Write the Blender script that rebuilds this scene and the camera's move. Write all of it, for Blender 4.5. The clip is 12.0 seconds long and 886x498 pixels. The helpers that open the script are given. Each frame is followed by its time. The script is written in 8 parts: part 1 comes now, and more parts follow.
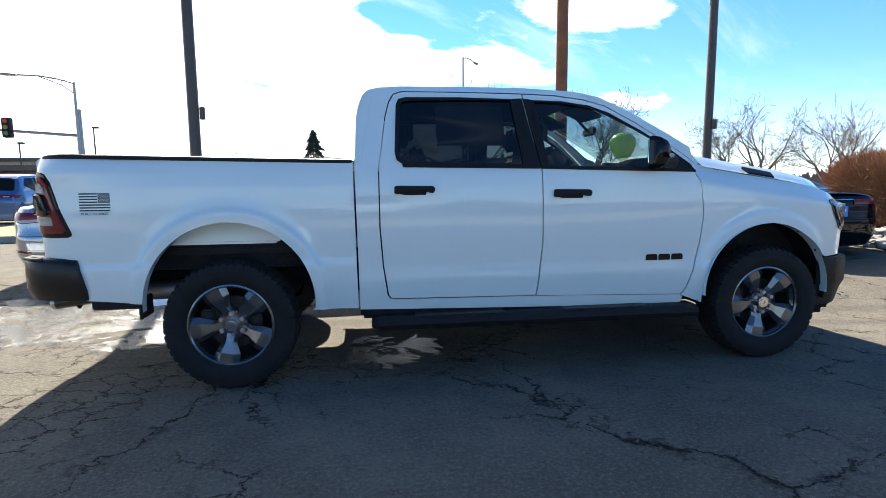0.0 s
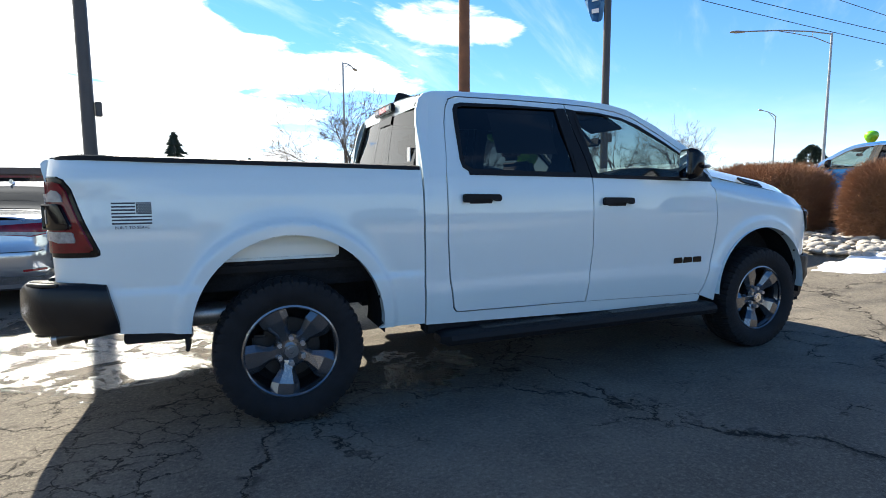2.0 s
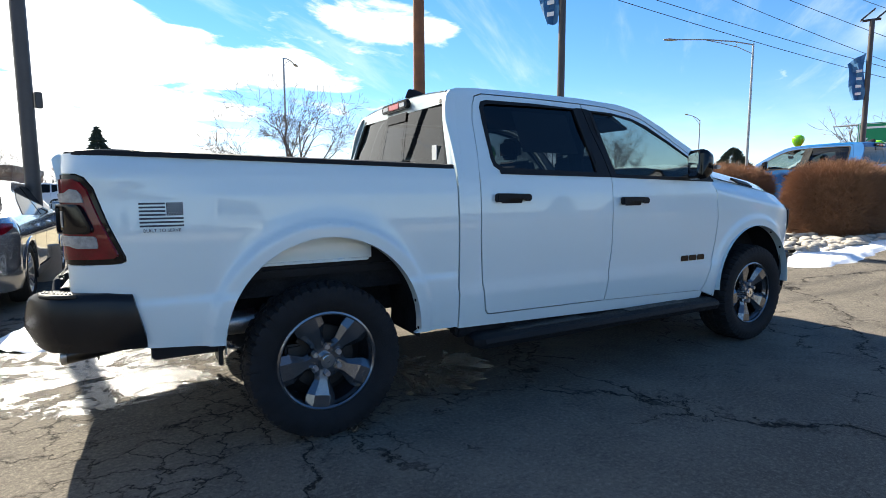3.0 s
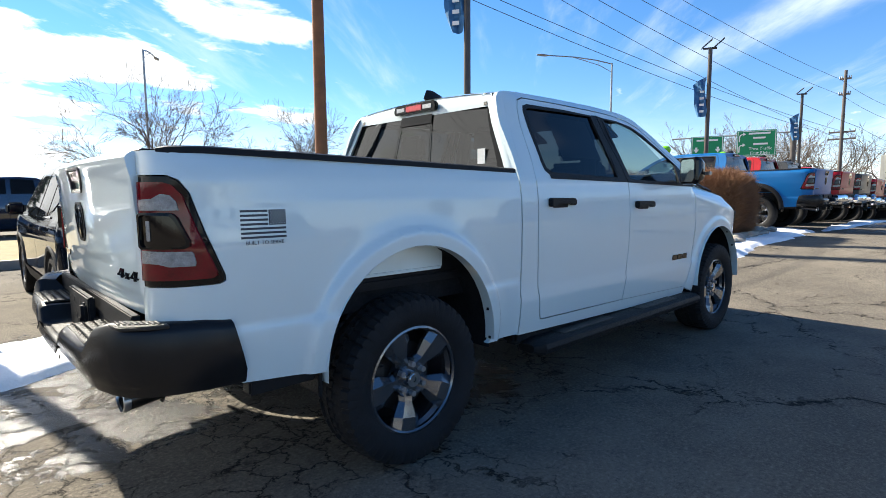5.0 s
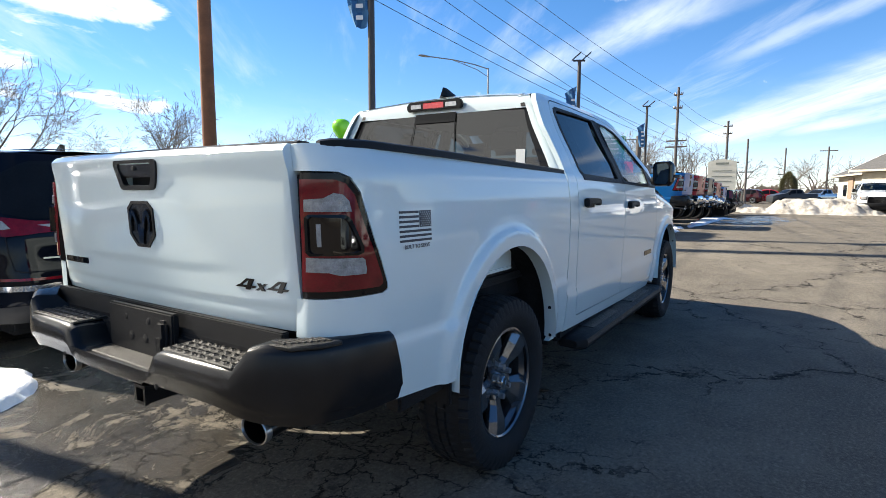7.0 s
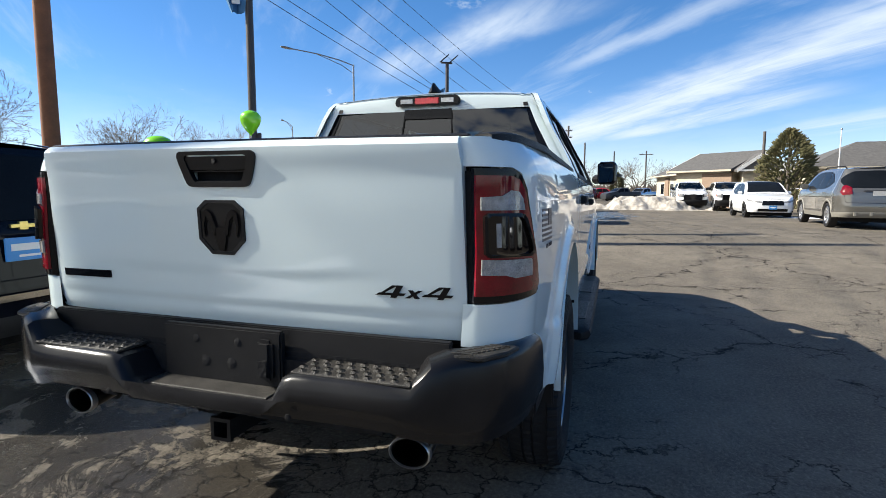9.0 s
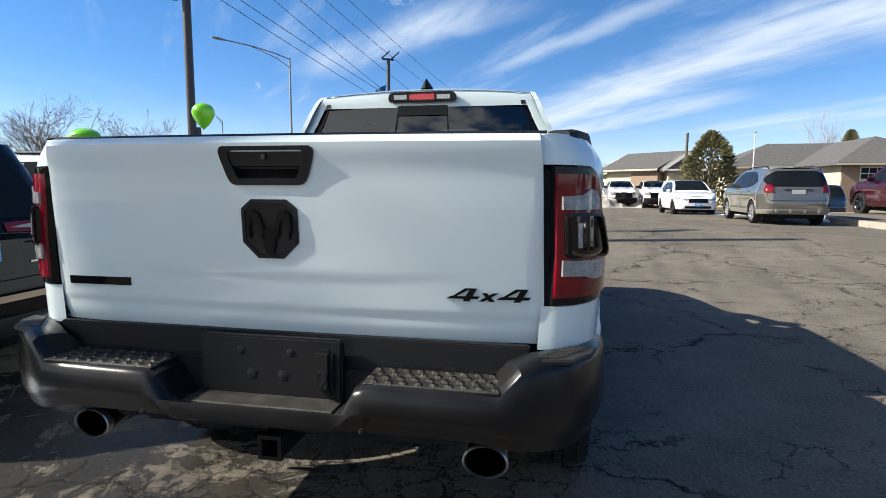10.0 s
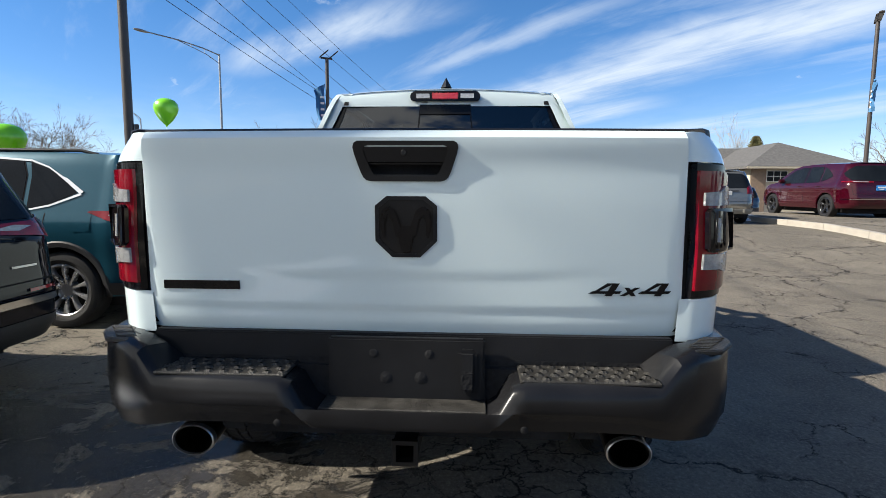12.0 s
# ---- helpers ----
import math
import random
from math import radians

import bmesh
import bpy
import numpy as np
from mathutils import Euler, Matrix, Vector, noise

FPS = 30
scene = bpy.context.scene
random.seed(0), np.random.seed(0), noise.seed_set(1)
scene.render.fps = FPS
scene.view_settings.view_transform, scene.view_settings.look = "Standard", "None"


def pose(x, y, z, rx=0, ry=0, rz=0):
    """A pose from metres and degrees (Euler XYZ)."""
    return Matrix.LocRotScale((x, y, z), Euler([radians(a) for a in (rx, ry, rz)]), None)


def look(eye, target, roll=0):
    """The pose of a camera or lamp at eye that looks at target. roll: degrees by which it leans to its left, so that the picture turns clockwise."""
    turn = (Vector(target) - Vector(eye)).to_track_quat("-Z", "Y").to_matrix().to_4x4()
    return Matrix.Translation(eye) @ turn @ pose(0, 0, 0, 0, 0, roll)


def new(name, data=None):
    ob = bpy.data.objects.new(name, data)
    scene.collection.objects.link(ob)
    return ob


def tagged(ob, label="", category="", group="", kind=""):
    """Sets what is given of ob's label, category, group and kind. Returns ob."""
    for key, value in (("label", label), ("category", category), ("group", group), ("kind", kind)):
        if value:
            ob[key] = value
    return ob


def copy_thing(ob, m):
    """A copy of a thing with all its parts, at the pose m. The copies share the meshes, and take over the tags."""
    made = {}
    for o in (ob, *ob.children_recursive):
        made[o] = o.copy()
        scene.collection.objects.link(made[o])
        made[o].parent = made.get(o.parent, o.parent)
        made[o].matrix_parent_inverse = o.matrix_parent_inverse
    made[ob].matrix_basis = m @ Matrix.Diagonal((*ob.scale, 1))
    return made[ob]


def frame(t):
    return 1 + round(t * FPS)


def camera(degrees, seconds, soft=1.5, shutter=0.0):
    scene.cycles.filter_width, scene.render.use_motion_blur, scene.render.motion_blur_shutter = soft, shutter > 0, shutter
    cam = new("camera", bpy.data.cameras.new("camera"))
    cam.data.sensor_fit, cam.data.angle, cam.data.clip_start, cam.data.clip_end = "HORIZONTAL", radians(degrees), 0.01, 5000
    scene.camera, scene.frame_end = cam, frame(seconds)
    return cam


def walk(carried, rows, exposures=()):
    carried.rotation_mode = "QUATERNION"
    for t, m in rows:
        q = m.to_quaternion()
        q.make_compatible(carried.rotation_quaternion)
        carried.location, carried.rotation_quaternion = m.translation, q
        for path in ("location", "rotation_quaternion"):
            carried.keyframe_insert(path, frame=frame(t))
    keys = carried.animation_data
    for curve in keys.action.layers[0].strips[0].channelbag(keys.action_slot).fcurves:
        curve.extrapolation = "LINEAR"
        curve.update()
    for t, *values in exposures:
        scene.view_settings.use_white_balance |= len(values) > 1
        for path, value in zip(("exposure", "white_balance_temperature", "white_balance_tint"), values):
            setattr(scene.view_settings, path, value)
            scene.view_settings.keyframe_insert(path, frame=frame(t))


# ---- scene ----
cam = camera(79.0, 12.0, 0.8)
PATH = [
    (0, (0.849, -4.4, 1.276), (1.13, -2.434, 1.033), -0.5),
    (0.5, (0.542, -4.313, 1.303), (0.936, -2.367, 1.058), -0.5),
    (1, (0.221, -4.233, 1.29), (0.733, -2.313, 1.06), -0.3),
    (1.5, (-0.064, -4.124, 1.295), (0.576, -2.243, 1.072), -0.2),
    (2, (-0.327, -3.961, 1.29), (0.431, -2.123, 1.07), -0.3),
    (2.5, (-0.564, -3.8, 1.296), (0.301, -2.011, 1.072), -0.2),
    (3, (-0.793, -3.632, 1.292), (0.172, -1.895, 1.069), -0.2),
    (3.2, (-0.886, -3.564, 1.29), (0.123, -1.851, 1.073), -0.2),
    (5, (-1.6, -2.898, 1.293), (-0.246, -1.44, 1.087), -0.3),
    (5.5, (-1.768, -2.704, 1.288), (-0.324, -1.336, 1.083), -0.3),
    (6, (-1.922, -2.489, 1.295), (-0.396, -1.213, 1.089), -0.2),
    (6.5, (-2.074, -2.28, 1.289), (-0.473, -1.1, 1.081), -0.2),
    (7, (-2.23, -2.063, 1.302), (-0.562, -0.981, 1.089), 0.2),
    (7.2, (-2.271, -1.986, 1.309), (-0.579, -0.941, 1.096), -0.1),
    (8.8, (-2.54, -1.323, 1.301), (-0.677, -0.631, 1.072), 0.3),
    (9, (-2.56, -1.189, 1.295), (-0.665, -0.587, 1.078), 0.2),
    (9.5, (-2.572, -0.978, 1.288), (-0.645, -0.49, 1.068), 0.3),
    (10, (-2.596, -0.791, 1.296), (-0.643, -0.421, 1.072), 0.3),
    (10.5, (-2.633, -0.614, 1.287), (-0.662, -0.363, 1.065), 0.4),
    (11, (-2.653, -0.448, 1.285), (-0.672, -0.28, 1.066), 0.4),
    (11.5, (-2.653, -0.314, 1.285), (-0.669, -0.184, 1.068), 0.4),
    (12, (-2.659, -0.192, 1.278), (-0.674, -0.078, 1.062), 0.3),
]
walk(cam, [(t, look(eye, target, roll)) for t, eye, target, roll in PATH],
     exposures=((0, 1.70, 6520, 7), (3, 1.55, 6580, 7), (7, 1.42, 6620, 8), (9, 1.08, 6380, 8), (12, 1.01, 6380, 8)))


# ---- light ----
SUN_TO = Vector((-0.245, 1.34, 1.0)).normalized()
sun = new("sun", bpy.data.lights.new("sun", "SUN"))
sun.matrix_world = look(SUN_TO * 60, (0, 0, 0))
sun.data.energy, sun.data.angle, sun.data.color = 5.0, radians(0.53), (1.0, 0.925, 0.81)


def sky():
    w = bpy.data.worlds.new("sky")
    scene.world = w
    w.use_nodes = True
    nt = w.node_tree
    nt.nodes.clear()
    n, l = nt.nodes.new, nt.links.new
    out, bg = n("ShaderNodeOutputWorld"), n("ShaderNodeBackground")
    tex = n("ShaderNodeTexSky")
    tex.sky_type, tex.sun_disc = "NISHITA", False
    tex.sun_elevation, tex.sun_rotation = math.asin(SUN_TO.z), math.atan2(SUN_TO.x, SUN_TO.y)
    tex.altitude, tex.air_density, tex.dust_density, tex.ozone_density = 950, 0.88, 0.0, 2.5
    co = n("ShaderNodeTexCoord")
    sep = n("ShaderNodeSeparateXYZ")
    l(co.outputs["Generated"], sep.inputs[0])

    def m(op, a, b, clamp=False):
        q = n("ShaderNodeMath")
        q.operation, q.use_clamp = op, clamp
        for i, v in enumerate((a, b)):
            if isinstance(v, (int, float)):
                q.inputs[i].default_value = v
            else:
                l(v, q.inputs[i])
        return q.outputs[0]

    def ramp(v, lo, hi):
        q = n("ShaderNodeMapRange")
        q.interpolation_type = "SMOOTHSTEP"
        q.inputs[1].default_value, q.inputs[2].default_value = lo, hi
        l(v, q.inputs[0])
        return q.outputs[0]

    up = m("ADD", m("MAXIMUM", sep.outputs[2], 0.0), 0.12)
    px, py = m("DIVIDE", sep.outputs[0], up), m("DIVIDE", sep.outputs[1], up)

    def clouds(turn, sx, sy, scale, seed, rough, warp):
        # a cloud layer on a flat ceiling, stretched along its wind
        c, s = math.cos(turn), math.sin(turn)
        a = m("ADD", m("MULTIPLY", px, c * sx), m("MULTIPLY", py, s * sx))
        b = m("ADD", m("MULTIPLY", px, -s * sy), m("MULTIPLY", py, c * sy))
        v = n("ShaderNodeCombineXYZ")
        l(a, v.inputs[0]), l(b, v.inputs[1])
        v.inputs[2].default_value = seed
        t = n("ShaderNodeTexNoise")
        t.inputs["Scale"].default_value, t.inputs["Detail"].default_value = scale, 9
        t.inputs["Roughness"].default_value, t.inputs["Distortion"].default_value = rough, warp
        l(v.outputs[0], t.inputs["Vector"])
        return t.outputs["Fac"]

    streaks = clouds(CIRRUS[0], CIRRUS[1], CIRRUS[2], 1.5, CIRRUS[3], 0.62, 0.35)
    billow = clouds(0.3, 1.0, 1.25, 2.4, CUMULUS, 0.60, 0.25)
    cirrus = m("MULTIPLY", ramp(streaks, 0.50, 0.82), 0.35)

    def band(p, q, wide, soft, weight):
        """A long ice-cloud band between two places of the cloud ceiling, feathered by the streaks."""
        ln = math.hypot(q[0] - p[0], q[1] - p[1])
        c, t = (q[0] - p[0]) / ln, (q[1] - p[1]) / ln
        dx, dy = m("ADD", px, -p[0]), m("ADD", py, -p[1])
        along = m("ADD", m("MULTIPLY", dx, c), m("MULTIPLY", dy, t))
        off = m("ADD", m("MULTIPLY", dx, -t), m("MULTIPLY", dy, c))
        off = m("ABSOLUTE", m("ADD", off, m("MULTIPLY", m("ADD", billow, -0.5), 0.9 * wide + 0.15)), 0.0)
        body = m("MULTIPLY", ramp(off, wide + soft, wide * 0.2), m("MULTIPLY", ramp(along, -0.35, 0.25), ramp(along, ln + 0.4, ln - 0.3)))
        return m("MULTIPLY", body, m("MULTIPLY", ramp(streaks, 0.18, 0.62), weight))

    for k in BANDS:
        cirrus = m("MAXIMUM", cirrus, band(*k))

    def blob(x, y, rx, ry):
        dx, dy = m("MULTIPLY", m("ADD", px, -x), 1 / rx), m("MULTIPLY", m("ADD", py, -y), 1 / ry)
        return ramp(m("ADD", m("MULTIPLY", dx, dx), m("MULTIPLY", dy, dy)), 1.6, 0.1)

    # heaped cloud, thicker towards the sun
    dot = n("ShaderNodeVectorMath")
    dot.operation = "DOT_PRODUCT"
    dot.inputs[1].default_value = Vector((-0.62, 0.77, 0.18)).normalized()
    l(co.outputs["Generated"], dot.inputs[0])
    near = ramp(dot.outputs["Value"], 0.40, 0.97)
    heap = m("ADD", billow, m("MULTIPLY", near, 0.42))
    for x, y, rx, ry, k in HEAPS:
        heap = m("ADD", heap, m("MULTIPLY", blob(x, y, rx, ry), k))
    heap = ramp(heap, 0.66, 0.80)
    cover = m("MAXIMUM", cirrus, heap, True)
    haze = ramp(m("ADD", sep.outputs[2], m("MULTIPLY", billow, -0.12)), 0.12, -0.06)
    cover = m("MAXIMUM", cover, m("MULTIPLY", haze, 0.30), True)
    white = n("ShaderNodeMixRGB")
    white.inputs[1].default_value, white.inputs[2].default_value = (5.4, 5.9, 6.5, 1), (7.6, 7.6, 7.6, 1)
    l(near, white.inputs[0])
    mix = n("ShaderNodeMixRGB")
    deep = n("ShaderNodeHueSaturation")
    deep.inputs["Saturation"].default_value, deep.inputs["Hue"].default_value = 1.25, 0.503
    l(tex.outputs[0], deep.inputs["Color"])
    # the low sky is a little deeper and bluer than clean air alone gives
    low = n("ShaderNodeMixRGB")
    low.blend_type = "MULTIPLY"
    low.inputs[2].default_value = (0.92, 0.88, 0.94, 1)
    l(ramp(sep.outputs[2], 0.34, 0.06), low.inputs[0]), l(deep.outputs[0], low.inputs[1])
    l(cover, mix.inputs[0]), l(low.outputs[0], mix.inputs[1]), l(white.outputs[0], mix.inputs[2])
    l(mix.outputs[0], bg.inputs[0])
    bg.inputs[1].default_value = 0.082
    l(bg.outputs[0], out.inputs[0])


CIRRUS, CUMULUS = (0.71, 0.55, 2.6, 3.1), 7.3
# ice-cloud bands: two ends on the cloud ceiling, half width, softness, density
BANDS = (((4.9, 0.62), (2.0, -1.5), 0.20, 0.26, 0.92), ((4.7, 0.0), (3.6, -1.0), 0.10, 0.18, 0.8), ((2.95, 0.25), (2.2, -0.5), 0.02, 0.10, 0.45), ((2.75, 1.15), (2.25, 0.3), 0.07, 0.16, 0.75), ((4.6, -1.2), (3.0, -2.6), 0.12, 0.30, 0.6))
# heaped clouds and gaps between them: place on the ceiling, size, strength
HEAPS = ((0.98, 2.2, 0.34, 0.22, 0.34), (0.75, 3.0, 0.5, 0.30, 0.22), (1.75, 3.4, 0.35, 0.35, 0.22), (0.24, 2.36, 0.22, 0.20, -0.30), (-0.4, 2.8, 0.6, 0.5, 0.16))
# wire heights at the near and the far pole: (y, z) each, and the sag
WIRES = (((11.1, 8.6), (6.5, 5.2), 0.5), ((11.0, 8.9), (5.6, 5.3), 0.5), ((11.0, 10.6), (7.6, 5.7), 0.6), ((11.2, 11.2), (5.4, 5.8), 0.6), ((11.1, 11.8), (6.6, 8.2), 0.6), ((10.9, 12.6), (6.8, 9.4), 0.6))
sky()

# ---- materials ----


def mat(name, col, rough=0.5, metal=0.0, var=0.12, scale=5.0, bump=0.0, bscale=60.0, coat=0.0, spec=0.5, alt=None, emit=0.0):
    """A principled material whose colour varies at two scales, with fine relief."""
    ma = bpy.data.materials.new(name)
    ma.use_nodes = True
    nt = ma.node_tree
    n, l = nt.nodes.new, nt.links.new
    b = nt.nodes["Principled BSDF"]
    b.inputs["Roughness"].default_value, b.inputs["Metallic"].default_value = rough, metal
    b.inputs["Coat Weight"].default_value, b.inputs["Coat Roughness"].default_value = coat, 0.03
    b.inputs["Specular IOR Level"].default_value = spec
    co = n("ShaderNodeTexCoord")
    big, fine = n("ShaderNodeTexNoise"), n("ShaderNodeTexNoise")
    big.inputs["Scale"].default_value, fine.inputs["Scale"].default_value = scale, bscale
    big.inputs["Detail"].default_value, fine.inputs["Detail"].default_value = 6, 4
    l(co.outputs["Object"], big.inputs["Vector"]), l(co.outputs["Object"], fine.inputs["Vector"])
    lo = tuple(c * (1 - var) for c in col) if alt is None else alt
    hi = tuple(min(1, c * (1 + var)) for c in col) if alt is None else col
    mx = n("ShaderNodeMixRGB")
    mx.inputs[1].default_value, mx.inputs[2].default_value = (*lo, 1), (*hi, 1)
    av = n("ShaderNodeMath")
    av.operation = "MULTIPLY_ADD"
    av.inputs[1].default_value, av.inputs[2].default_value = 0.35, 0.0
    l(fine.outputs["Fac"], av.inputs[0])
    ad = n("ShaderNodeMath")
    ad.operation = "MULTIPLY_ADD"
    ad.inputs[1].default_value = 0.65
    l(big.outputs["Fac"], ad.inputs[0]), l(av.outputs[0], ad.inputs[2])
    st = n("ShaderNodeMapRange")
    st.inputs[1].default_value, st.inputs[2].default_value = 0.3, 0.7
    l(ad.outputs[0], st.inputs[0]), l(st.outputs[0], mx.inputs[0]), l(mx.outputs[0], b.inputs["Base Color"])
    rg = n("ShaderNodeMapRange")
    rg.inputs[3].default_value, rg.inputs[4].default_value = rough * 0.85, min(1, rough * 1.15)
    l(big.outputs["Fac"], rg.inputs[0]), l(rg.outputs[0], b.inputs["Roughness"])
    if bump:
        bp = n("ShaderNodeBump")
        bp.inputs["Strength"].default_value, bp.inputs["Distance"].default_value = bump, 0.01
        l(fine.outputs["Fac"], bp.inputs["Height"]), l(bp.outputs[0], b.inputs["Normal"])
    if emit:
        b.inputs["Emission Color"].default_value, b.inputs["Emission Strength"].default_value = (*col, 1), emit
    return ma


def glass(name, tint, base=0.045):
    """A thin pane: tinted, with gloss that grows towards grazing views."""
    ma = bpy.data.materials.new(name)
    ma.use_nodes = True
    nt = ma.node_tree
    nt.nodes.clear()
    n, l = nt.nodes.new, nt.links.new
    out, mx, tr, gl, lw, pw, ad = (n("ShaderNode" + k) for k in ("OutputMaterial", "MixShader", "BsdfTransparent", "BsdfGlossy", "LayerWeight", "Math", "Math"))
    tr.inputs[0].default_value = (*tint, 1)
    gl.inputs["Roughness"].default_value = 0.015
    lw.inputs[0].default_value = 0.5
    pw.operation, ad.operation = "POWER", "MULTIPLY_ADD"
    pw.inputs[1].default_value = 5.0
    ad.inputs[1].default_value, ad.inputs[2].default_value = 0.92, base
    l(lw.outputs["Facing"], pw.inputs[0]), l(pw.outputs[0], ad.inputs[0]), l(ad.outputs[0], mx.inputs[0])
    l(tr.outputs[0], mx.inputs[1]), l(gl.outputs[0], mx.inputs[2]), l(mx.outputs[0], out.inputs[0])
    return ma


M_WHITE = mat("white_paint", (0.640, 0.735, 0.740), 0.35, 0, 0.015, 1.5, 0, 300, coat=1.0)
M_BLACK = mat("black_plastic", (0.012, 0.012, 0.013), 0.5, 0, 0.25, 8, 0.25, 500, spec=0.16)
M_SATIN = mat("satin_black_bumper", (0.011, 0.011, 0.012), 0.24, 0, 0.3, 6, 0.04, 400, spec=0.24)
M_GLOSS = mat("gloss_black", (0.006, 0.006, 0.007), 0.06, 0, 0.2, 8, spec=0.22)
# also colours rim discs and gap fillers, where it stands for shade
M_VOID = mat("dark_underbody_and_shade", (0.018, 0.018, 0.019), 0.85, 0, 0.5, 9, 0.4, 70, spec=0.08)
M_TYRE = mat("tyre_rubber", (0.016, 0.016, 0.017), 0.75, 0, 0.4, 12, 0.4, 160, spec=0.2)
M_RIM = mat("dark_grey_rim", (0.135, 0.142, 0.155), 0.22, 0.8, 0.12, 10, 0, 200, coat=0.8)
M_STEEL = mat("bare_steel", (0.42, 0.41, 0.40), 0.38, 0.9, 0.3, 15, 0.15, 120)
M_CHROME = mat("chrome", (0.75, 0.75, 0.76), 0.08, 1.0, 0.05, 8)
M_TREAD = mat("scuffed_step_plastic", (0.032, 0.030, 0.027), 0.45, 0, 0.7, 25, 0.5, 220, spec=0.22)
M_RED = mat("red_lens", (0.20, 0.002, 0.010), 0.10, 0, 0.45, 14, 0.0, 260, coat=0.5, spec=0.2, alt=(0.075, 0.001, 0.005))
M_CLEAR = mat("clear_ribbed_lens", (0.25, 0.25, 0.25), 0.18, 0.1, 0.35, 40, 0.5, 180, coat=0.8)
M_SMOKE = mat("smoked_lens", (0.006, 0.004, 0.004), 0.05, 0, 0.3, 25, 0, 200, spec=0.4)
M_DECAL = mat("navy_decal", (0.020, 0.026, 0.042), 0.35, 0, 0.1, 20)
M_SEAT = mat("dark_seat_cloth", (0.03, 0.03, 0.032), 0.85, 0, 0.3, 10, 0.4, 200)
G_TINT = glass("tinted_glass", (0.11, 0.125, 0.13), 0.085)
G_CLEAR = glass("clear_glass", (0.50, 0.58, 0.57), 0.06)
G_DARK = glass("privacy_glass", (0.09, 0.10, 0.105), 0.055)

# ---- mesh helpers ----


def mesh_of(name, bm, material, smooth=35):
    me = bpy.data.meshes.new(name)
    bm.to_mesh(me)
    bm.free()
    for p in me.polygons:
        p.use_smooth = True
    me.set_sharp_from_angle(angle=radians(smooth))
    for k in material if isinstance(material, (list, tuple)) else (material,):
        me.materials.append(k)
    return me


def part(name, bm, material, parent=None, label="", smooth=35):
    """One mesh object under a thing or a part."""
    ob = new(name, bm if isinstance(bm, bpy.types.Mesh) else mesh_of(name, bm, material, smooth))
    ob.parent = parent
    return tagged(ob, label)


def thing(name, label, category, group="", at=(0, 0, 0), rz=0):
    ob = new(name)
    ob.matrix_basis = pose(*at, 0, 0, rz)
    ob.empty_display_size = 0.2
    return tagged(ob, label, category, group)


def tidy(bm, bevel=0.0, seg=2, angle=30):
    bmesh.ops.recalc_face_normals(bm, faces=bm.faces)
    if bevel:
        es = [e for e in bm.edges if e.is_manifold and e.calc_face_angle(0) > radians(angle)]
        if es:
            bmesh.ops.bevel(bm, geom=es, offset=bevel, segments=seg, affect="EDGES", clamp_overlap=True)
    return bm


def box(lo, hi, bevel=0.0, seg=2, bm=None):
    own = bm is None
    b = bmesh.new()
    bmesh.ops.create_cube(b, size=1)
    for v in b.verts:
        v.co = Vector([lo[i] + (v.co[i] + 0.5) * (hi[i] - lo[i]) for i in range(3)])
    if bevel:
        tidy(b, bevel, seg)
    if own:
        return b
    return merge(bm, b)


def merge(bm, other):
    me = bpy.data.meshes.new("tmp")
    other.to_mesh(me)
    other.free()
    bm.from_mesh(me)
    bpy.data.meshes.remove(me)
    return bm


def loft(rings, closed=True, caps=True, bm=None):
    """A skin over rings of equally many points."""
    bm = bm or bmesh.new()
    vs = [[bm.verts.new(p) for p in r] for r in rings]
    n = len(vs[0])
    for a, b in zip(vs, vs[1:]):
        for i in range(n if closed else n - 1):
            j = (i + 1) % n
            bm.faces.new((a[i], a[j], b[j], b[i]))
    if caps and closed:
        for r in (vs[0], vs[-1]):
            try:
                bm.faces.new(r)
            except ValueError:
                pass
    bmesh.ops.recalc_face_normals(bm, faces=bm.faces)
    return bm


def tube(pts, radii, n=10, bm=None):
    """A round bar along points."""
    pts = [Vector(p) for p in pts]
    if isinstance(radii, (int, float)):
        radii = [radii] * len(pts)
    rings = []
    for i, p in enumerate(pts):
        d = (pts[min(i + 1, len(pts) - 1)] - pts[max(i - 1, 0)]).normalized()
        a = d.cross(Vector((0, 0, 1)) if abs(d.z) < 0.9 else Vector((1, 0, 0))).normalized()
        b = d.cross(a)
        rings.append([p + radii[i] * (math.cos(t) * a + math.sin(t) * b) for t in (2 * math.pi * k / n for k in range(n))])
    return loft(rings, bm=bm)


def prism(outline, a, b, place, bevel=0.0, seg=2):
    """A flat outline given thickness from a to b; place(u, v, w) gives the point."""
    bm = bmesh.new()
    lo = [bm.verts.new(place(u, v, a)) for u, v in outline]
    hi = [bm.verts.new(place(u, v, b)) for u, v in outline]
    bm.faces.new(lo), bm.faces.new(hi)
    for i in range(len(lo)):
        j = (i + 1) % len(lo)
        bm.faces.new((lo[i], lo[j], hi[j], hi[i]))
    return tidy(bm, bevel, seg)


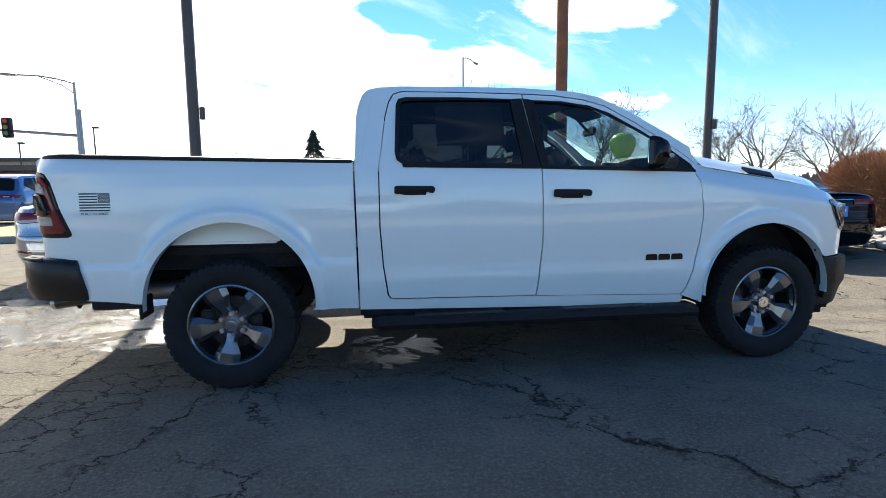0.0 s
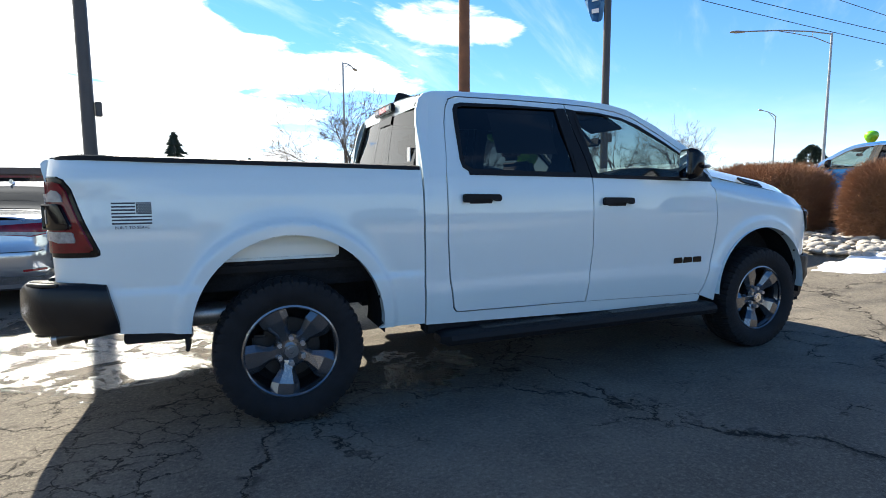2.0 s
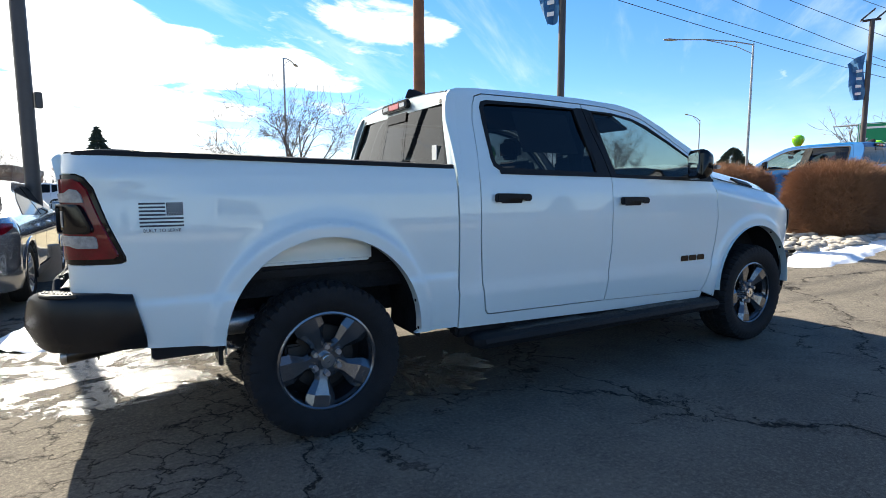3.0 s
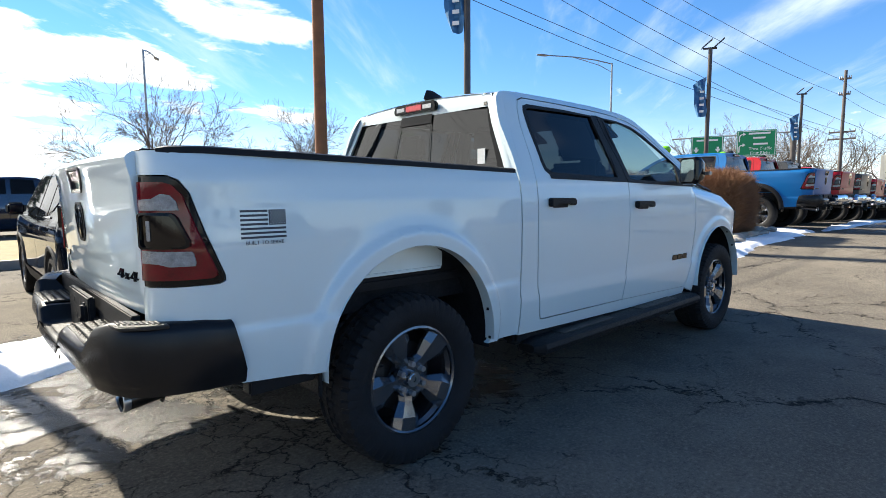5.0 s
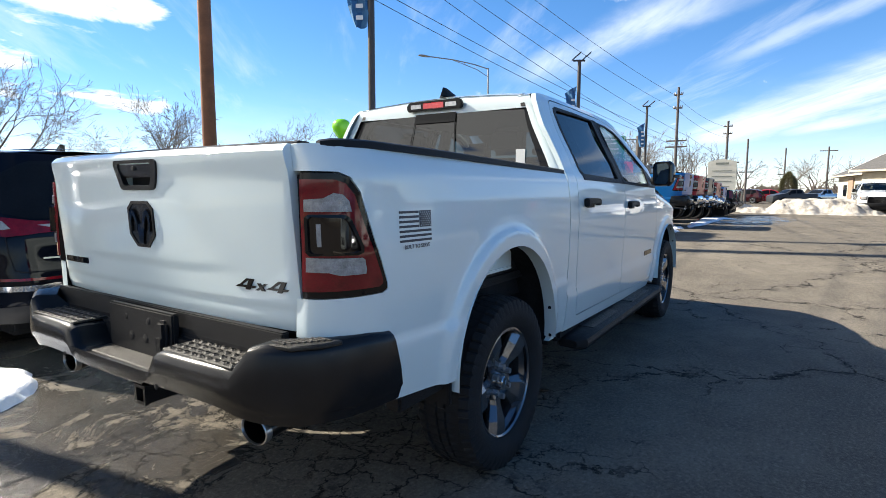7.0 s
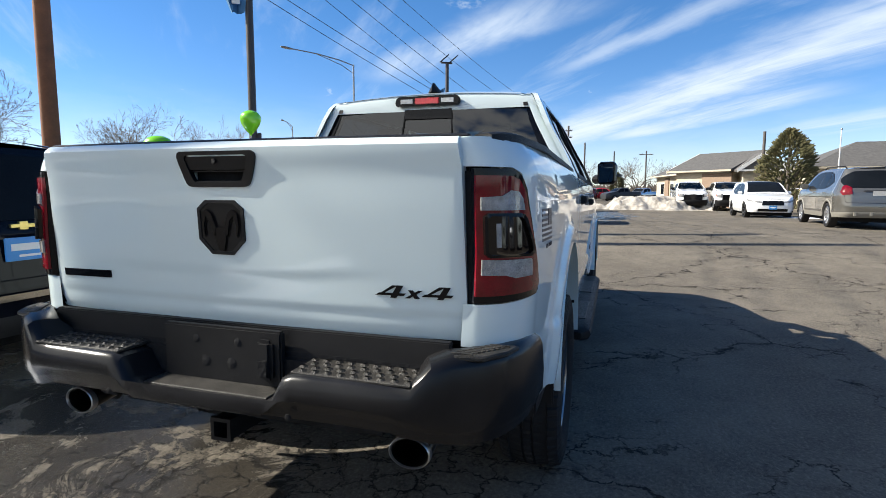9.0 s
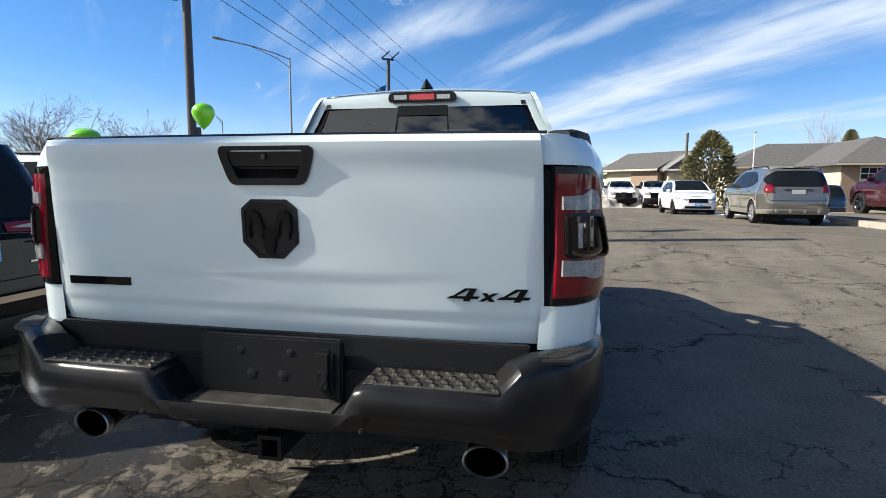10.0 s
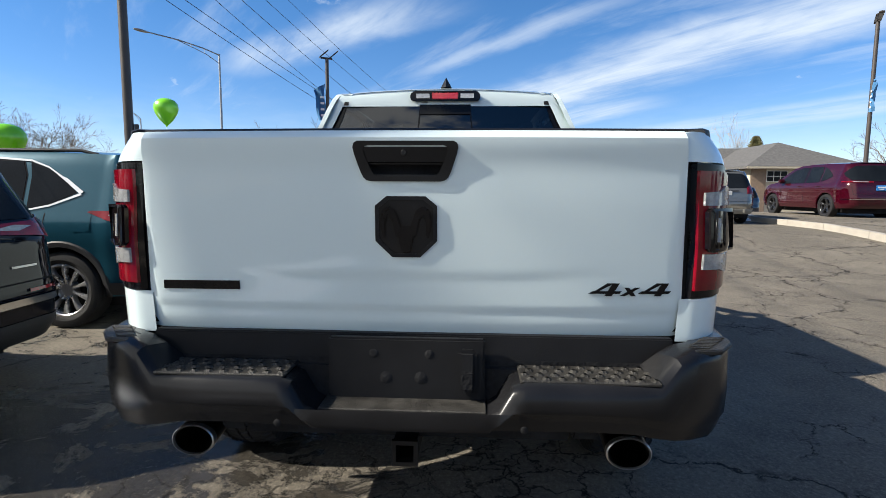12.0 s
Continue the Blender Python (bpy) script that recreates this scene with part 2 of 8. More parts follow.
def ring_of(outline, a, b, place, width):
    """A frame of that width inside an outline."""
    cx = sum(p[0] for p in outline) / len(outline)
    cy = sum(p[1] for p in outline) / len(outline)
    inner = []
    for u, v in outline:
        d = math.hypot(u - cx, v - cy)
        inner.append((u + (cx - u) / d * width, v + (cy - v) / d * width))
    bm = bmesh.new()
    q = [[bm.verts.new(place(u, v, w)) for u, v in o] for o, w in ((outline, a), (outline, b), (inner, b), (inner, a))]
    n = len(outline)
    for i in range(n):
        j = (i + 1) % n
        for k in range(4):
            r, s = q[k], q[(k + 1) % 4]
            bm.faces.new((r[i], r[j], s[j], s[i]))
    return tidy(bm)


def panel(polys, surf, du=0.04, dv=0.04, rim=0.02, inward=None):
    """Sheet metal: flat outlines, cut finely, laid on surf(u, v), with a turned-in rim."""
    bm = bmesh.new()
    known = {}

    def vert(p):
        k = (round(p[0], 4), round(p[1], 4))
        if k not in known:
            known[k] = bm.verts.new((k[0], 0, k[1]))
        return known[k]

    for poly in polys:
        bm.faces.new([vert(p) for p in poly])
    us, vs = [v.co.x for v in bm.verts], [v.co.z for v in bm.verts]
    for lo, hi, d, no in ((min(us), max(us), du, (1, 0, 0)), (min(vs), max(vs), dv, (0, 0, 1))):
        k = math.ceil(lo / d)
        while k * d < hi:
            geom = bm.verts[:] + bm.edges[:] + bm.faces[:]
            bmesh.ops.bisect_plane(bm, geom=geom, dist=1e-5, plane_co=Vector(no) * (k * d + 1e-4), plane_no=no)
            k += 1
    for v in bm.verts:
        v.co = Vector(surf(v.co.x, v.co.z))
    bmesh.ops.recalc_face_normals(bm, faces=bm.faces)
    if rim:
        es = [e for e in bm.edges if e.is_boundary]
        r = bmesh.ops.extrude_edge_only(bm, edges=es)
        for v in r["geom"]:
            if isinstance(v, bmesh.types.BMVert):
                v.co += Vector(inward) * rim if inward else Vector((0, -math.copysign(rim, v.co.y), 0))
    return bm


def arc(cx, cz, r, a0, a1, n=24):
    return [(cx + r * math.cos(radians(a0 + (a1 - a0) * i / n)), cz + r * math.sin(radians(a0 + (a1 - a0) * i / n))) for i in range(n + 1)]


def smooth01(t):
    t = min(1.0, max(0.0, t))
    return t * t * (3 - 2 * t)


def lettering(body, size, depth=0.002):
    """Letters of the built-in font as a mesh, in the xy plane, centred."""
    cu = bpy.data.curves.new("letters", "FONT")
    cu.body, cu.size, cu.extrude, cu.align_x, cu.align_y = body, size, depth, "CENTER", "CENTER"
    cu.resolution_u = 3
    ob = new("letters", cu)
    bpy.context.view_layer.update()
    me = bpy.data.meshes.new_from_object(ob)
    bpy.data.objects.remove(ob)
    bpy.data.curves.remove(cu)
    return me


# ---- ground ----


def gz(x, y):
    """The lot rises a little ahead of the truck and dips again."""
    return 0.36 * smooth01((x - 4.8) / 7.0) * (1 - smooth01((x - 18) / 10)) * (1 - smooth01((y - 7) / 3))

# ground sheet, finer near the truck
ASPHALT = ((0.103, 0.090, 0.073), (0.170, 0.148, 0.118), (0.062, 0.056, 0.047), (0.29, 0.255, 0.205), (0.024, 0.0215, 0.019))


def ground():
    near = list(np.arange(-8, 30.01, 0.4))
    gx = [-3000, -600, -150, -60, -30, -15, *near, 36, 45, 60, 90, 160, 600, 3000]
    gy = [-3000, -600, -150, -70, -40, -25, *np.arange(-16, 20.01, 0.5), 25, 35, 50, 80, 160, 600, 3000]
    verts = [(x, y, gz(x, y)) for y in gy for x in gx]
    w = len(gx)
    faces = [(j * w + i, j * w + i + 1, (j + 1) * w + i + 1, (j + 1) * w + i) for j in range(len(gy) - 1) for i in range(w - 1)]
    me = bpy.data.meshes.new("ground")
    me.from_pydata(verts, [], faces)
    for p in me.polygons:
        p.use_smooth = True
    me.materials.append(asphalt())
    tagged(new("ground", me), "cracked grey asphalt lot with damp patches", "asphalt", kind="structure")


def asphalt():
    ma = bpy.data.materials.new("cracked_asphalt")
    ma.use_nodes = True
    nt = ma.node_tree
    n, l = nt.nodes.new, nt.links.new
    b = nt.nodes["Principled BSDF"]
    co = n("ShaderNodeTexCoord")

    def noise_(scale, detail=6, rough=0.6, vec=None, warp=0.0):
        t = n("ShaderNodeTexNoise")
        t.inputs["Scale"].default_value, t.inputs["Detail"].default_value = scale, detail
        t.inputs["Roughness"].default_value, t.inputs["Distortion"].default_value = rough, warp
        l(vec or co.outputs["Object"], t.inputs["Vector"])
        return t

    def m(op, a, c):
        q = n("ShaderNodeMath")
        q.operation = op
        for i, v in enumerate((a, c)):
            if isinstance(v, (int, float)):
                q.inputs[i].default_value = v
            else:
                l(v, q.inputs[i])
        return q.outputs[0]

    def ramp(v, lo, hi, a=0.0, c=1.0):
        q = n("ShaderNodeMapRange")
        q.interpolation_type = "SMOOTHSTEP"
        for i, k in ((1, lo), (2, hi), (3, a), (4, c)):
            q.inputs[i].default_value = k
        l(v, q.inputs[0])
        return q.outputs[0]

    def mix(f, a, c, kind="MIX"):
        q = n("ShaderNodeMixRGB")
        q.blend_type = kind
        for i, v in ((0, f), (1, a), (2, c)):
            if isinstance(v, tuple):
                q.inputs[i].default_value = (*v, 1)
            elif isinstance(v, (int, float)):
                q.inputs[i].default_value = v
            else:
                l(v, q.inputs[i])
        return q.outputs[0]

    def edges(scale, wob):
        """Distance to the edges of wandering cells."""
        w = noise_(scale * 2.2, 8, 0.65)
        v = n("ShaderNodeVectorMath")
        v.operation = "MULTIPLY_ADD"
        v.inputs[1].default_value = (wob, wob, 0)
        l(w.outputs["Color"], v.inputs[0]), l(co.outputs["Object"], v.inputs[2])
        t = n("ShaderNodeTexVoronoi")
        t.feature = "DISTANCE_TO_EDGE"
        t.voronoi_dimensions = "2D"
        t.inputs["Scale"].default_value = scale
        l(v.outputs[0], t.inputs["Vector"])
        return t.outputs["Distance"]

    def hill(x, y, kx, ky, lo, hi):
        dx, dy = m("MULTIPLY", m("ADD", sep.outputs[0], -x), kx), m("MULTIPLY", m("ADD", sep.outputs[1], -y), ky)
        return ramp(m("ADD", m("MULTIPLY", dx, dx), m("MULTIPLY", dy, dy)), hi, lo)

    sep = n("ShaderNodeSeparateXYZ")
    l(co.outputs["Object"], sep.inputs[0])
    big, mid, blot, grain, grit = noise_(0.35, 5), noise_(2.2, 6), noise_(9, 5, 0.7), noise_(48, 4, 0.75), noise_(170, 3, 0.7)
    base = mix(ramp(big.outputs["Fac"], 0.35, 0.68), ASPHALT[0], ASPHALT[1])
    base = mix(ramp(mid.outputs["Fac"], 0.35, 0.7, 0, 0.5), base, ASPHALT[2])
    base = mix(ramp(blot.outputs["Fac"], 0.50, 0.72, 0, 0.45), base, ASPHALT[2])
    base = mix(ramp(grain.outputs["Fac"], 0.48, 0.70, 0.0, 0.6), base, ASPHALT[3])
    base = mix(ramp(grain.outputs["Fac"], 0.47, 0.30, 0.0, 0.55), base, ASPHALT[4])
    base = mix(ramp(grit.outputs["Fac"], 0.45, 0.75, 0.0, 0.5), base, ASPHALT[3])
    # long cracks, then a net of shorter ones, then crazed plates behind the truck
    e1, e2, e3 = edges(0.42, 1.3), edges(1.2, 0.6), edges(5.2, 0.20)
    g1 = ramp(noise_(0.23, 3).outputs["Fac"], 0.38, 0.48)
    g2 = ramp(noise_(0.7, 3).outputs["Fac"], 0.51, 0.60)
    back = hill(-2.2, -0.5, 0.34, 0.30, 0.3, 1.4)
    g3 = ramp(m("ADD", noise_(0.9, 4).outputs["Fac"], m("MULTIPLY", back, 0.16)), 0.57, 0.66)
    wide = ramp(noise_(3.0, 5, 0.7).outputs["Fac"], 0.40, 0.68, 0.35, 1.8)
    c1 = m("MULTIPLY", ramp(m("DIVIDE", e1, wide), 0.0012, 0.0075, 1.0, 0.0), g1)
    c2 = m("MULTIPLY", ramp(m("DIVIDE", e2, wide), 0.002, 0.014, 1.0, 0.0), g2)
    c3 = m("MULTIPLY", ramp(e3, 0.006, 0.045, 1.0, 0.0), g3)
    ck = m("MAXIMUM", m("MAXIMUM", c1, c2), c3)
    # crumbled dark edges along the cracks
    crumb = m("MULTIPLY", ramp(e1, 0.01, 0.055, 1.0, 0.0), ramp(noise_(5.5, 7, 0.75).outputs["Fac"], 0.52, 0.60))
    crumb = m("MAXIMUM", crumb, m("MULTIPLY", m("MULTIPLY", ramp(e2, 0.02, 0.10, 1.0, 0.0), g2), ramp(noise_(7.5, 7, 0.75).outputs["Fac"], 0.54, 0.62)))
    base = mix(m("MULTIPLY", crumb, 0.68), base, ASPHALT[4])
    base = mix(m("MULTIPLY", ck, 0.88), base, (0.009, 0.008, 0.007))
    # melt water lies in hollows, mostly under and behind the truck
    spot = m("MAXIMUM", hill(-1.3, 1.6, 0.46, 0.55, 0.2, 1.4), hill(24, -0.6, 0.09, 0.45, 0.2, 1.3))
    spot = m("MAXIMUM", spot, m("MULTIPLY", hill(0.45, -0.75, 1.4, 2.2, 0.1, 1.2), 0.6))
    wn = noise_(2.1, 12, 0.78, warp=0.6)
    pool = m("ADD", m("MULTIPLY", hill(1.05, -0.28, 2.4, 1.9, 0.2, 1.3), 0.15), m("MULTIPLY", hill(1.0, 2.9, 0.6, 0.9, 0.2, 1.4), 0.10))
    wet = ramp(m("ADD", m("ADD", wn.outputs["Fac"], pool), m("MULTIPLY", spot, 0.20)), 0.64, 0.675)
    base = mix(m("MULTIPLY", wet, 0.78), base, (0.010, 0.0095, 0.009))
    l(base, b.inputs["Base Color"])
    l(ramp(wet, 0, 1, 0.9, 0.22), b.inputs["Roughness"])
    l(ramp(wet, 0, 1, 0.15, 0.32), b.inputs["Specular IOR Level"])
    h = m("SUBTRACT", m("ADD", m("MULTIPLY", grit.outputs["Fac"], 0.5), m("ADD", m("MULTIPLY", mid.outputs["Fac"], 0.6), m("MULTIPLY", grain.outputs["Fac"], 0.9))), m("MULTIPLY", ck, 2.0))
    h = m("MULTIPLY", h, ramp(wet, 0, 1, 1.0, 0.40))
    bp = n("ShaderNodeBump")
    bp.inputs["Strength"].default_value, bp.inputs["Distance"].default_value = 0.7, 0.012
    l(h, bp.inputs["Height"]), l(bp.outputs[0], b.inputs["Normal"])
    return ma


ground()
# ---- the white pickup ----
ARCHES = ((0.015, 0.545, 0.508), (3.655, 0.505, 0.475))
SIDE_Z = (0.38, 0.46, 0.55, 0.64, 0.695, 0.735, 0.80, 0.95, 1.12, 1.27, 1.36, 1.41, 1.50, 1.70, 1.84, 1.895, 1.932)
SIDE_Y = (0.918, 0.942, 0.958, 0.968, 0.972, 0.974, 0.976, 0.984, 0.988, 0.982, 0.968, 0.948, 0.908, 0.800, 0.738, 0.710, 0.665)


def side(u, z, s=-1, out=0.0):
    """The skin of the truck's flank: u runs along it and round its corners."""
    y, x = float(np.interp(z, SIDE_Z, SIDE_Y)), u
    y += 0.009 * smooth01(((0.798 if u < 0.78 else 0.708) - z) / 0.010)
    if u < -0.4:
        y -= 0.020 * min(1.0, (-0.4 - u) / 0.46) ** 2
        y += (0.014 * smooth01((z - 1.25) / 0.12) - 0.014 * smooth01((z - 1.385) / 0.06)) * min(1.0, (-0.4 - u) / 0.46)
    if u < -0.86:
        th = min(1.0, (-0.86 - u) / 0.30) * math.pi / 2
        x, y = -0.86 - 0.235 * math.sin(th) - out * math.sin(th), y - 0.150 * (1 - math.cos(th))
        out *= math.cos(th)
    if 3.1 < u and z > 1.1:
        top = hood_edge(min(u, 4.3))
        y -= 0.11 * smooth01((z - top + 0.13) / 0.16)
    if u > 3.9:
        th = min(1.0, (u - 3.9) / 0.72) * math.pi / 2
        x, y = 3.9 + 0.62 * math.sin(th) + out * math.sin(th), y - 0.40 * (1 - math.cos(th))
        out *= math.cos(th)
    for cx, cz, r in ARCHES:
        d = math.hypot(x - cx, z - cz)
        if d < r + 0.16:
            k = 1.0 if cx < 1 else 0.6
            y += k * (0.021 * smooth01((r + 0.092 - d) / 0.030) + 0.008 * smooth01((r + 0.16 - d) / 0.1))
    return Vector((x, s * (y + out), z))


def hood_edge(x):
    return float(np.interp(x, (3.1, 3.3, 3.6, 3.9, 4.15, 4.4), (1.395, 1.358, 1.310, 1.262, 1.205, 1.115)))


def skin(s, out=0.0):
    return lambda u, z: side(u, z, s, out)


def wheel(root, x, s, tyre_mesh, rim_mesh, more):
    ob = new("wheel")
    ob.parent = root
    ob.matrix_basis = pose(x, s * 0.87, 0.405, 0, 0, 0 if s < 0 else 180)
    for name, me, label in (("tyre", tyre_mesh, "black all-terrain tyre"), ("rim", rim_mesh, "dark grey five-spoke rim"), *more):
        part(name, me, None, ob, label)
    return ob


def tyre_shape(r, w, rim_r, blocks):
    """One skin: side walls, shoulders and, where there are blocks, a grooved tread."""
    prof = [(rim_r, -0.40), (rim_r + 0.012, -0.44), (rim_r + 0.05, -0.49), (r - 0.075, -0.5), (r - 0.045, -0.492)]
    rows = (-0.47, -0.455, -0.31, -0.30, -0.275, -0.265, -0.10, -0.09, -0.065, -0.055, 0.055, 0.065, 0.09, 0.10, 0.265, 0.275, 0.30, 0.31, 0.455, 0.47)
    prof += [(r - (0.026 if abs(y) > 0.46 else 0.014 if abs(y) > 0.45 else 0.0), y) for y in rows]
    prof += [(a, -y) for a, y in reversed(prof[:5])]
    n = blocks * 6 if blocks > 4 else 72
    rings = []
    for k in range(n):
        ring = []
        for a, y in prof:
            t = 2 * math.pi * (k + 0.9 * y) / n
            if blocks > 4 and a > r - 0.05:
                band = 0 if abs(y) > 0.29 else 1 if abs(y) > 0.08 else 2
                groove = 0.285 <= abs(y) <= 0.31 and abs(y) < 0.305 and abs(y) > 0.27
                groove = groove or abs(abs(y) - 0.27) < 0.008 or abs(abs(y) - 0.0775) < 0.014
                cut = (k + (0, 2, 4)[band] + (3 if y > 0 and band == 1 else 0)) % 6 in (0,) or (band != 1 and (k + band) % 12 == 5)
                a -= 0.011 if groove or cut else 0.0
            ring.append((a * math.cos(t), y * w, a * math.sin(t)))
        rings.append(ring)
    bm = loft(rings + [rings[0]], closed=False, caps=False)
    bmesh.ops.remove_doubles(bm, verts=bm.verts, dist=1e-5)
    bmesh.ops.recalc_face_normals(bm, faces=bm.faces)
    return bm


def rim_shape(r, w, spokes, turn, wide=(0.050, 0.040, 0.076, 0.082)):
    """Barrel, outer lip and wedge-shaped spokes; the outer face looks along -y."""
    face = -w * 0.44
    prof = [(r + 0.006, face), (r + 0.010, face + 0.012), (r - 0.004, face + 0.020), (r - 0.022, face + 0.05), (r - 0.03, w * 0.4), (r - 0.02, w * 0.44)]
    rings = [[(a * math.cos(t), y, a * math.sin(t)) for a, y in prof] for t in (2 * math.pi * k / 60 for k in range(61))]
    bm = loft(rings, closed=False, caps=False)
    lip = [(r + 0.004, face), (r - 0.010, face - 0.004), (r - 0.018, face + 0.004), (r - 0.016, face + 0.02)]
    loft([[(a * math.cos(t), y, a * math.sin(t)) for a, y in lip] for t in (2 * math.pi * k / 60 for k in range(61))], False, False, bm)
    stations = ((0.060, face + 0.040), (0.112, face + 0.030), (0.182, face + 0.008), (r - 0.006, face + 0.002))
    for k in range(spokes):
        t = turn + 2 * math.pi * k / spokes
        c, s_ = math.cos(t), math.sin(t)
        rows = []
        for (rad, y), hw in zip(stations, wide):
            f = rad * r / 0.26 if rad < r - 0.01 else rad
            pts = [(-hw, y + 0.046), (-hw, y + 0.024), (-hw * 0.52, y), (hw * 0.52, y), (hw, y + 0.024), (hw, y + 0.046)]
            rows.append([(f * c - q * s_, yy, f * s_ + q * c) for q, yy in pts])
        loft(rows, True, True, bm)
    hub = [(0.0, face + 0.046), (0.050, face + 0.046), (0.086, face + 0.048), (0.094, face + 0.034), (0.098, face + 0.05), (0.098, face + 0.09)]
    loft([[(a * math.cos(t), y, a * math.sin(t)) for a, y in hub] for t in (2 * math.pi * k / 30 for k in range(31))], False, False, bm)
    bmesh.ops.remove_doubles(bm, verts=bm.verts, dist=1e-5)
    return tidy(bm)


def disc(r, y0, y1, n=40, hole=0.0):
    prof = [(hole, y0), (r, y0), (r, y1), (hole, y1)]
    return loft([[(a * math.cos(t), y, a * math.sin(t)) for a, y in prof] for t in (2 * math.pi * k / n for k in range(n + 1))], False, False)


def pickup():
    root = thing("pickup_truck", "white crew-cab pickup with black bumper and grey rims parked on asphalt", "pickup truck")
    for s in (-1, 1):
        sk = skin(s)
        # bed side, with its wheel arch and the notch for the tail lamp
        ax, az, ar = ARCHES[0]
        bed = [(-1.16, 0.845), (-1.00, 0.835), (-0.91, 0.828), (-0.865, 0.806), (-0.840, 0.75), (-0.825, 0.590), (-0.490, 0.565)]
        bed += [p for p in arc(ax, az, ar, 181, -5, 30)][1:]
        bed += [(0.50, 0.488), (0.789, 0.480), (0.781, 1.00), (0.775, 1.36), (0.776, 1.412), (-0.2, 1.432), (-0.90, 1.446), (-1.10, 1.446), (-1.16, 1.440)]
        bed += [(-1.16, 1.362), (-1.02, 1.360), (-0.985, 1.345), (-0.955, 1.30), (-0.915, 1.15), (-0.868, 1.005), (-0.868, 0.985), (-0.885, 0.975), (-1.16, 0.970)]
        part("bed_side", panel([bed], sk, 0.0165, 0.0165, 0.03), M_WHITE, root, "white bed side with flared wheel arch")
        # tail lamp
        lamp = new("tail_lamp")
        lamp.parent = root
        tagged(lamp, "red and smoked wrap-round tail lamp")
        outline = [(-1.157, 0.974), (-0.890, 0.979), (-0.874, 0.988), (-0.874, 1.005), (-0.920, 1.150), (-0.960, 1.298), (-0.989, 1.340), (-1.022, 1.355), (-1.157, 1.357)]
        part("lamp_housing", panel([outline], skin(s, 0.004), 0.02, 0.03, 0.025, (0.5, -s * 0.5, 0)), M_GLOSS, lamp, "gloss black surround")
        red = [(-1.150, 0.996), (-0.905, 1.000), (-0.895, 1.008), (-0.894, 1.020), (-0.938, 1.158), (-0.976, 1.292), (-1.002, 1.326), (-1.03, 1.336), (-1.150, 1.337)]
        part("red_lens", panel([red], skin(s, 0.012), 0.015, 0.025, 0.012, (0.5, -s * 0.5, 0)), M_RED, lamp, "glossy red lens")
        part("reversing_lens", panel([[(-1.130, 1.240), (-0.985, 1.240), (-0.992, 1.272), (-1.008, 1.292), (-1.035, 1.296), (-1.065, 1.280), (-1.130, 1.276)]], skin(s, 0.017), 0.015, 0.02, 0.01, (0.5, -s * 0.5, 0)), M_CLEAR, lamp, "clear ribbed lens")
        part("turn_lens", panel([[(-1.130, 1.058), (-1.055, 1.056), (-1.02, 1.046), (-0.950, 1.047), (-0.948, 1.060), (-0.953, 1.092), (-0.96, 1.098), (-1.130, 1.102)]], skin(s, 0.017), 0.015, 0.02, 0.01, (0.5, -s * 0.5, 0)), M_CLEAR, lamp, "clear ribbed lens")
        smoke = [(-1.108, 1.108), (-0.975, 1.108), (-0.960, 1.116), (-0.959, 1.134), (-0.988, 1.216), (-0.999, 1.229), (-1.012, 1.232), (-1.108, 1.232), (-1.120, 1.222), (-1.120, 1.118)]
        part("smoked_lens", panel([smoke], skin(s, 0.022), 0.015, 0.02, 0.018, (0.5, -s * 0.5, 0)), M_SMOKE, lamp, "smoked black lens")
        part("lens_frame", ring_of(smoke, 0.010, 0.031, lambda u, v, w: side(u, v, s, w), 0.011), M_GLOSS, lamp, "raised gloss black frame")
        part("side_glass_strip", panel([[(-1.086, 1.136), (-1.072, 1.136), (-1.072, 1.204), (-1.086, 1.204)]], skin(s, 0.025), 0.02, 0.02, 0.004, (0.5, -s * 0.5, 0)), M_CLEAR, lamp)
        # rail cap along the bed
        cap = []
        for u in (-1.04, -1.02, -1.0, -0.96, -0.91, -0.86, -0.6, -0.2, 0.3, 0.77):
            p = side(u, 1.41, s)
            z = float(np.interp(u, (-1.04, -1.0, -0.9, -0.2, 0.77), (1.444, 1.450, 1.452, 1.438, 1.418)))
            k = smooth01((-0.86 - u) / 0.3)
            p.y -= s * 0.022 * smooth01((-0.60 - u) / 0.4)
            g = Vector((k * 0.8, -s * (1 - 0.4 * k), 0)).normalized()
            cap.append([Vector((p.x, p.y, z)) + g * d + Vector((0, 0, dz)) for d, dz in ((-0.002, -0.014), (0.002, 0.008), (0.018, 0.014), (0.07, 0.014), (0.082, 0.004), (0.075, -0.02))])
        part("bed_rail_cap", loft(cap), M_BLACK, root, "black plastic bed rail cap")
        part("bed_inner_wall", box((-1.06, s * 0.80 - 0.012, 0.86), (0.77, s * 0.84 + 0.015, 1.42)), M_BLACK, root)
        # cab side: rear pillar, roof rail and sill round the doors
        rear = [(0.800, 0.470), (0.792, 1.00), (0.786, 1.36), (0.790, 1.45), (0.800, 1.70), (0.815, 1.78), (0.845, 1.858), (0.885, 1.895), (0.95, 1.914), (1.1, 1.926)]
        roof = [(1.5, 1.931), (1.95, 1.928), (2.30, 1.906), (2.48, 1.868), (2.70, 1.760), (2.95, 1.600), (3.08, 1.508), (3.185, 1.425), (3.19, 1.392)]
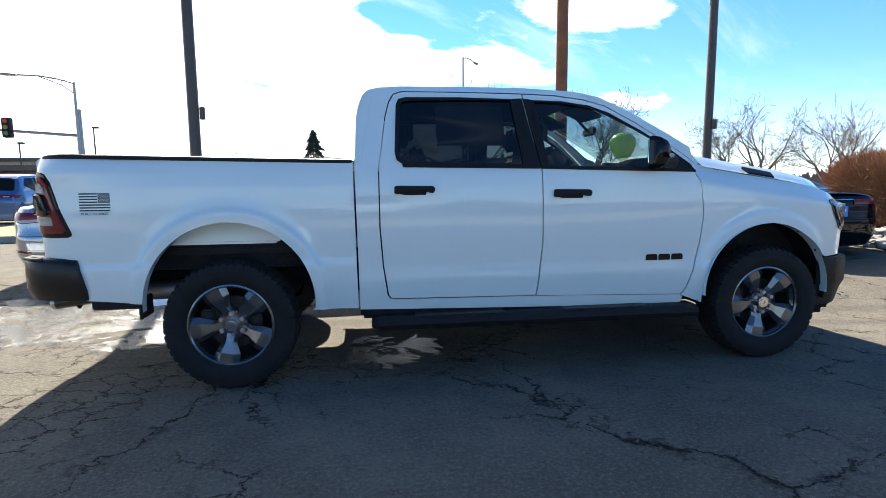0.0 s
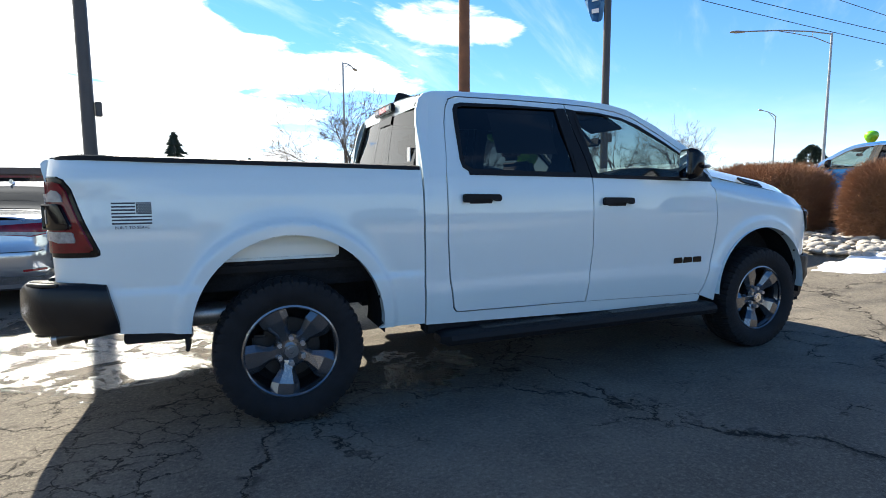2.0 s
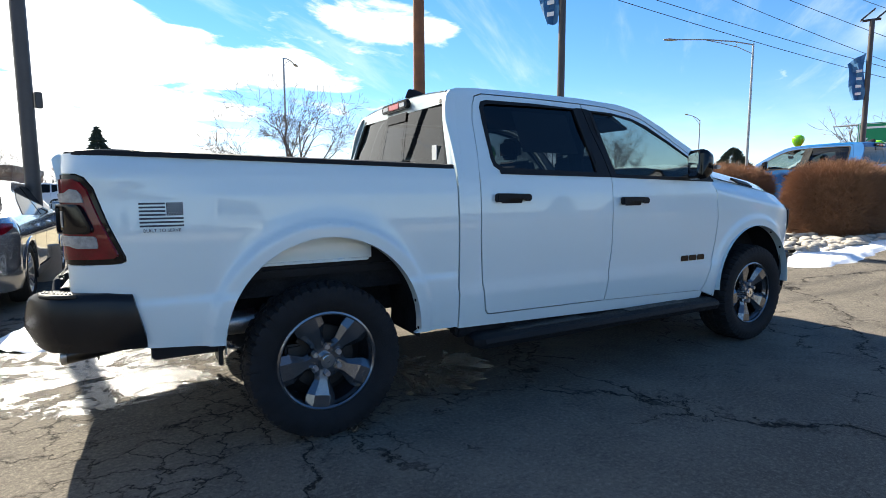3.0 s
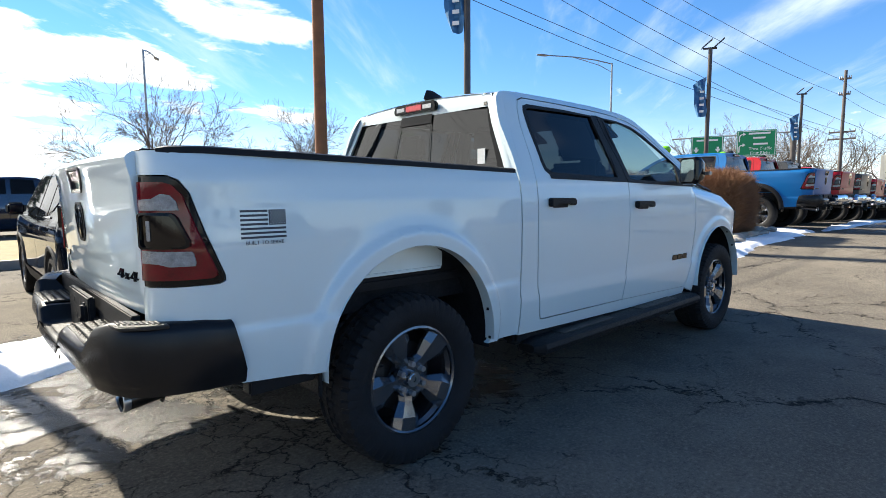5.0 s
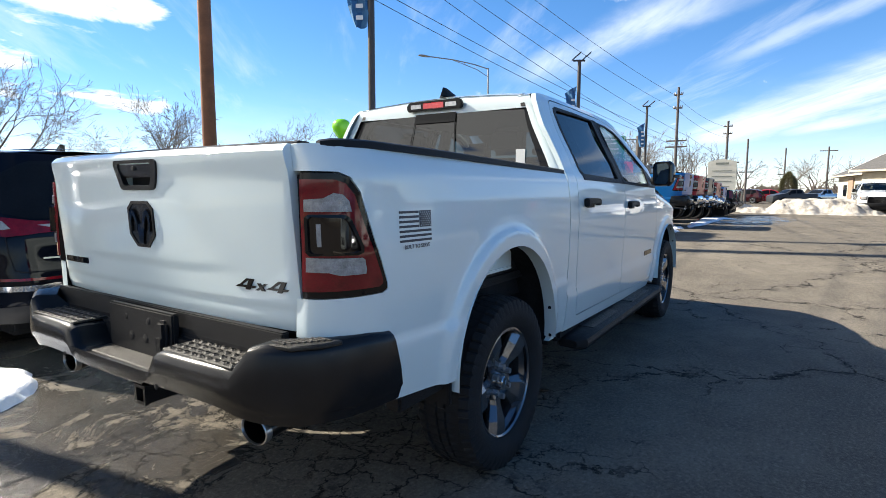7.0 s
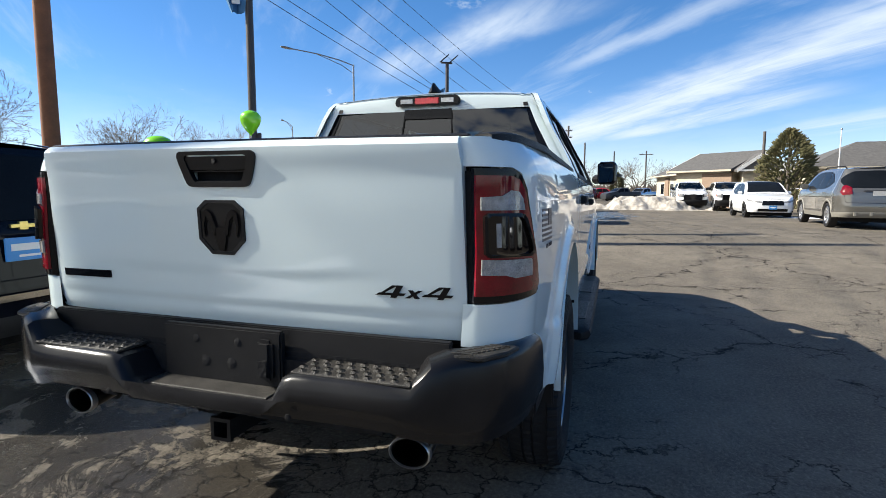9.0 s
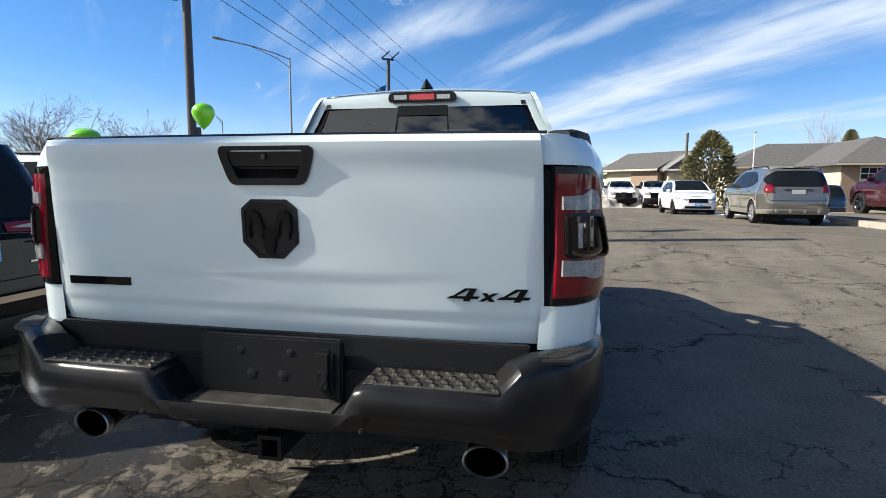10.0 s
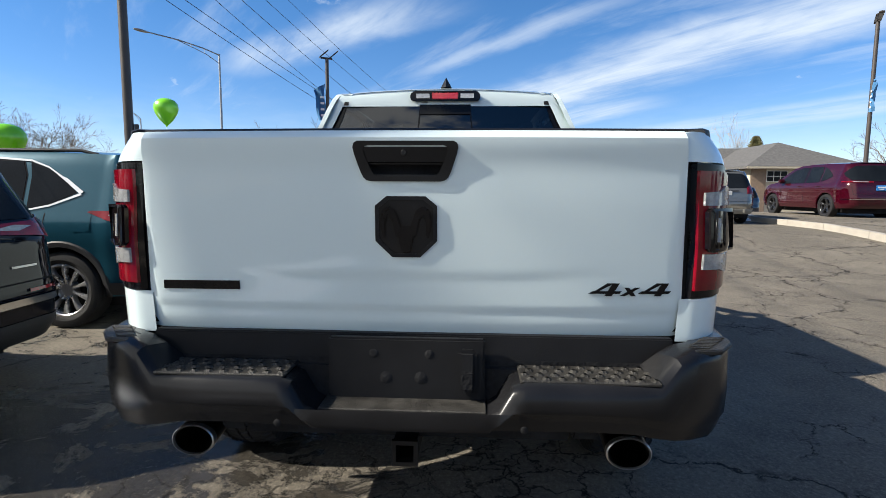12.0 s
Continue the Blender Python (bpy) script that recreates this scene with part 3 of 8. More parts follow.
        door_top = [(3.105, 1.382), (3.075, 1.420), (2.92, 1.545), (2.72, 1.690), (2.52, 1.805), (2.36, 1.850), (2.15, 1.876), (1.93, 1.884), (1.5, 1.890), (1.10, 1.888), (1.045, 1.868), (1.012, 1.81), (0.985, 1.71),
                    (0.948, 1.46), (0.931, 1.36), (0.931, 1.0), (0.948, 0.75), (0.975, 0.56), (0.994, 0.535), (1.02, 0.530)]
        sill = [(1.97, 0.517), (3.02, 0.486), (3.045, 0.47), (3.03, 0.415), (1.9, 0.440)]
        part("cab_side", panel([rear + roof + door_top + sill], sk, 0.04, 0.04, 0.03), M_WHITE, root, "white cab frame and rear pillar")
        # doors
        win = [(1.10, 1.392), (1.050, 1.425), (1.040, 1.475), (1.057, 1.715), (1.062, 1.795), (1.080, 1.832), (1.125, 1.846), (1.5, 1.850), (1.872, 1.842), (1.905, 1.385)]
        edge = [(0.940, 1.392), (0.945, 1.430), (0.954, 1.475), (0.992, 1.712), (1.019, 1.808), (1.051, 1.862), (1.104, 1.881), (1.5, 1.883), (1.925, 1.877), (1.990, 1.385)]
        low = [(1.002, 0.538), (0.985, 0.563), (0.957, 0.75), (0.940, 1.0), (0.938, 1.36), (0.940, 1.392), (1.10, 1.392), (1.905, 1.385), (1.990, 1.385), (1.998, 1.345), (2.006, 0.88), (1.978, 0.60), (1.966, 0.522)]
        quads = [[edge[i], edge[i + 1], win[i + 1], win[i]] for i in range(len(win) - 1)]
        door = part("rear_door", panel([low] + quads, sk, 0.04, 0.04, 0.02), M_WHITE, root, "white rear door")
        part("window_trim", ring_of([(a, b) for a, b in win], -0.012, 0.004, lambda u, v, w: side(u, v, s, w), 0.030), M_BLACK, door, "black window trim")
        pane = part("door_glass", panel([win], skin(s, -0.010), 0.08, 0.06, 0.0), G_DARK, door, "dark privacy glass")
        pane.visible_shadow = False
        part("pillar_cover", panel([[(1.868, 1.846), (1.9255, 1.848), (1.9915, 1.37), (1.895, 1.37)]], skin(s, 0.003), 0.05, 0.05, 0.01), M_BLACK, door, "gloss black pillar cover")
        part("belt_trim", panel([[(1.09, 1.378), (1.99, 1.365), (1.99, 1.388), (1.085, 1.398)]], skin(s, 0.005), 0.06, 0.05, 0.01), M_BLACK, door, "black belt moulding")
        win2 = [(2.025, 1.375), (1.985, 1.838), (2.20, 1.832), (2.40, 1.803), (2.54, 1.752), (2.74, 1.632), (2.90, 1.518), (3.060, 1.392), (3.075, 1.352)]
        edge2 = [(2.000, 1.375), (1.935, 1.877), (2.15, 1.869), (2.355, 1.843), (2.512, 1.799), (2.712, 1.684), (2.915, 1.538), (3.068, 1.414), (3.098, 1.375)]
        low2 = [(1.975, 0.520), (1.986, 0.60), (2.013, 0.88), (2.005, 1.345), (2.000, 1.375), (2.025, 1.375), (3.075, 1.352), (3.098, 1.375), (3.128, 1.25), (3.152, 1.045), (3.135, 0.86), (3.095, 0.66), (3.055, 0.53), (3.022, 0.490)]
        quads2 = [[edge2[i], edge2[i + 1], win2[i + 1], win2[i]] for i in range(len(win2) - 1)]
        door2 = part("front_door", panel([low2] + quads2, sk, 0.04, 0.04, 0.02), M_WHITE, root, "white front door")
        part("window_trim", ring_of(win2, -0.012, 0.004, lambda u, v, w: side(u, v, s, w), 0.028), M_BLACK, door2, "black window trim")
        pane = part("door_glass", panel([win2], skin(s, -0.010), 0.08, 0.06, 0.0), G_CLEAR, door2, "clear front door glass")
        pane.visible_shadow = False
        part("pillar_cover", panel([[(1.9335, 1.848), (1.992, 1.840), (2.030, 1.37), (1.9995, 1.37)]], skin(s, 0.003), 0.05, 0.05, 0.01), M_BLACK, door2, "gloss black pillar cover")
        part("belt_trim", panel([[(2.0, 1.364), (3.09, 1.338), (3.085, 1.358), (2.0, 1.386)]], skin(s, 0.005), 0.06, 0.05, 0.01), M_BLACK, door2, "black belt moulding")
        part("mirror_sail", panel([[(2.845, 1.355), (3.085, 1.350), (3.055, 1.395), (2.905, 1.508), (2.88, 1.515)]], skin(s, 0.002), 0.05, 0.05, 0.012), M_BLACK, door2, "black mirror mount")
        part("pillar_gap", panel([[(1.88, 1.37), (2.04, 1.37), (2.0, 1.85), (1.87, 1.85)]], skin(s, -0.012), 0.05, 0.05, 0.0), M_VOID, door2)
        for dr, hx, hz in ((door, 1.03, 1.238), (door2, 2.075, 1.206)):
            pts = [(hx, hz - 0.026), (hx, hz + 0.020), (hx + 0.02, hz + 0.026), (hx + 0.24, hz + 0.022), (hx + 0.258, hz + 0.012), (hx + 0.256, hz - 0.018), (hx + 0.235, hz - 0.024), (hx + 0.19, hz - 0.010), (hx + 0.07, hz - 0.012), (hx + 0.045, hz - 0.028)]
            part("door_handle", prism(pts, 0.0, 0.034, lambda u, v, w: side(u, v, s, w), 0.005), M_BLACK, dr, "black door handle")
            part("handle_cup", panel([[(hx + 0.05, hz - 0.035), (hx + 0.20, hz - 0.035), (hx + 0.21, hz - 0.005), (hx + 0.045, hz - 0.005)]], skin(s, 0.002), 0.05, 0.02, 0.003), M_BLACK, dr)
        # front wing
        ax, az, ar = ARCHES[1]
        wing = [(3.032, 0.482), (3.064, 0.530), (3.103, 0.66), (3.143, 0.86), (3.160, 1.045), (3.136, 1.25), (3.108, 1.375), (3.20, 1.392)]
        wing += [(x, hood_edge(x)) for x in (3.3, 3.5, 3.7, 3.9, 4.05)] + [(4.15, 1.190), (4.25, 1.158), (4.38, 1.125), (4.62, 1.090), (4.62, 0.718), (4.10, 0.722)]
        wing += arc(ax, az, ar, 30, 190, 28)
        part("front_wing", panel([wing], sk, 0.020, 0.018, 0.03), M_WHITE, root, "white front wing with flared arch")
        hl = part("headlamp", panel([[(4.105, 1.110), (4.115, 1.135), (4.20, 1.142), (4.58, 1.110), (4.58, 0.90), (4.30, 0.90), (4.235, 0.918), (4.15, 1.03)]], skin(s, 0.006), 0.03, 0.03, 0.02), M_GLOSS, root, "dark headlamp with clear lens")
        part("headlamp_lens", panel([[(4.135, 1.095), (4.20, 1.112), (4.56, 1.080), (4.56, 0.925), (4.31, 0.925), (4.255, 0.940), (4.175, 1.03)]], skin(s, 0.012), 0.03, 0.03, 0.005), M_CLEAR, hl)
        part("side_marker", panel([[(4.185, 1.055), (4.225, 1.05), (4.275, 0.975), (4.250, 0.965)]], skin(s, 0.016), 0.02, 0.02, 0.004), mat("amber_lens", (0.45, 0.12, 0.02), 0.15, coat=1.0), hl, "amber marker")
        # running board
        board = [[Vector((x, s * y, z)) for y, z in ((0.86, 0.395), (0.90, 0.428), (1.03, 0.428), (1.065, 0.412), (1.075, 0.385), (1.06, 0.352), (1.02, 0.338), (0.88, 0.345))] for x in np.linspace(0.92, 3.10, 8)]
        for i, k in ((0, 0.55), (7, 0.7)):
            c = Vector((board[i][0].x, s * 0.95, 0.38))
            tip = [c + (p - c) * k + Vector((-0.05 if i == 0 else 0.04, 0, 0.0)) for p in board[i]]
            board = [tip] + board if i == 0 else board + [tip]
        rb = part("running_board", loft(board), M_BLACK, root, "black side step")
        for x0, x1 in ((1.15, 1.75), (2.15, 2.75)):
            part("step_pad", box((x0, s * 0.975 - 0.055, 0.424), (x1, s * 0.975 + 0.055, 0.434), 0.004, 1), M_TREAD, rb)
        part("sill_liner", box((0.80, s * 0.88 - 0.05, 0.40), (3.05, s * 0.88 + 0.05, 0.50), 0.02), M_VOID, root)
        for bx in (1.05, 2.0, 2.9):
            part("step_bracket", box((bx, s * 0.80 - 0.10, 0.38), (bx + 0.05, s * 0.80 + 0.10, 0.42), 0.005, 1), M_VOID, root)
        # backing behind the door gaps
        part("inner_body", panel([[(0.80, 0.48), (3.05, 0.46), (3.15, 1.0), (3.08, 1.33), (0.94, 1.36), (0.80, 1.34)]], skin(s, -0.035), 0.2, 0.08, 0.0), M_VOID, root)
        # wheel wells
        for (cx, cz, r), x0, x1 in zip(ARCHES, (-0.55, 3.10), (0.60, 4.2)):
            a0, a1 = (-10, 190)
            pts = arc(cx, cz, r + 0.03, a0, a1, 20)
            if cx < 1:
                rows = [[Vector((px, s * yy, pz)) for px, pz in arc(cx, cz, r + 0.02, -10, 62, 10)] for yy in (0.965, 0.55)]
            else:
                rows = [[Vector((px, s * yy, pz)) for px, pz in pts] for yy in (0.965, 0.50)]
            part("wheel_liner", loft(rows, False, False), M_VOID, root, "dark wheel arch liner")
            part("arch_lip", loft([[Vector((px, s * yy, pz)) for px, pz in arc(cx, cz, r, -4, 183, 24)] for yy in (1.015, 0.95)], False, False), M_WHITE, root)
            for ang in (35, 60) if cx > 1 else (15, -3):
                q = (cx + (r - 0.002) * math.cos(radians(ang)), cz + (r - 0.002) * math.sin(radians(ang)))
                part("clip", prism([(-0.008, -0.008), (0.008, -0.008), (0.008, 0.008), (-0.008, 0.008)], 0, 0.006, lambda u, v, w: Vector((q[0] - w * math.cos(radians(ang)), s * (0.985 + u), q[1] + v)), 0.002, 1), M_VOID, root)
        part("bed_underside", box((-0.60, s * 0.835 - 0.012, 0.915), (0.30, s * 0.835 + 0.012, 1.10), 0.004), M_WHITE, root, "white lower edge of the bed")
        part("bed_flange", box((-0.60, s * 0.845 - 0.015, 0.905), (0.28, s * 0.845 + 0.015, 0.920), 0.004), M_WHITE, root)
        part("frame_rail", box((-1.15, s * 0.52 - 0.04, 0.56), (4.2, s * 0.52 + 0.04, 0.70), 0.01), M_VOID, root)
        part("mud_flap", box((-0.525, s * 0.90 - 0.09, 0.47), (-0.505, s * 0.90 + 0.09, 0.60), 0.005), M_BLACK, root)
        part("lower_trim", box((-0.80, s * 0.925 - 0.035, 0.530), (-0.49, s * 0.925 + 0.035, 0.588), 0.008), M_BLACK, root, "black lower trim")
        # mirror
        mir = new("door_mirror")
        mir.parent = root
        tagged(mir, "black door mirror")
        rings = [[Vector((2.70 + dx, s * (1.125 + a * w * 0.68), 1.458 + b * h * 1.02)) for a, b in ((-1, -0.75), (-0.75, -1), (0.7, -1), (1, -0.7), (1, 0.72), (0.75, 1), (-0.7, 1), (-1, 0.8))] for dx, w, h in
                 ((0.0, 0.125, 0.098), (0.02, 0.130, 0.104), (0.065, 0.118, 0.095), (0.11, 0.085, 0.07), (0.13, 0.04, 0.035))]
        part("housing", loft(rings), M_GLOSS, mir, "gloss black mirror housing")
        mg = [(-0.105, -0.06), (-0.085, -0.083), (0.08, -0.083), (0.108, -0.06), (0.108, 0.062), (0.085, 0.084), (-0.08, 0.084), (-0.105, 0.066)]
        part("mirror_glass", prism(mg, 0, 0.004, lambda u, v, w: Vector((2.699 - w, s * (1.125 + u * 0.68), 1.458 + v * 1.02))), mat("mirror_glass", (0.86, 0.88, 0.9), 0.02, 1.0, 0.01), mir, "mirror glass")
        part("mirror_arm", tube([(2.86, s * 0.94, 1.405), (2.82, s * 1.00, 1.405), (2.78, s * 1.06, 1.41)], [0.045, 0.04, 0.035]), M_BLACK, mir)
        part("mirror_lamp", box((2.815, s * 1.185 - 0.04, 1.425), (2.85, s * 1.185 + 0.04, 1.45), 0.008), M_CLEAR, mir)
        c = Vector((2.73, s * 1.05, 1.45))
        mir.matrix_basis = Matrix.Translation(c) @ Matrix.Rotation(s * radians(27), 4, "Z") @ Matrix.Translation(-c)
        # hood vent
        part("hood_vent", prism([(3.55, -0.036), (3.56, 0.026), (3.77, 0.028), (3.78, -0.028)], -0.004, 0.012, lambda u, v, w: Vector((u, s * (0.842 + v + 0.6 * w), hood_z(u, (0.842 + v) * 1.01) + w)), 0.004), M_BLACK, root, "black hood vent")

    # wheels
    tyre = mesh_of("tyre", tyre_shape(0.408, 0.275, 0.262, 52), M_TYRE)
    rim = mesh_of("rim", rim_shape(0.262, 0.245, 5, radians(-101)), M_RIM, 12)
    bd = mesh_of("brake_disc", disc(0.17, 0.0, 0.03), mat("dark_disc", (0.030, 0.029, 0.028), 0.55, 0.5, 0.3, 15))
    # flat dark disc behind the spokes: the rim's inner shade put in as colour
    shade_disc = mesh_of("barrel_shadow", disc(0.235, 0.085, 0.09), M_VOID)
    nut = []
    for k in range(6):
        t = radians(30 + 60 * k)
        q = disc(0.014, -0.096, -0.055, 8)
        bmesh.ops.translate(q, verts=q.verts, vec=(0.072 * math.cos(t), 0, 0.072 * math.sin(t)))
        nut.append(("lug_nut", mesh_of("lug_nut", q, bpy.data.materials.get("silver_nut") or mat("silver_nut", (0.45, 0.45, 0.46), 0.28, 0.75, 0.1, 20)), "bright lug nut"))
    cap = mesh_of("centre_cap", merge(disc(0.038, -0.096, -0.055, 20), disc(0.026, -0.100, -0.09, 12, 0.012)), M_CHROME)
    cal = mesh_of("brake_caliper", box((-0.20, -0.03, -0.06), (-0.12, 0.05, 0.09), 0.012), bpy.data.materials["dark_disc"])
    for x in (0.0, 3.672):
        for s in (-1, 1):
            wheel(root, x, s, tyre, rim, (("brake_disc", bd, ""), ("barrel", shade_disc, ""), *nut, ("centre_cap", cap, "bright centre cap"), ("brake_caliper", cal, "")))

    # roof, hood, glass
    def roof_z(x, y):
        edge = float(np.interp(x, (0.86, 0.95, 1.4, 2.0, 2.3, 2.5), (1.888, 1.912, 1.926, 1.920, 1.898, 1.860)))
        return edge + 0.034 * (1 - (y / 0.68) ** 2)

    rows = [[Vector((x, y, roof_z(x, y) - (0.012 if 0.602 < abs(y) < 0.634 else 0))) for y in (-0.665, -0.658, -0.645, -0.635, -0.607, -0.598, -0.46, -0.23, 0, 0.23, 0.46, 0.598, 0.607, 0.635, 0.645, 0.658, 0.665)] for x in (0.862, 0.90, 0.95, 1.1, 1.4, 1.7, 2.0, 2.2, 2.35, 2.46)]
    part("roof", loft(rows, False, False), M_WHITE, root, "white roof")
    def back_x(z):
        return 0.778 + 0.088 * max(0.0, (z - 1.38) / 0.5) ** 1.3

    for s in (-1, 1):
        part("roof_seam", loft([[Vector((x, s * y, roof_z(x, y) + z)) for y, z in ((0.607, -0.012), (0.611, -0.009), (0.631, -0.009), (0.635, -0.012))] for x in (0.87, 0.9, 1.0, 1.4, 1.9, 2.3, 2.45)], False, False), M_BLACK, root, "black roof seam strip")
        part("cab_back_seam", prism([(0.628, 1.822), (0.658, 1.822), (0.635, 1.896), (0.609, 1.900)], -0.012, 0.004, lambda u, v, w: Vector((back_x(1.815) + 0.004 + (0.864 - back_x(1.815)) * max(0.0, (v - 1.815) / 0.072) ** 2.5 - w, s * u, v)), 0.0), M_BLACK, root)

    rows = []
    for f in (0.0, 0.3, 0.6, 0.85, 1.0):
        row = []
        for y in (-0.677, -0.635, -0.55, -0.41, -0.23, 0, 0.23, 0.41, 0.55, 0.635, 0.677):
            zt = roof_z(0.862, y) + 0.001
            z = 1.815 + (zt - 1.815) * f
            row.append(Vector((back_x(1.815) + 0.004 + (0.864 - back_x(1.815)) * f ** 2.5, y * (1 + 0.06 * (1 - f)), z)))
        rows.append(row)
    part("cab_back_header", loft(rows, False, False), M_WHITE, root, "white strip above the rear glass")
    rows = [[Vector((back_x(z) + 0.02, y, z)) for y in (-0.9, 0, 0.9)] for z in (0.50, 1.0, 1.42)]
    part("cab_back_lower", loft(rows, False, False), M_WHITE, root, "white cab back")
    for s in (-1, 1):
        rows = [[Vector((back_x(z) + dx, s * (float(np.interp(z, SIDE_Z, SIDE_Y)) - dy), z)) for dx, dy in ((0.05, -0.001), (0.022, 0.006), (0.008, 0.022), (0.0, 0.05), (0.0, 0.085))] for z in np.linspace(1.36, 1.86, 14)]
        part("cab_corner", loft(rows, False, False), M_WHITE, root, "white rear cab corner")

    def pane(y0, y1, z0, z1, name, m, out=0.0, par=root, label=""):
        rows = []
        for z in np.linspace(z0, z1, 6):
            k = float(np.interp(z, (1.40, 1.50, 1.70, 1.83), (1.0, 0.965, 0.845, 0.798)))
            rows.append([Vector((back_x(z) - out + 0.03 * abs(y) ** 3, y * k, z)) for y in np.linspace(y0, y1, 6)])
        return part(name, loft(rows, False, False), m, par, label)

    rg = pane(-0.835, 0.835, 1.39, 1.828, "rear_glass", G_TINT, -0.004, root, "tinted rear window with sliding centre pane")
    rg.visible_shadow = False
    for y0, y1 in ((-0.203, -0.194), (0.194, 0.203)):
        pane(y0, y1, 1.40, 1.825, "slider_frame", M_GLOSS, 0.004, rg)
    pane(-0.20, 0.20, 1.772, 1.825, "slider_header", M_GLOSS, 0.005, rg, "black slider header")
    pane(-0.203, 0.203, 1.762, 1.772, "slider_frame", M_GLOSS, 0.006, rg)
    for y0, y1 in ((-0.852, -0.80), (0.80, 0.852)):
        pane(y0, y1, 1.39, 1.83, "glass_border", M_GLOSS, 0.001, rg)
    # high brake lamp
    hb = part("high_brake_lamp", prism([(-0.215, -0.030), (0.215, -0.030), (0.225, 0.0), (0.212, 0.026), (0.19, 0.034), (-0.19, 0.034), (-0.212, 0.026), (-0.225, 0.0)], 0, 0.03, lambda u, v, w: Vector((0.868 - w - 0.015 - 0.25 * v * 0, u, 1.874 + v)), 0.006), M_GLOSS, root, "high brake lamp with red centre")
    part("red_lens", box((0.818, -0.085, 1.852), (0.83, 0.085, 1.896), 0.005), mat("bright_red_lens", (0.62, 0.02, 0.03), 0.15, 0, 0.2, 60, 0.2, 200, coat=1.0), hb, "red lens")
    for s in (-1, 1):
        part("cargo_lens", box((0.818, s * 0.14 - 0.048, 1.854), (0.83, s * 0.14 + 0.048, 1.894), 0.006), bpy.data.materials.get("bright_clear_lens") or mat("bright_clear_lens", (0.55, 0.55, 0.55), 0.15, 0.2, 0.3, 40, 0.3, 150), hb, "clear cargo lamp lens")
    fin = [[Vector((1.03 + 1.3 * (l0 + (l1 - l0) * t), yy * 0.035 * (1 - h), roof_z(1.03, 0) + 0.066 * h)) for t, yy in ((0, 0), (0.15, 1), (0.5, 1.2), (0.9, 0.7), (1, 0), (0.9, -0.7), (0.5, -1.2), (0.15, -1))] for h, l0, l1 in ((0, -0.09, 0.11), (0.5, -0.08, 0.05), (0.9, -0.07, -0.01), (0.99, -0.062, -0.03))]
    part("antenna_fin", loft(fin), M_BLACK, root, "black roof antenna fin")
    ws = [[Vector((x, y, z - 0.03 * (y / 0.8) ** 2)) for y in np.linspace(-w, w, 7)] for x, z, w in ((2.40, 1.893, 0.645), (2.62, 1.808, 0.668), (2.90, 1.660, 0.705), (3.15, 1.515, 0.745), (3.36, 1.405, 0.77))]
    wp = part("windscreen", loft(ws, False, False), G_CLEAR, root, "clear windscreen")
    wp.visible_shadow = False

    rows = []
    for x in np.linspace(3.20, 4.50, 20):
        th = math.asin(min(1.0, max(0.0, (x - 3.9) / 0.62)))
        w = 0.885 - 0.38 * (1 - math.cos(th))
        rows.append([Vector((x, y * w, hood_z(x, abs(y) * 0.90))) for y in np.linspace(-1, 1, 27)])
    part("hood", loft(rows, False, False), M_WHITE, root, "white hood")
    part("grille", box((4.36, -0.62, 0.62), (4.53, 0.62, 1.08), 0.04), M_GLOSS, root, "gloss black grille")
    # front bumper
    plan = [(4.08, -0.965), (4.26, -0.94), (4.43, -0.85), (4.55, -0.64), (4.61, 0.0), (4.55, 0.64), (4.43, 0.85), (4.26, 0.94), (4.08, 0.965)]
    rows = []
    for i, (x, y) in enumerate(plan):
        k = 0.05 if abs(y) > 0.9 else 0.1
        g = Vector((1 - x / 4.6, -y, 0)).normalized() if abs(y) > 0.9 else Vector((-1, 0, 0))
        rows.append([Vector((x, y, z)) + g * k * q for z, q in ((0.33, 1.6), (0.36, 0.8), (0.48, 0.35), (0.53, 0.0), (0.67, 0.0), (0.712, 0.1), (0.716, 0.6))])
    part("front_bumper", loft(rows, False, False), M_BLACK, root, "black front bumper")
    part("air_dam", box((3.98, -0.90, 0.28), (4.30, 0.90, 0.42), 0.05), M_VOID, root)

    # tailgate
    HY, HZ0, HZ1 = 0.118, 1.315, 1.395

    def gate(y, z):
        a = abs(y)
        x = -1.105 - 0.038 * (1 - (a / 0.8) ** 2.2)
        x -= 0.058 * (z - 1.15)
        x -= 0.004 * smooth01((z - 1.355) / 0.06) * (1 - smooth01((z - 1.43) / 0.02))
        x += 0.020 * smooth01((z - 1.425) / 0.022)
        x += 0.002 * smooth01((1.385 - z) / 0.06) * (1 - smooth01((1.345 - z) / 0.12))
        zc = 1.055 + 0.016 * smooth01((a - 0.25) / 0.3) - 0.01 * a
        x += 0.0034 * smooth01((zc - z) / 0.040) * smooth01((0.66 - a) / 0.40)
        x += 0.004 * smooth01((0.945 - z) / 0.022) + 0.010 * smooth01((0.90 - z) / 0.06)
        x += 0.007 * smooth01((a - 0.779) / 0.013)
        return Vector((x, y, z))

    ys = sorted({*np.round(np.linspace(-0.793, 0.793, 61), 4), -HY, HY, -0.787, 0.787})
    zs = sorted({*np.round(np.linspace(0.857, 1.445, 57), 4), HZ0, HZ1})
    bm = bmesh.new()
    grid = [[bm.verts.new(gate(y * float(np.interp(z, (0.86, 1.0, 1.36, 1.445), (0.797, 0.794, 0.783, 0.772))) / 0.793, z)) for y in ys] for z in zs]
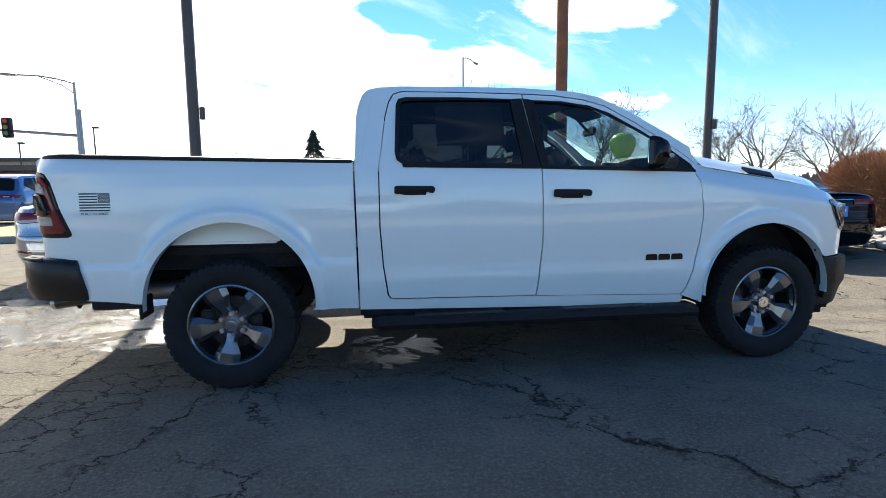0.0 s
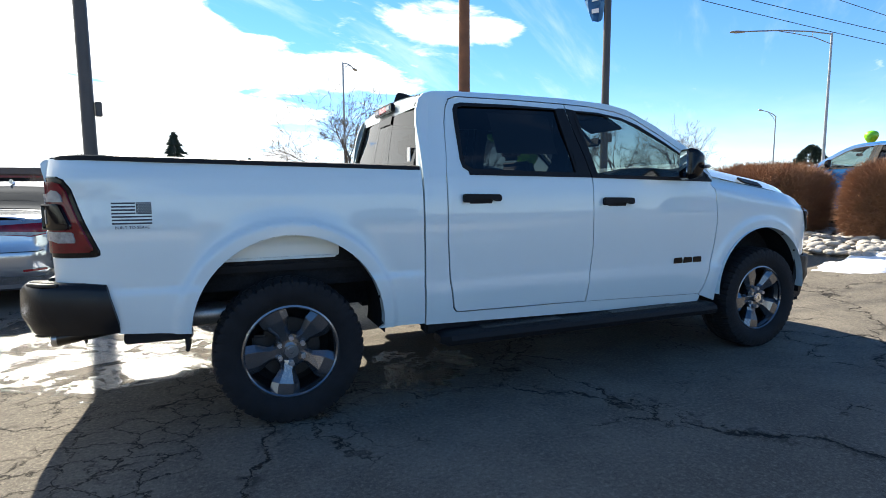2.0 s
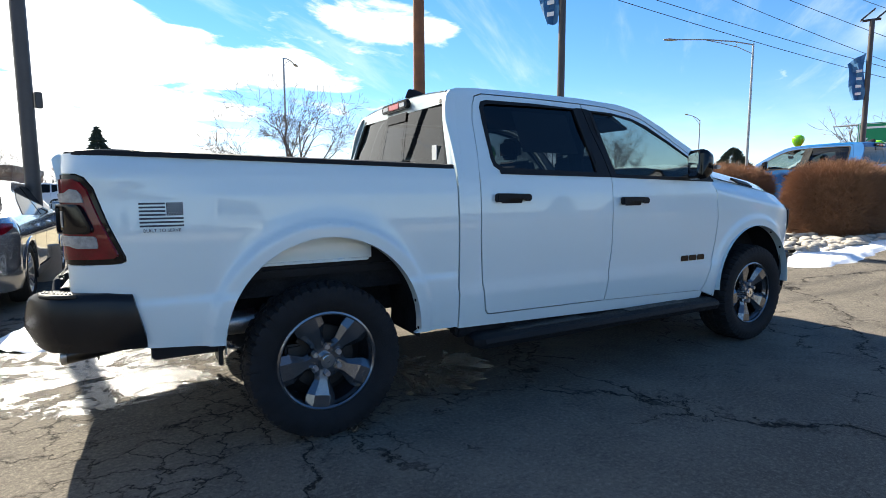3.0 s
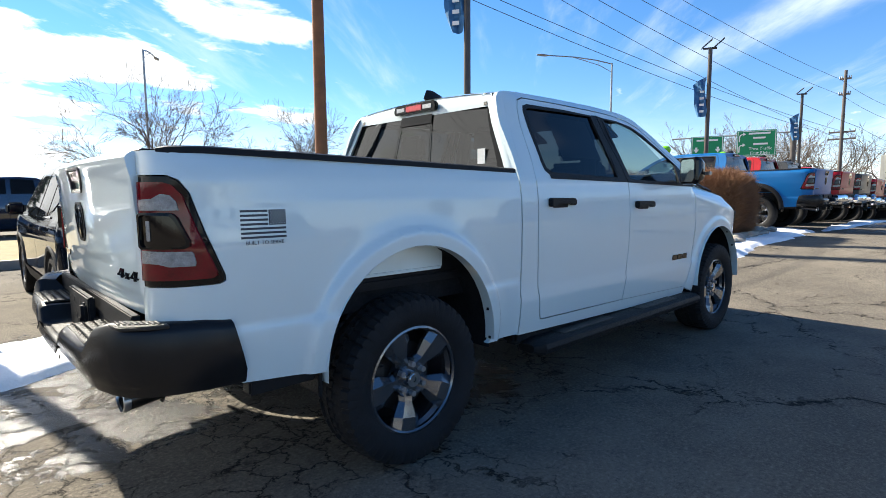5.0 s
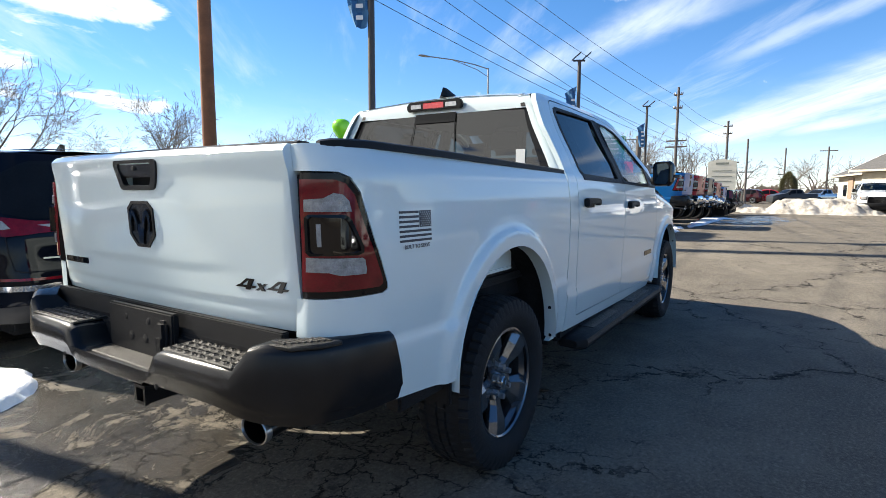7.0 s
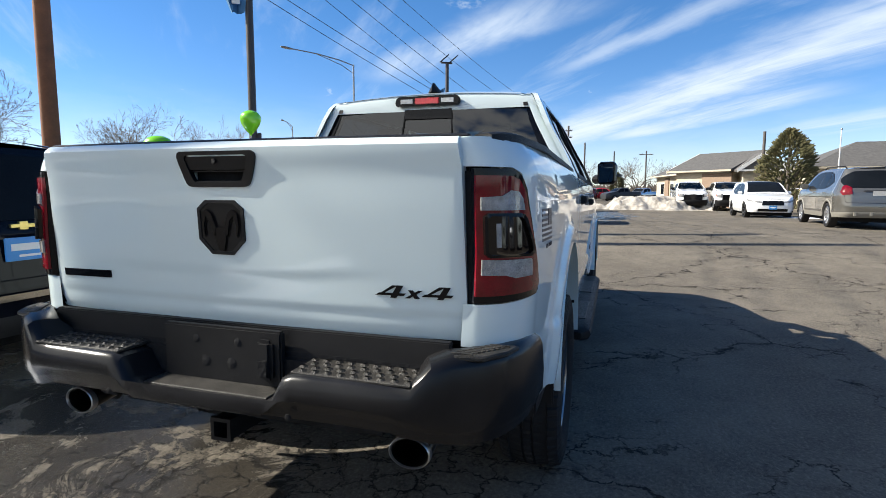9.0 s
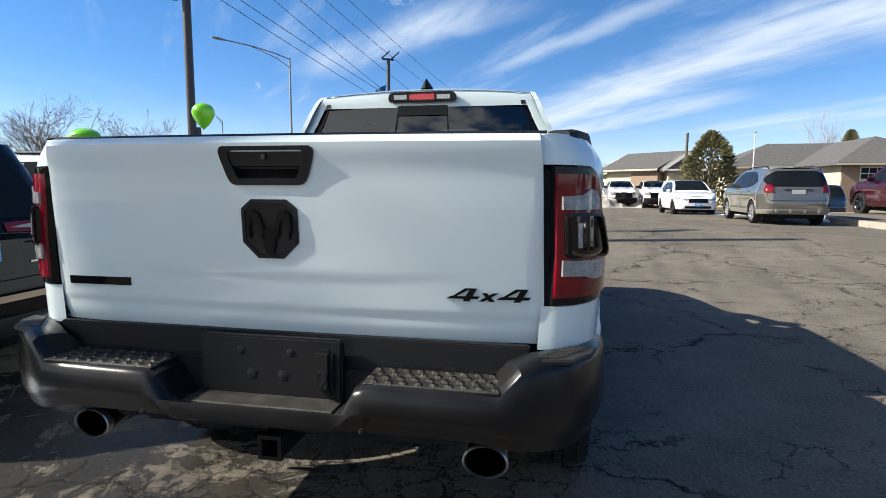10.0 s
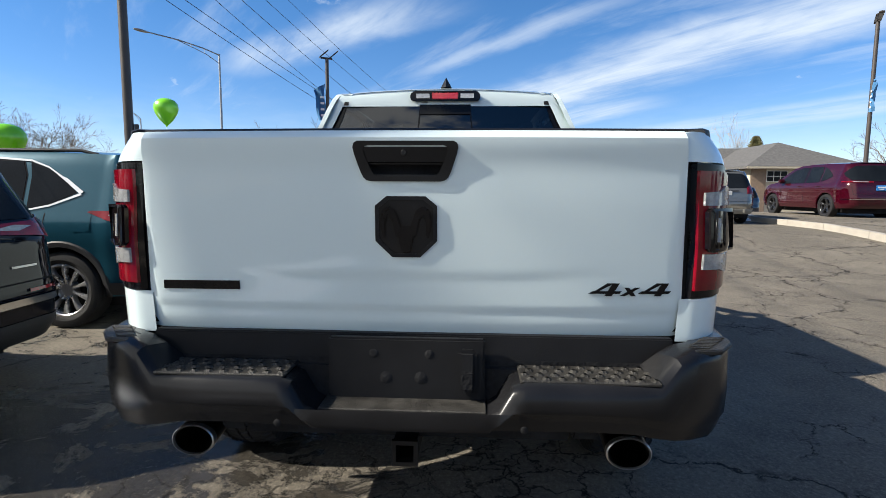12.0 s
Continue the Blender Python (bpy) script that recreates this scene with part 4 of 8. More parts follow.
    for i in range(len(zs) - 1):
        for j in range(len(ys) - 1):
            if abs(ys[j] + ys[j + 1]) / 2 < HY and HZ0 < (zs[i] + zs[i + 1]) / 2 < HZ1:
                continue
            bm.faces.new((grid[i][j], grid[i][j + 1], grid[i + 1][j + 1], grid[i + 1][j]))
    es = [e for e in bm.edges if e.is_boundary]
    r = bmesh.ops.extrude_edge_only(bm, edges=es)
    for v in r["geom"]:
        if isinstance(v, bmesh.types.BMVert):
            v.co.x += 0.05
    gate_ob = part("tailgate", bm, M_WHITE, root, "white sculpted tailgate")
    half = [(0.134, 1.414), (0.144, 1.408), (0.147, 1.396), (0.143, 1.378), (0.127, 1.330), (0.119, 1.314), (0.110, 1.306), (0.098, 1.303)]
    for s in (-1, 1):
        part("gate_gap", box((-1.08, s * 0.79 - 0.016, 0.87), (-1.07, s * 0.79 + 0.016, 1.35)), M_VOID, root)
    bez = [(-u, v) for u, v in half[::-1]] + half
    hd = part("tailgate_handle", ring_of(bez, -0.012, 0.007, lambda u, v, w: gate(u, v) - Vector((w, 0, 0)), 0.030), M_SATIN, gate_ob, "black tailgate handle")
    part("handle_pocket", box((-1.11, -0.125, 1.305), (-1.09, 0.125, 1.40)), M_VOID, hd)
    part("handle_grip", prism([(-0.135, 1.350), (0.135, 1.350), (0.141, 1.405), (-0.141, 1.405)], 0, 0.03, lambda u, v, w: Vector((-1.140 - w * (0.3 + 0.5 * smooth01((v - 1.33) / 0.05)), u, v)), 0.008, 3), M_SATIN, hd)
    part("handle_lower", prism([(-0.118, 1.308), (0.118, 1.308), (0.122, 1.322), (-0.122, 1.322)], 0, 0.02, lambda u, v, w: Vector((-1.135 - w, u, v)), 0.004), M_SATIN, hd)
    part("camera_eye", disc_x(-1.1650, 0.004, 1.382, 0.008, 0.002), M_BLACK, hd)
    # badge: a black shield with raised plain shapes
    oct_ = [(-0.055, 1.262), (0.055, 1.262), (0.088, 1.235), (0.088, 1.135), (0.040, 1.088), (-0.040, 1.088), (-0.088, 1.135), (-0.088, 1.235)]
    bd_ = part("badge", prism(oct_, -0.008, 0.002, lambda u, v, w: gate(u, v) - Vector((w, 0, 0)), 0.003), M_SATIN, gate_ob, "black shield-shaped badge")
    part("badge_rim", ring_of(oct_, 0.0, 0.005, lambda u, v, w: gate(u, v) - Vector((w, 0, 0)), 0.012), M_BLACK, bd_)
    for s in (-1, 1):
        horn = [(s * 0.012, 1.175), (s * 0.028, 1.222), (s * 0.050, 1.236), (s * 0.070, 1.222), (s * 0.074, 1.180), (s * 0.064, 1.140), (s * 0.056, 1.148), (s * 0.058, 1.182), (s * 0.050, 1.205), (s * 0.040, 1.195), (s * 0.030, 1.150), (s * 0.022, 1.140)]
        part("badge_relief", prism(horn, 0.001, 0.009, lambda u, v, w: gate(u, v) - Vector((w, 0, 0)), 0.004, 2), M_GLOSS, bd_)
    part("badge_relief", prism([(-0.024, 1.178), (0.024, 1.178), (0.020, 1.130), (0.012, 1.100), (-0.012, 1.100), (-0.020, 1.130)], 0.001, 0.008, lambda u, v, w: gate(u, v) - Vector((w, 0, 0)), 0.003, 2), M_GLOSS, bd_)
    part("nameplate", panel([[(0.500, 0.984), (0.742, 0.980), (0.742, 1.006), (0.500, 1.010)]], lambda u, v: gate(u, v) - Vector((0.004, 0, 0)), 0.03, 0.05, 0.008, (1, 0, 0)), M_GLOSS, gate_ob, "black nameplate bar")
    # four-wheel-drive mark
    mk = new("drive_mark")
    mk.parent = gate_ob
    tagged(mk, "black 4x4 lettering")
    four = (((0.0, 0.20), (0.16, 0.34), (0.52, 1.0), (0.74, 1.0), (0.30, 0.36), (0.30, 0.20)), ((0.0, 0.18), (1.02, 0.18), (1.08, 0.38), (0.12, 0.38)), ((0.56, 0.0), (0.78, 0.0), (0.92, 1.0), (0.70, 1.0)))
    cross = (((0.0, 0.0), (0.30, 0.0), (1.0, 0.66), (0.72, 0.66)), ((0.10, 0.66), (0.36, 0.66), (0.92, 0.0), (0.62, 0.0)))
    for y0, w, strokes in ((-0.520, 0.086, four), (-0.612, 0.050, cross), (-0.662, 0.086, four)):
        bm = bmesh.new()
        for k, st in enumerate(strokes):
            merge(bm, prism([(y0 - w * u - 0.010 * v, 0.980 + 0.037 * v) for u, v in st], -0.004, 0.004 + 0.0008 * k, lambda u, v, q: gate(u, v) - Vector((q, 0, 0))))
        part("mark_figure", bm, M_GLOSS, mk)
    # rail on top of the gate
    part("gate_cap", loft([[Vector((x - 0.03 * (1 - (y / 0.8) ** 2), y, z)) for x, z in ((-1.083, 1.440), (-1.083, 1.450), (-1.075, 1.455), (-1.035, 1.454), (-1.03, 1.44))] for y in np.linspace(-0.79, 0.79, 13)]), M_BLACK, gate_ob, "black tailgate top cap")
    part("gate_inner", box((-1.06, -0.79, 0.87), (-1.02, 0.79, 1.44)), M_BLACK, gate_ob)
    part("bed_floor", box((-1.06, -0.84, 0.84), (0.77, 0.84, 0.88)), M_BLACK, root)
    part("bed_front_wall", box((0.74, -0.84, 0.86), (0.77, 0.84, 1.40)), M_BLACK, root)
    part("gap_filler", box((-1.05, -0.835, 0.60), (-0.98, 0.835, 1.43)), M_VOID, root)

    # rear bumper
    half = [(-0.810, -0.984), (-0.830, -0.986), (-0.95, -0.976), (-1.05, -0.952), (-1.13, -0.915), (-1.19, -0.868), (-1.232, -0.80), (-1.262, -0.745), (-1.282, -0.69), (-1.288, -0.62), (-1.294, -0.50), (-1.297, -0.40), (-1.299, -0.335), (-1.300, -0.30), (-1.301, -0.265), (-1.302, -0.235), (-1.303, -0.20), (-1.304, -0.10), (-1.305, 0.0)]
    plan = half + [(x, -y) for x, y in reversed(half[:-1])]

    def top_z(y):
        a = abs(y)
        z = 0.855 - 0.080 * smooth01((0.76 - a) / 0.05)
        return z - 0.096 * smooth01((0.318 - a) / 0.075)

    rows = []
    for i, (x, y) in enumerate(plan):
        p0, p1 = plan[max(i - 1, 0)], plan[min(i + 1, len(plan) - 1)]
        t = Vector((p1[0] - p0[0], p1[1] - p0[1], 0)).normalized()
        g = Vector((-t.y, t.x, 0))
        if g.dot(Vector((-0.6 - x, -y, 0))) < 0:
            g = -g
        a = abs(y)
        zt = top_z(y) if x < -1.0 else 0.842 + 0.013 * smooth01((-0.8 - x) / 0.2)
        zb = 0.590 if a > 0.9 else 0.590 + 0.045 * smooth01((0.86 - a) / 0.3)
        dep = 0.10 if a > 0.74 else 0.16
        lean = 0.045 * smooth01((x + 0.96) / 0.14)
        rows.append([Vector((x - lean * smooth01((z - 0.60) / 0.26), y, 0)) + g * d + Vector((0, 0, z)) for d, z in ((dep, zb + 0.01), (0.050, zb), (0.022, zb + 0.006), (0.012, zb + 0.035), (0.010, zb + 0.042), (0.0, zb + 0.06), (-0.004, (zb + zt) / 2), (0.0, zt - 0.035), (0.008, zt - 0.014), (0.024, zt - 0.002), (0.045, zt), (dep, zt - 0.006))])
    for k, back in ((0, 1), (-1, -2)):
        end = [q + Vector((0.006, -math.copysign(0.05, q.y), 0)) for q in rows[k]]
        rows = [end] + rows if k == 0 else rows + [end]
    bump = part("rear_bumper", loft(rows, False, False), M_SATIN, root, "satin black step bumper")
    part("bumper_core", box((-1.16, -0.80, 0.60), (-1.04, 0.80, 0.79), 0.02), M_VOID, bump)
    part("bumper_back", prism([(-0.76, 0.74), (0.76, 0.74), (0.76, 0.862), (-0.76, 0.862)], 0, 0.03, lambda u, v, w: Vector((-1.105 - w - 0.06 * (0.86 - v), u, v)), 0.004), M_BLACK, bump)
    # step pads with raised studs
    for s in (-1, 1):
        pad = box((-1.270, s * 0.505 - 0.185, 0.768), (-1.130, s * 0.505 + 0.185, 0.778), 0.003, 1)
        for i in range(4):
            for j in range(9):
                c = Vector((-1.254 + 0.033 * i, s * 0.505 - 0.166 + 0.041 * j + (0.008 if i % 2 else -0.008), 0.780))
                q = bmesh.new()
                bmesh.ops.create_cone(q, segments=6, radius1=0.017, radius2=0.006, depth=0.007)
                bmesh.ops.translate(q, verts=q.verts, vec=c)
                merge(pad, q)
        part("step_pad", pad, M_TREAD, bump, "scuffed studded step pad", 20)
        pad = prism([(-1.215, 0.79), (-1.20, 0.87), (-1.13, 0.925), (-1.06, 0.945), (-1.06, 0.86), (-1.12, 0.83), (-1.16, 0.78)], 0.838, 0.853, lambda u, v, w: Vector((u, s * v, w)), 0.004, 1)
        part("corner_pad", pad, M_TREAD, bump, "ribbed corner step pad", 20)
        for k in range(8):
            c = Vector((-1.185 + 0.015 * k, s * (0.81 + 0.012 * k), 0))
            part("pad_rib", box((c.x - 0.010, c.y - 0.028, 0.850), (c.x - 0.002, c.y + 0.030, 0.857), 0.001, 1), M_TREAD, bump)
        part("exhaust_tip", loft([[Vector((x, s * (0.643 + 0.064 * k * math.cos(t)), 0.530 + 0.047 * k * math.sin(t) + 0.12 * (x + 1.15))) for t in (2 * math.pi * i / 24 for i in range(24))] for x, k in ((-0.85, 0.85), (-1.05, 0.95), (-1.150, 1.0), (-1.158, 0.97), (-1.158, 0.89), (-1.148, 0.86), (-1.0, 0.84))], True, False), mat("dark_chrome", (0.05, 0.05, 0.05), 0.30, 1.0, 0.2, 20), bump, "dark chrome oval exhaust tip")
        part("tip_ring", loft([[Vector((x, s * (0.643 + 0.064 * k * math.cos(t)), 0.530 + 0.047 * k * math.sin(t))) for t in (2 * math.pi * i / 28 for i in range(28))] for x, k in ((-1.140, 1.0), (-1.150, 1.03), (-1.163, 1.02), (-1.166, 0.96), (-1.160, 0.91), (-1.145, 0.90))], True, False), mat("grey_exhaust_rim", (0.45, 0.45, 0.45), 0.3, 0.9, 0.2, 20), bump, "grey exhaust rim")
        part("exhaust_dark", disc_x(-1.02, s * 0.64, 0.525, 0.044, 0.004), M_VOID, bump)
        part("tow_hole_cover", disc_x(-1.3005, s * 0.33, 0.655, 0.010, 0.002), M_VOID, bump)
    part("centre_pad", box((-1.262, -0.232, 0.673), (-1.15, 0.232, 0.684), 0.003, 1), M_TREAD, bump, "scuffed centre step")
    part("plate_panel", box((-1.178, -0.228, 0.676), (-1.150, 0.222, 0.860), 0.006), M_BLACK, bump, "bare black plate holder")
    for y, z, r in ((-0.07, 0.815, 0.013), (0.09, 0.815, 0.013), (-0.045, 0.745, 0.018), (0.055, 0.745, 0.018)):
        part("plate_hole", disc_x(-1.1779, y, z, r, 0.0004), M_VOID, bump)
    part("trailer_socket", box((-1.200, -0.205, 0.705), (-1.17, -0.150, 0.835), 0.012), M_BLACK, bump, "black trailer socket")
    part("socket_lid", box((-1.206, -0.195, 0.72), (-1.198, -0.160, 0.775), 0.003), M_VOID, bump)
    hitch = bmesh.new()
    q = [(-0.034, -0.034), (0.034, -0.034), (0.034, 0.034), (-0.034, 0.034)]
    rows = [[Vector((x, k * u, 0.522 + k * v)) for u, v in q] for x, k in ((-0.90, 1.0), (-1.175, 1.0), (-1.175, 1.12), (-1.19, 1.12), (-1.19, 0.75), (-0.95, 0.75))]
    loft(rows, True, False, hitch)
    part("hitch_receiver", tidy(hitch), M_SATIN, bump, "black square hitch receiver")
    part("hitch_bar", box((-1.12, -0.50, 0.535), (-1.06, 0.50, 0.60), 0.02), M_VOID, bump)

    # underside
    part("rear_axle", tube([(0, -0.80, 0.40), (0, -0.15, 0.40), (0, 0.0, 0.42), (0, 0.15, 0.40), (0, 0.80, 0.40)], [0.05, 0.06, 0.15, 0.06, 0.05], 14), M_VOID, root)
    part("front_axle", tube([(3.672, -0.8, 0.40), (3.672, 0.8, 0.40)], 0.05), M_VOID, root)
    part("muffler", tube([(-0.62, -0.62, 0.585), (-0.60, -0.62, 0.585), (-0.30, -0.62, 0.585), (-0.27, -0.62, 0.585)], [0.03, 0.065, 0.065, 0.03], 14), M_STEEL, root, "dull steel muffler")
    part("floor_pan", box((0.80, -0.86, 0.42), (3.3, 0.86, 0.50), 0.03), M_VOID, root)
    part("engine_bay", box((3.15, -0.72, 0.45), (4.25, 0.72, 1.05), 0.05), M_VOID, root)
    part("spare_wheel", disc_z(-0.62, 0.0, 0.62, 0.36, 0.2), M_VOID, root)
    part("bed_crossmember", box((-1.05, -0.80, 0.74), (0.75, 0.80, 0.84)), M_VOID, root)
    part("fuel_tank", box((0.6, 0.0, 0.40), (1.9, 0.55, 0.56), 0.05), M_VOID, root)

    # interior
    for x, names in ((1.25, "rear_seat"), (2.25, "front_seat")):
        for y in (-0.40, 0.40):
            st = part(names, box((x, y - 0.26, 0.80), (x + 0.52, y + 0.26, 1.0), 0.05), M_SEAT, root, "dark cloth seat")
            part("backrest", prism([(x + 0.10, 0.95), (x - 0.10, 1.50), (x - 0.02, 1.56), (x + 0.22, 0.98)], -0.25, 0.25, lambda u, v, w: Vector((u, y + w, v)), 0.04, 3), M_SEAT, st)
            part("headrest", box((x - 0.15, y - 0.13, 1.55), (x - 0.05, y + 0.13, 1.74), 0.04, 3), M_SEAT, st)
    part("dashboard", prism([(2.85, 0.95), (2.80, 1.22), (2.88, 1.33), (3.05, 1.36), (3.28, 1.36), (3.28, 0.95)], -0.80, 0.80, lambda u, v, w: Vector((u, w, v)), 0.03, 2), M_SEAT, root, "black dashboard")
    part("steering_wheel", loft([[Vector((2.70 + 0.05 * math.sin(t) + 0.015 * math.cos(a), 0.40 + (0.185 + 0.015 * math.cos(a)) * math.cos(t), 1.24 + (0.185 + 0.015 * math.cos(a)) * math.sin(t) + 0.008 * math.sin(a))) for a in (0, 1.05, 2.1, 3.14, 4.19, 5.24)] for t in (2 * math.pi * k / 28 for k in range(29))], True, False), M_BLACK, root, "black steering wheel")
    part("rear_view_mirror", box((2.72, -0.12, 1.66), (2.75, 0.12, 1.73), 0.015), M_BLACK, root)
    part("headliner", box((0.95, -0.64, 1.845), (2.42, 0.64, 1.87)), M_SEAT, root)
    for y in (-0.36, 0.36):
        part("sun_visor", prism([(2.40, 1.835), (2.42, 1.855), (2.60, 1.765), (2.595, 1.745)], -0.19, 0.19, lambda u, v, w: Vector((u, y + w, v)), 0.008), M_SEAT, root, "dark sun visor")
        part("pillar_trim", tube([(1.93, 1.90 * y, 1.34), (1.95, 1.85 * y, 1.60), (1.97, 1.72 * y, 1.84)], [0.06, 0.055, 0.05], 8), M_SEAT, root, "dark inner pillar trim")
    part("mirror_stalk", tube([(2.72, 0, 1.70), (2.62, 0, 1.80)], 0.012, 6), M_BLACK, root)
    part("window_sticker", prism([(1.32, 1.52), (1.78, 1.52), (1.78, 1.79), (1.32, 1.79)], -0.022, -0.020, lambda u, v, w: side(u, v, -1, w)), mat("dull_paper", (0.22, 0.22, 0.22), 0.8), root, "paper sticker inside the rear window")
    part("small_sticker", box((0.80, -0.685, 1.47), (0.805, -0.625, 1.56)), mat("white_paper", (0.7, 0.7, 0.68), 0.7), root, "small white window sticker")

    # flag decal
    fl = new("flag_decal")
    fl.parent = root
    tagged(fl, "navy flag decal with lettering")
    x0, x1, z0, z1 = -0.812, -0.640, 1.130, 1.236
    for k in range(7):
        za = z1 - (z1 - z0) * (2 * k + 1) / 13
        xb = x1 - 0.070 if k < 4 else x1
        part("stripe", panel([[(x0, za), (xb, za), (xb, za + 0.0082), (x0, za + 0.0082)]], skin(-1, 0.0015), 0.06, 0.05, 0.001), M_DECAL, fl)
    zc = z1 - (z1 - z0) * 7 / 13
    part("canton", panel([[(x1 - 0.066, zc), (x1, zc), (x1, z1), (x1 - 0.066, z1)]], skin(-1, 0.0015), 0.06, 0.05, 0.001), M_DECAL, fl)
    stars = bmesh.new()
    for r in range(7):
        for c in range(6 if r % 2 == 0 else 5):
            p = side(x1 - 0.060 + 0.0108 * c + (0.0054 if r % 2 else 0), zc + 0.006 + 0.0075 * r, -1, 0.0028)
            q = bmesh.new()
            bmesh.ops.create_circle(q, cap_ends=True, segments=5, radius=0.0026)
            bmesh.ops.transform(q, matrix=Matrix.Translation(p) @ pose(0, 0, 0, 90), verts=q.verts)
            merge(stars, q)
    part("stars", stars, M_WHITE, fl)
    me = lettering("BUILT TO SERVE", 0.020, 0.0006)
    me.materials.append(M_DECAL)
    ob = part("lettering", me, None, fl)
    ob.matrix_basis = Matrix.Translation(side(-0.726, 1.114, -1, 0.006)) @ pose(0, 0, 0, 89.5, 0, -0.6) @ Matrix.Diagonal((1.02, 1.0, 1, 1))
    # maker's mark on the front door: three plain black shapes
    nm = new("door_mark")
    nm.parent = root
    tagged(nm, "black maker mark on the front door")
    for k in range(3):
        xa = 2.745 + 0.094 * k
        part("mark_bar", panel([[(xa, 0.738), (xa + 0.084, 0.738), (xa + 0.084, 0.768), (xa + 0.076, 0.780), (xa + 0.008, 0.780), (xa, 0.770)]], skin(-1, 0.004), 0.06, 0.05, 0.003), M_GLOSS, nm)
    return root


def hood_z(x, y):
    e = float(np.interp(x, (3.1, 3.3, 3.6, 3.9, 4.15, 4.3, 4.42, 4.52), (1.395, 1.361, 1.313, 1.265, 1.208, 1.160, 1.105, 1.02)))
    y = abs(y)
    z = e + 0.085 * smooth01((0.895 - y) / 0.15) * (1 - 0.5 * smooth01((x - 4.2) / 0.3))
    return z - 0.012 * smooth01((0.60 - y) / 0.12) + 0.025 * smooth01((0.45 - y) / 0.3)


def disc_x(x, y, z, r, d, n=18):
    bm = bmesh.new()
    rings = [[Vector((x - dd, y + r * k * math.cos(t), z + r * k * math.sin(t))) for t in (2 * math.pi * i / n for i in range(n))] for dd, k in ((0, 1), (d, 1), (d + 0.001, 0.85))]
    return loft(rings, True, True, bm)


def disc_z(x, y, z, r, d, n=28):
    rings = [[Vector((x + r * k * math.cos(t), y + r * k * math.sin(t), z + dd)) for t in (2 * math.pi * i / n for i in range(n))] for dd, k in ((-d / 2, 0.9), (-d / 3, 1), (d / 3, 1), (d / 2, 0.9))]
    return loft(rings)


TRUCK = pickup()

# ---- other vehicles ----
M_WINDOW = mat("dark_car_window", (0.008, 0.010, 0.013), 0.03, 0, 0.3, 3, spec=0.07)
M_PLATE = mat("blue_plate", (0.03, 0.24, 0.62), 0.4, 0, 0.05)
M_BARS = mat("white_lettering", (0.75, 0.75, 0.74), 0.5, 0, 0.05)
M_CLAD = mat("grey_cladding", (0.022, 0.022, 0.024), 0.55, 0, 0.2, 10, 0.2, 200, spec=0.25)
M_ALLOY = mat("silver_alloy", (0.52, 0.52, 0.53), 0.28, 0.85, 0.1, 10)
M_DARKRIM = mat("black_alloy", (0.04, 0.04, 0.043), 0.25, 0.6, 0.1, 10)


def paint(name, col, metal=0.0, rough=0.13):
    return mat(name, col, rough, metal, 0.05, 2.0, 0, 200, coat=1.0)


SMALL = {}


def small_wheel(style):
    if style not in SMALL:
        tyre = mesh_of("tyre", tyre_shape(0.36, 0.225, 0.245, 2), M_TYRE)
        rim = mesh_of("rim", rim_shape(0.245, 0.21, 5 if style == "dark" else 10, 0.3, (0.036, 0.026, 0.038, 0.05) if style == "dark" else (0.022, 0.016, 0.020, 0.030)), M_DARKRIM if style == "dark" else M_ALLOY, 25)
        # dark disc closing the rim, coloured in place of the shade inside it
        back = mesh_of("barrel", disc(0.235, 0.02, 0.03), M_VOID)
        SMALL[style] = tyre, rim, back
    return SMALL[style]


SHAPES = {
    # fractions of the length, heights in fractions of the whole: roof line, belt line
    "suv": (((0, 0.56), (0.012, 0.60), (0.03, 0.66), (0.085, 0.90), (0.12, 0.965), (0.30, 1.0), (0.50, 0.985), (0.585, 0.95), (0.735, 0.665), (0.80, 0.63), (0.92, 0.575), (0.985, 0.50), (1.0, 0.43)),
            ((0, 0.56), (0.03, 0.64), (0.5, 0.605), (0.74, 0.585), (0.92, 0.53), (1.0, 0.42))),
    "sedan": (((0, 0.60), (0.02, 0.665), (0.10, 0.70), (0.15, 0.72), (0.30, 0.945), (0.40, 1.0), (0.50, 0.995), (0.57, 0.96), (0.735, 0.69), (0.80, 0.665), (0.92, 0.60), (0.985, 0.52), (1.0, 0.45)),
              ((0, 0.58), (0.02, 0.64), (0.15, 0.67), (0.5, 0.64), (0.74, 0.62), (0.92, 0.56), (1.0, 0.44))),
    "pickup": (((0, 0.66), (0.004, 0.705), (0.02, 0.715), (0.315, 0.705), (0.322, 0.71), (0.345, 0.955), (0.37, 0.985), (0.45, 1.0), (0.55, 0.985), (0.60, 0.96), (0.725, 0.72), (0.80, 0.68), (0.93, 0.62), (0.985, 0.55), (1.0, 0.45)),
               ((0, 0.66), (0.02, 0.70), (0.315, 0.69), (0.36, 0.69), (0.70, 0.675), (0.80, 0.64), (0.93, 0.585), (1.0, 0.44))),
}


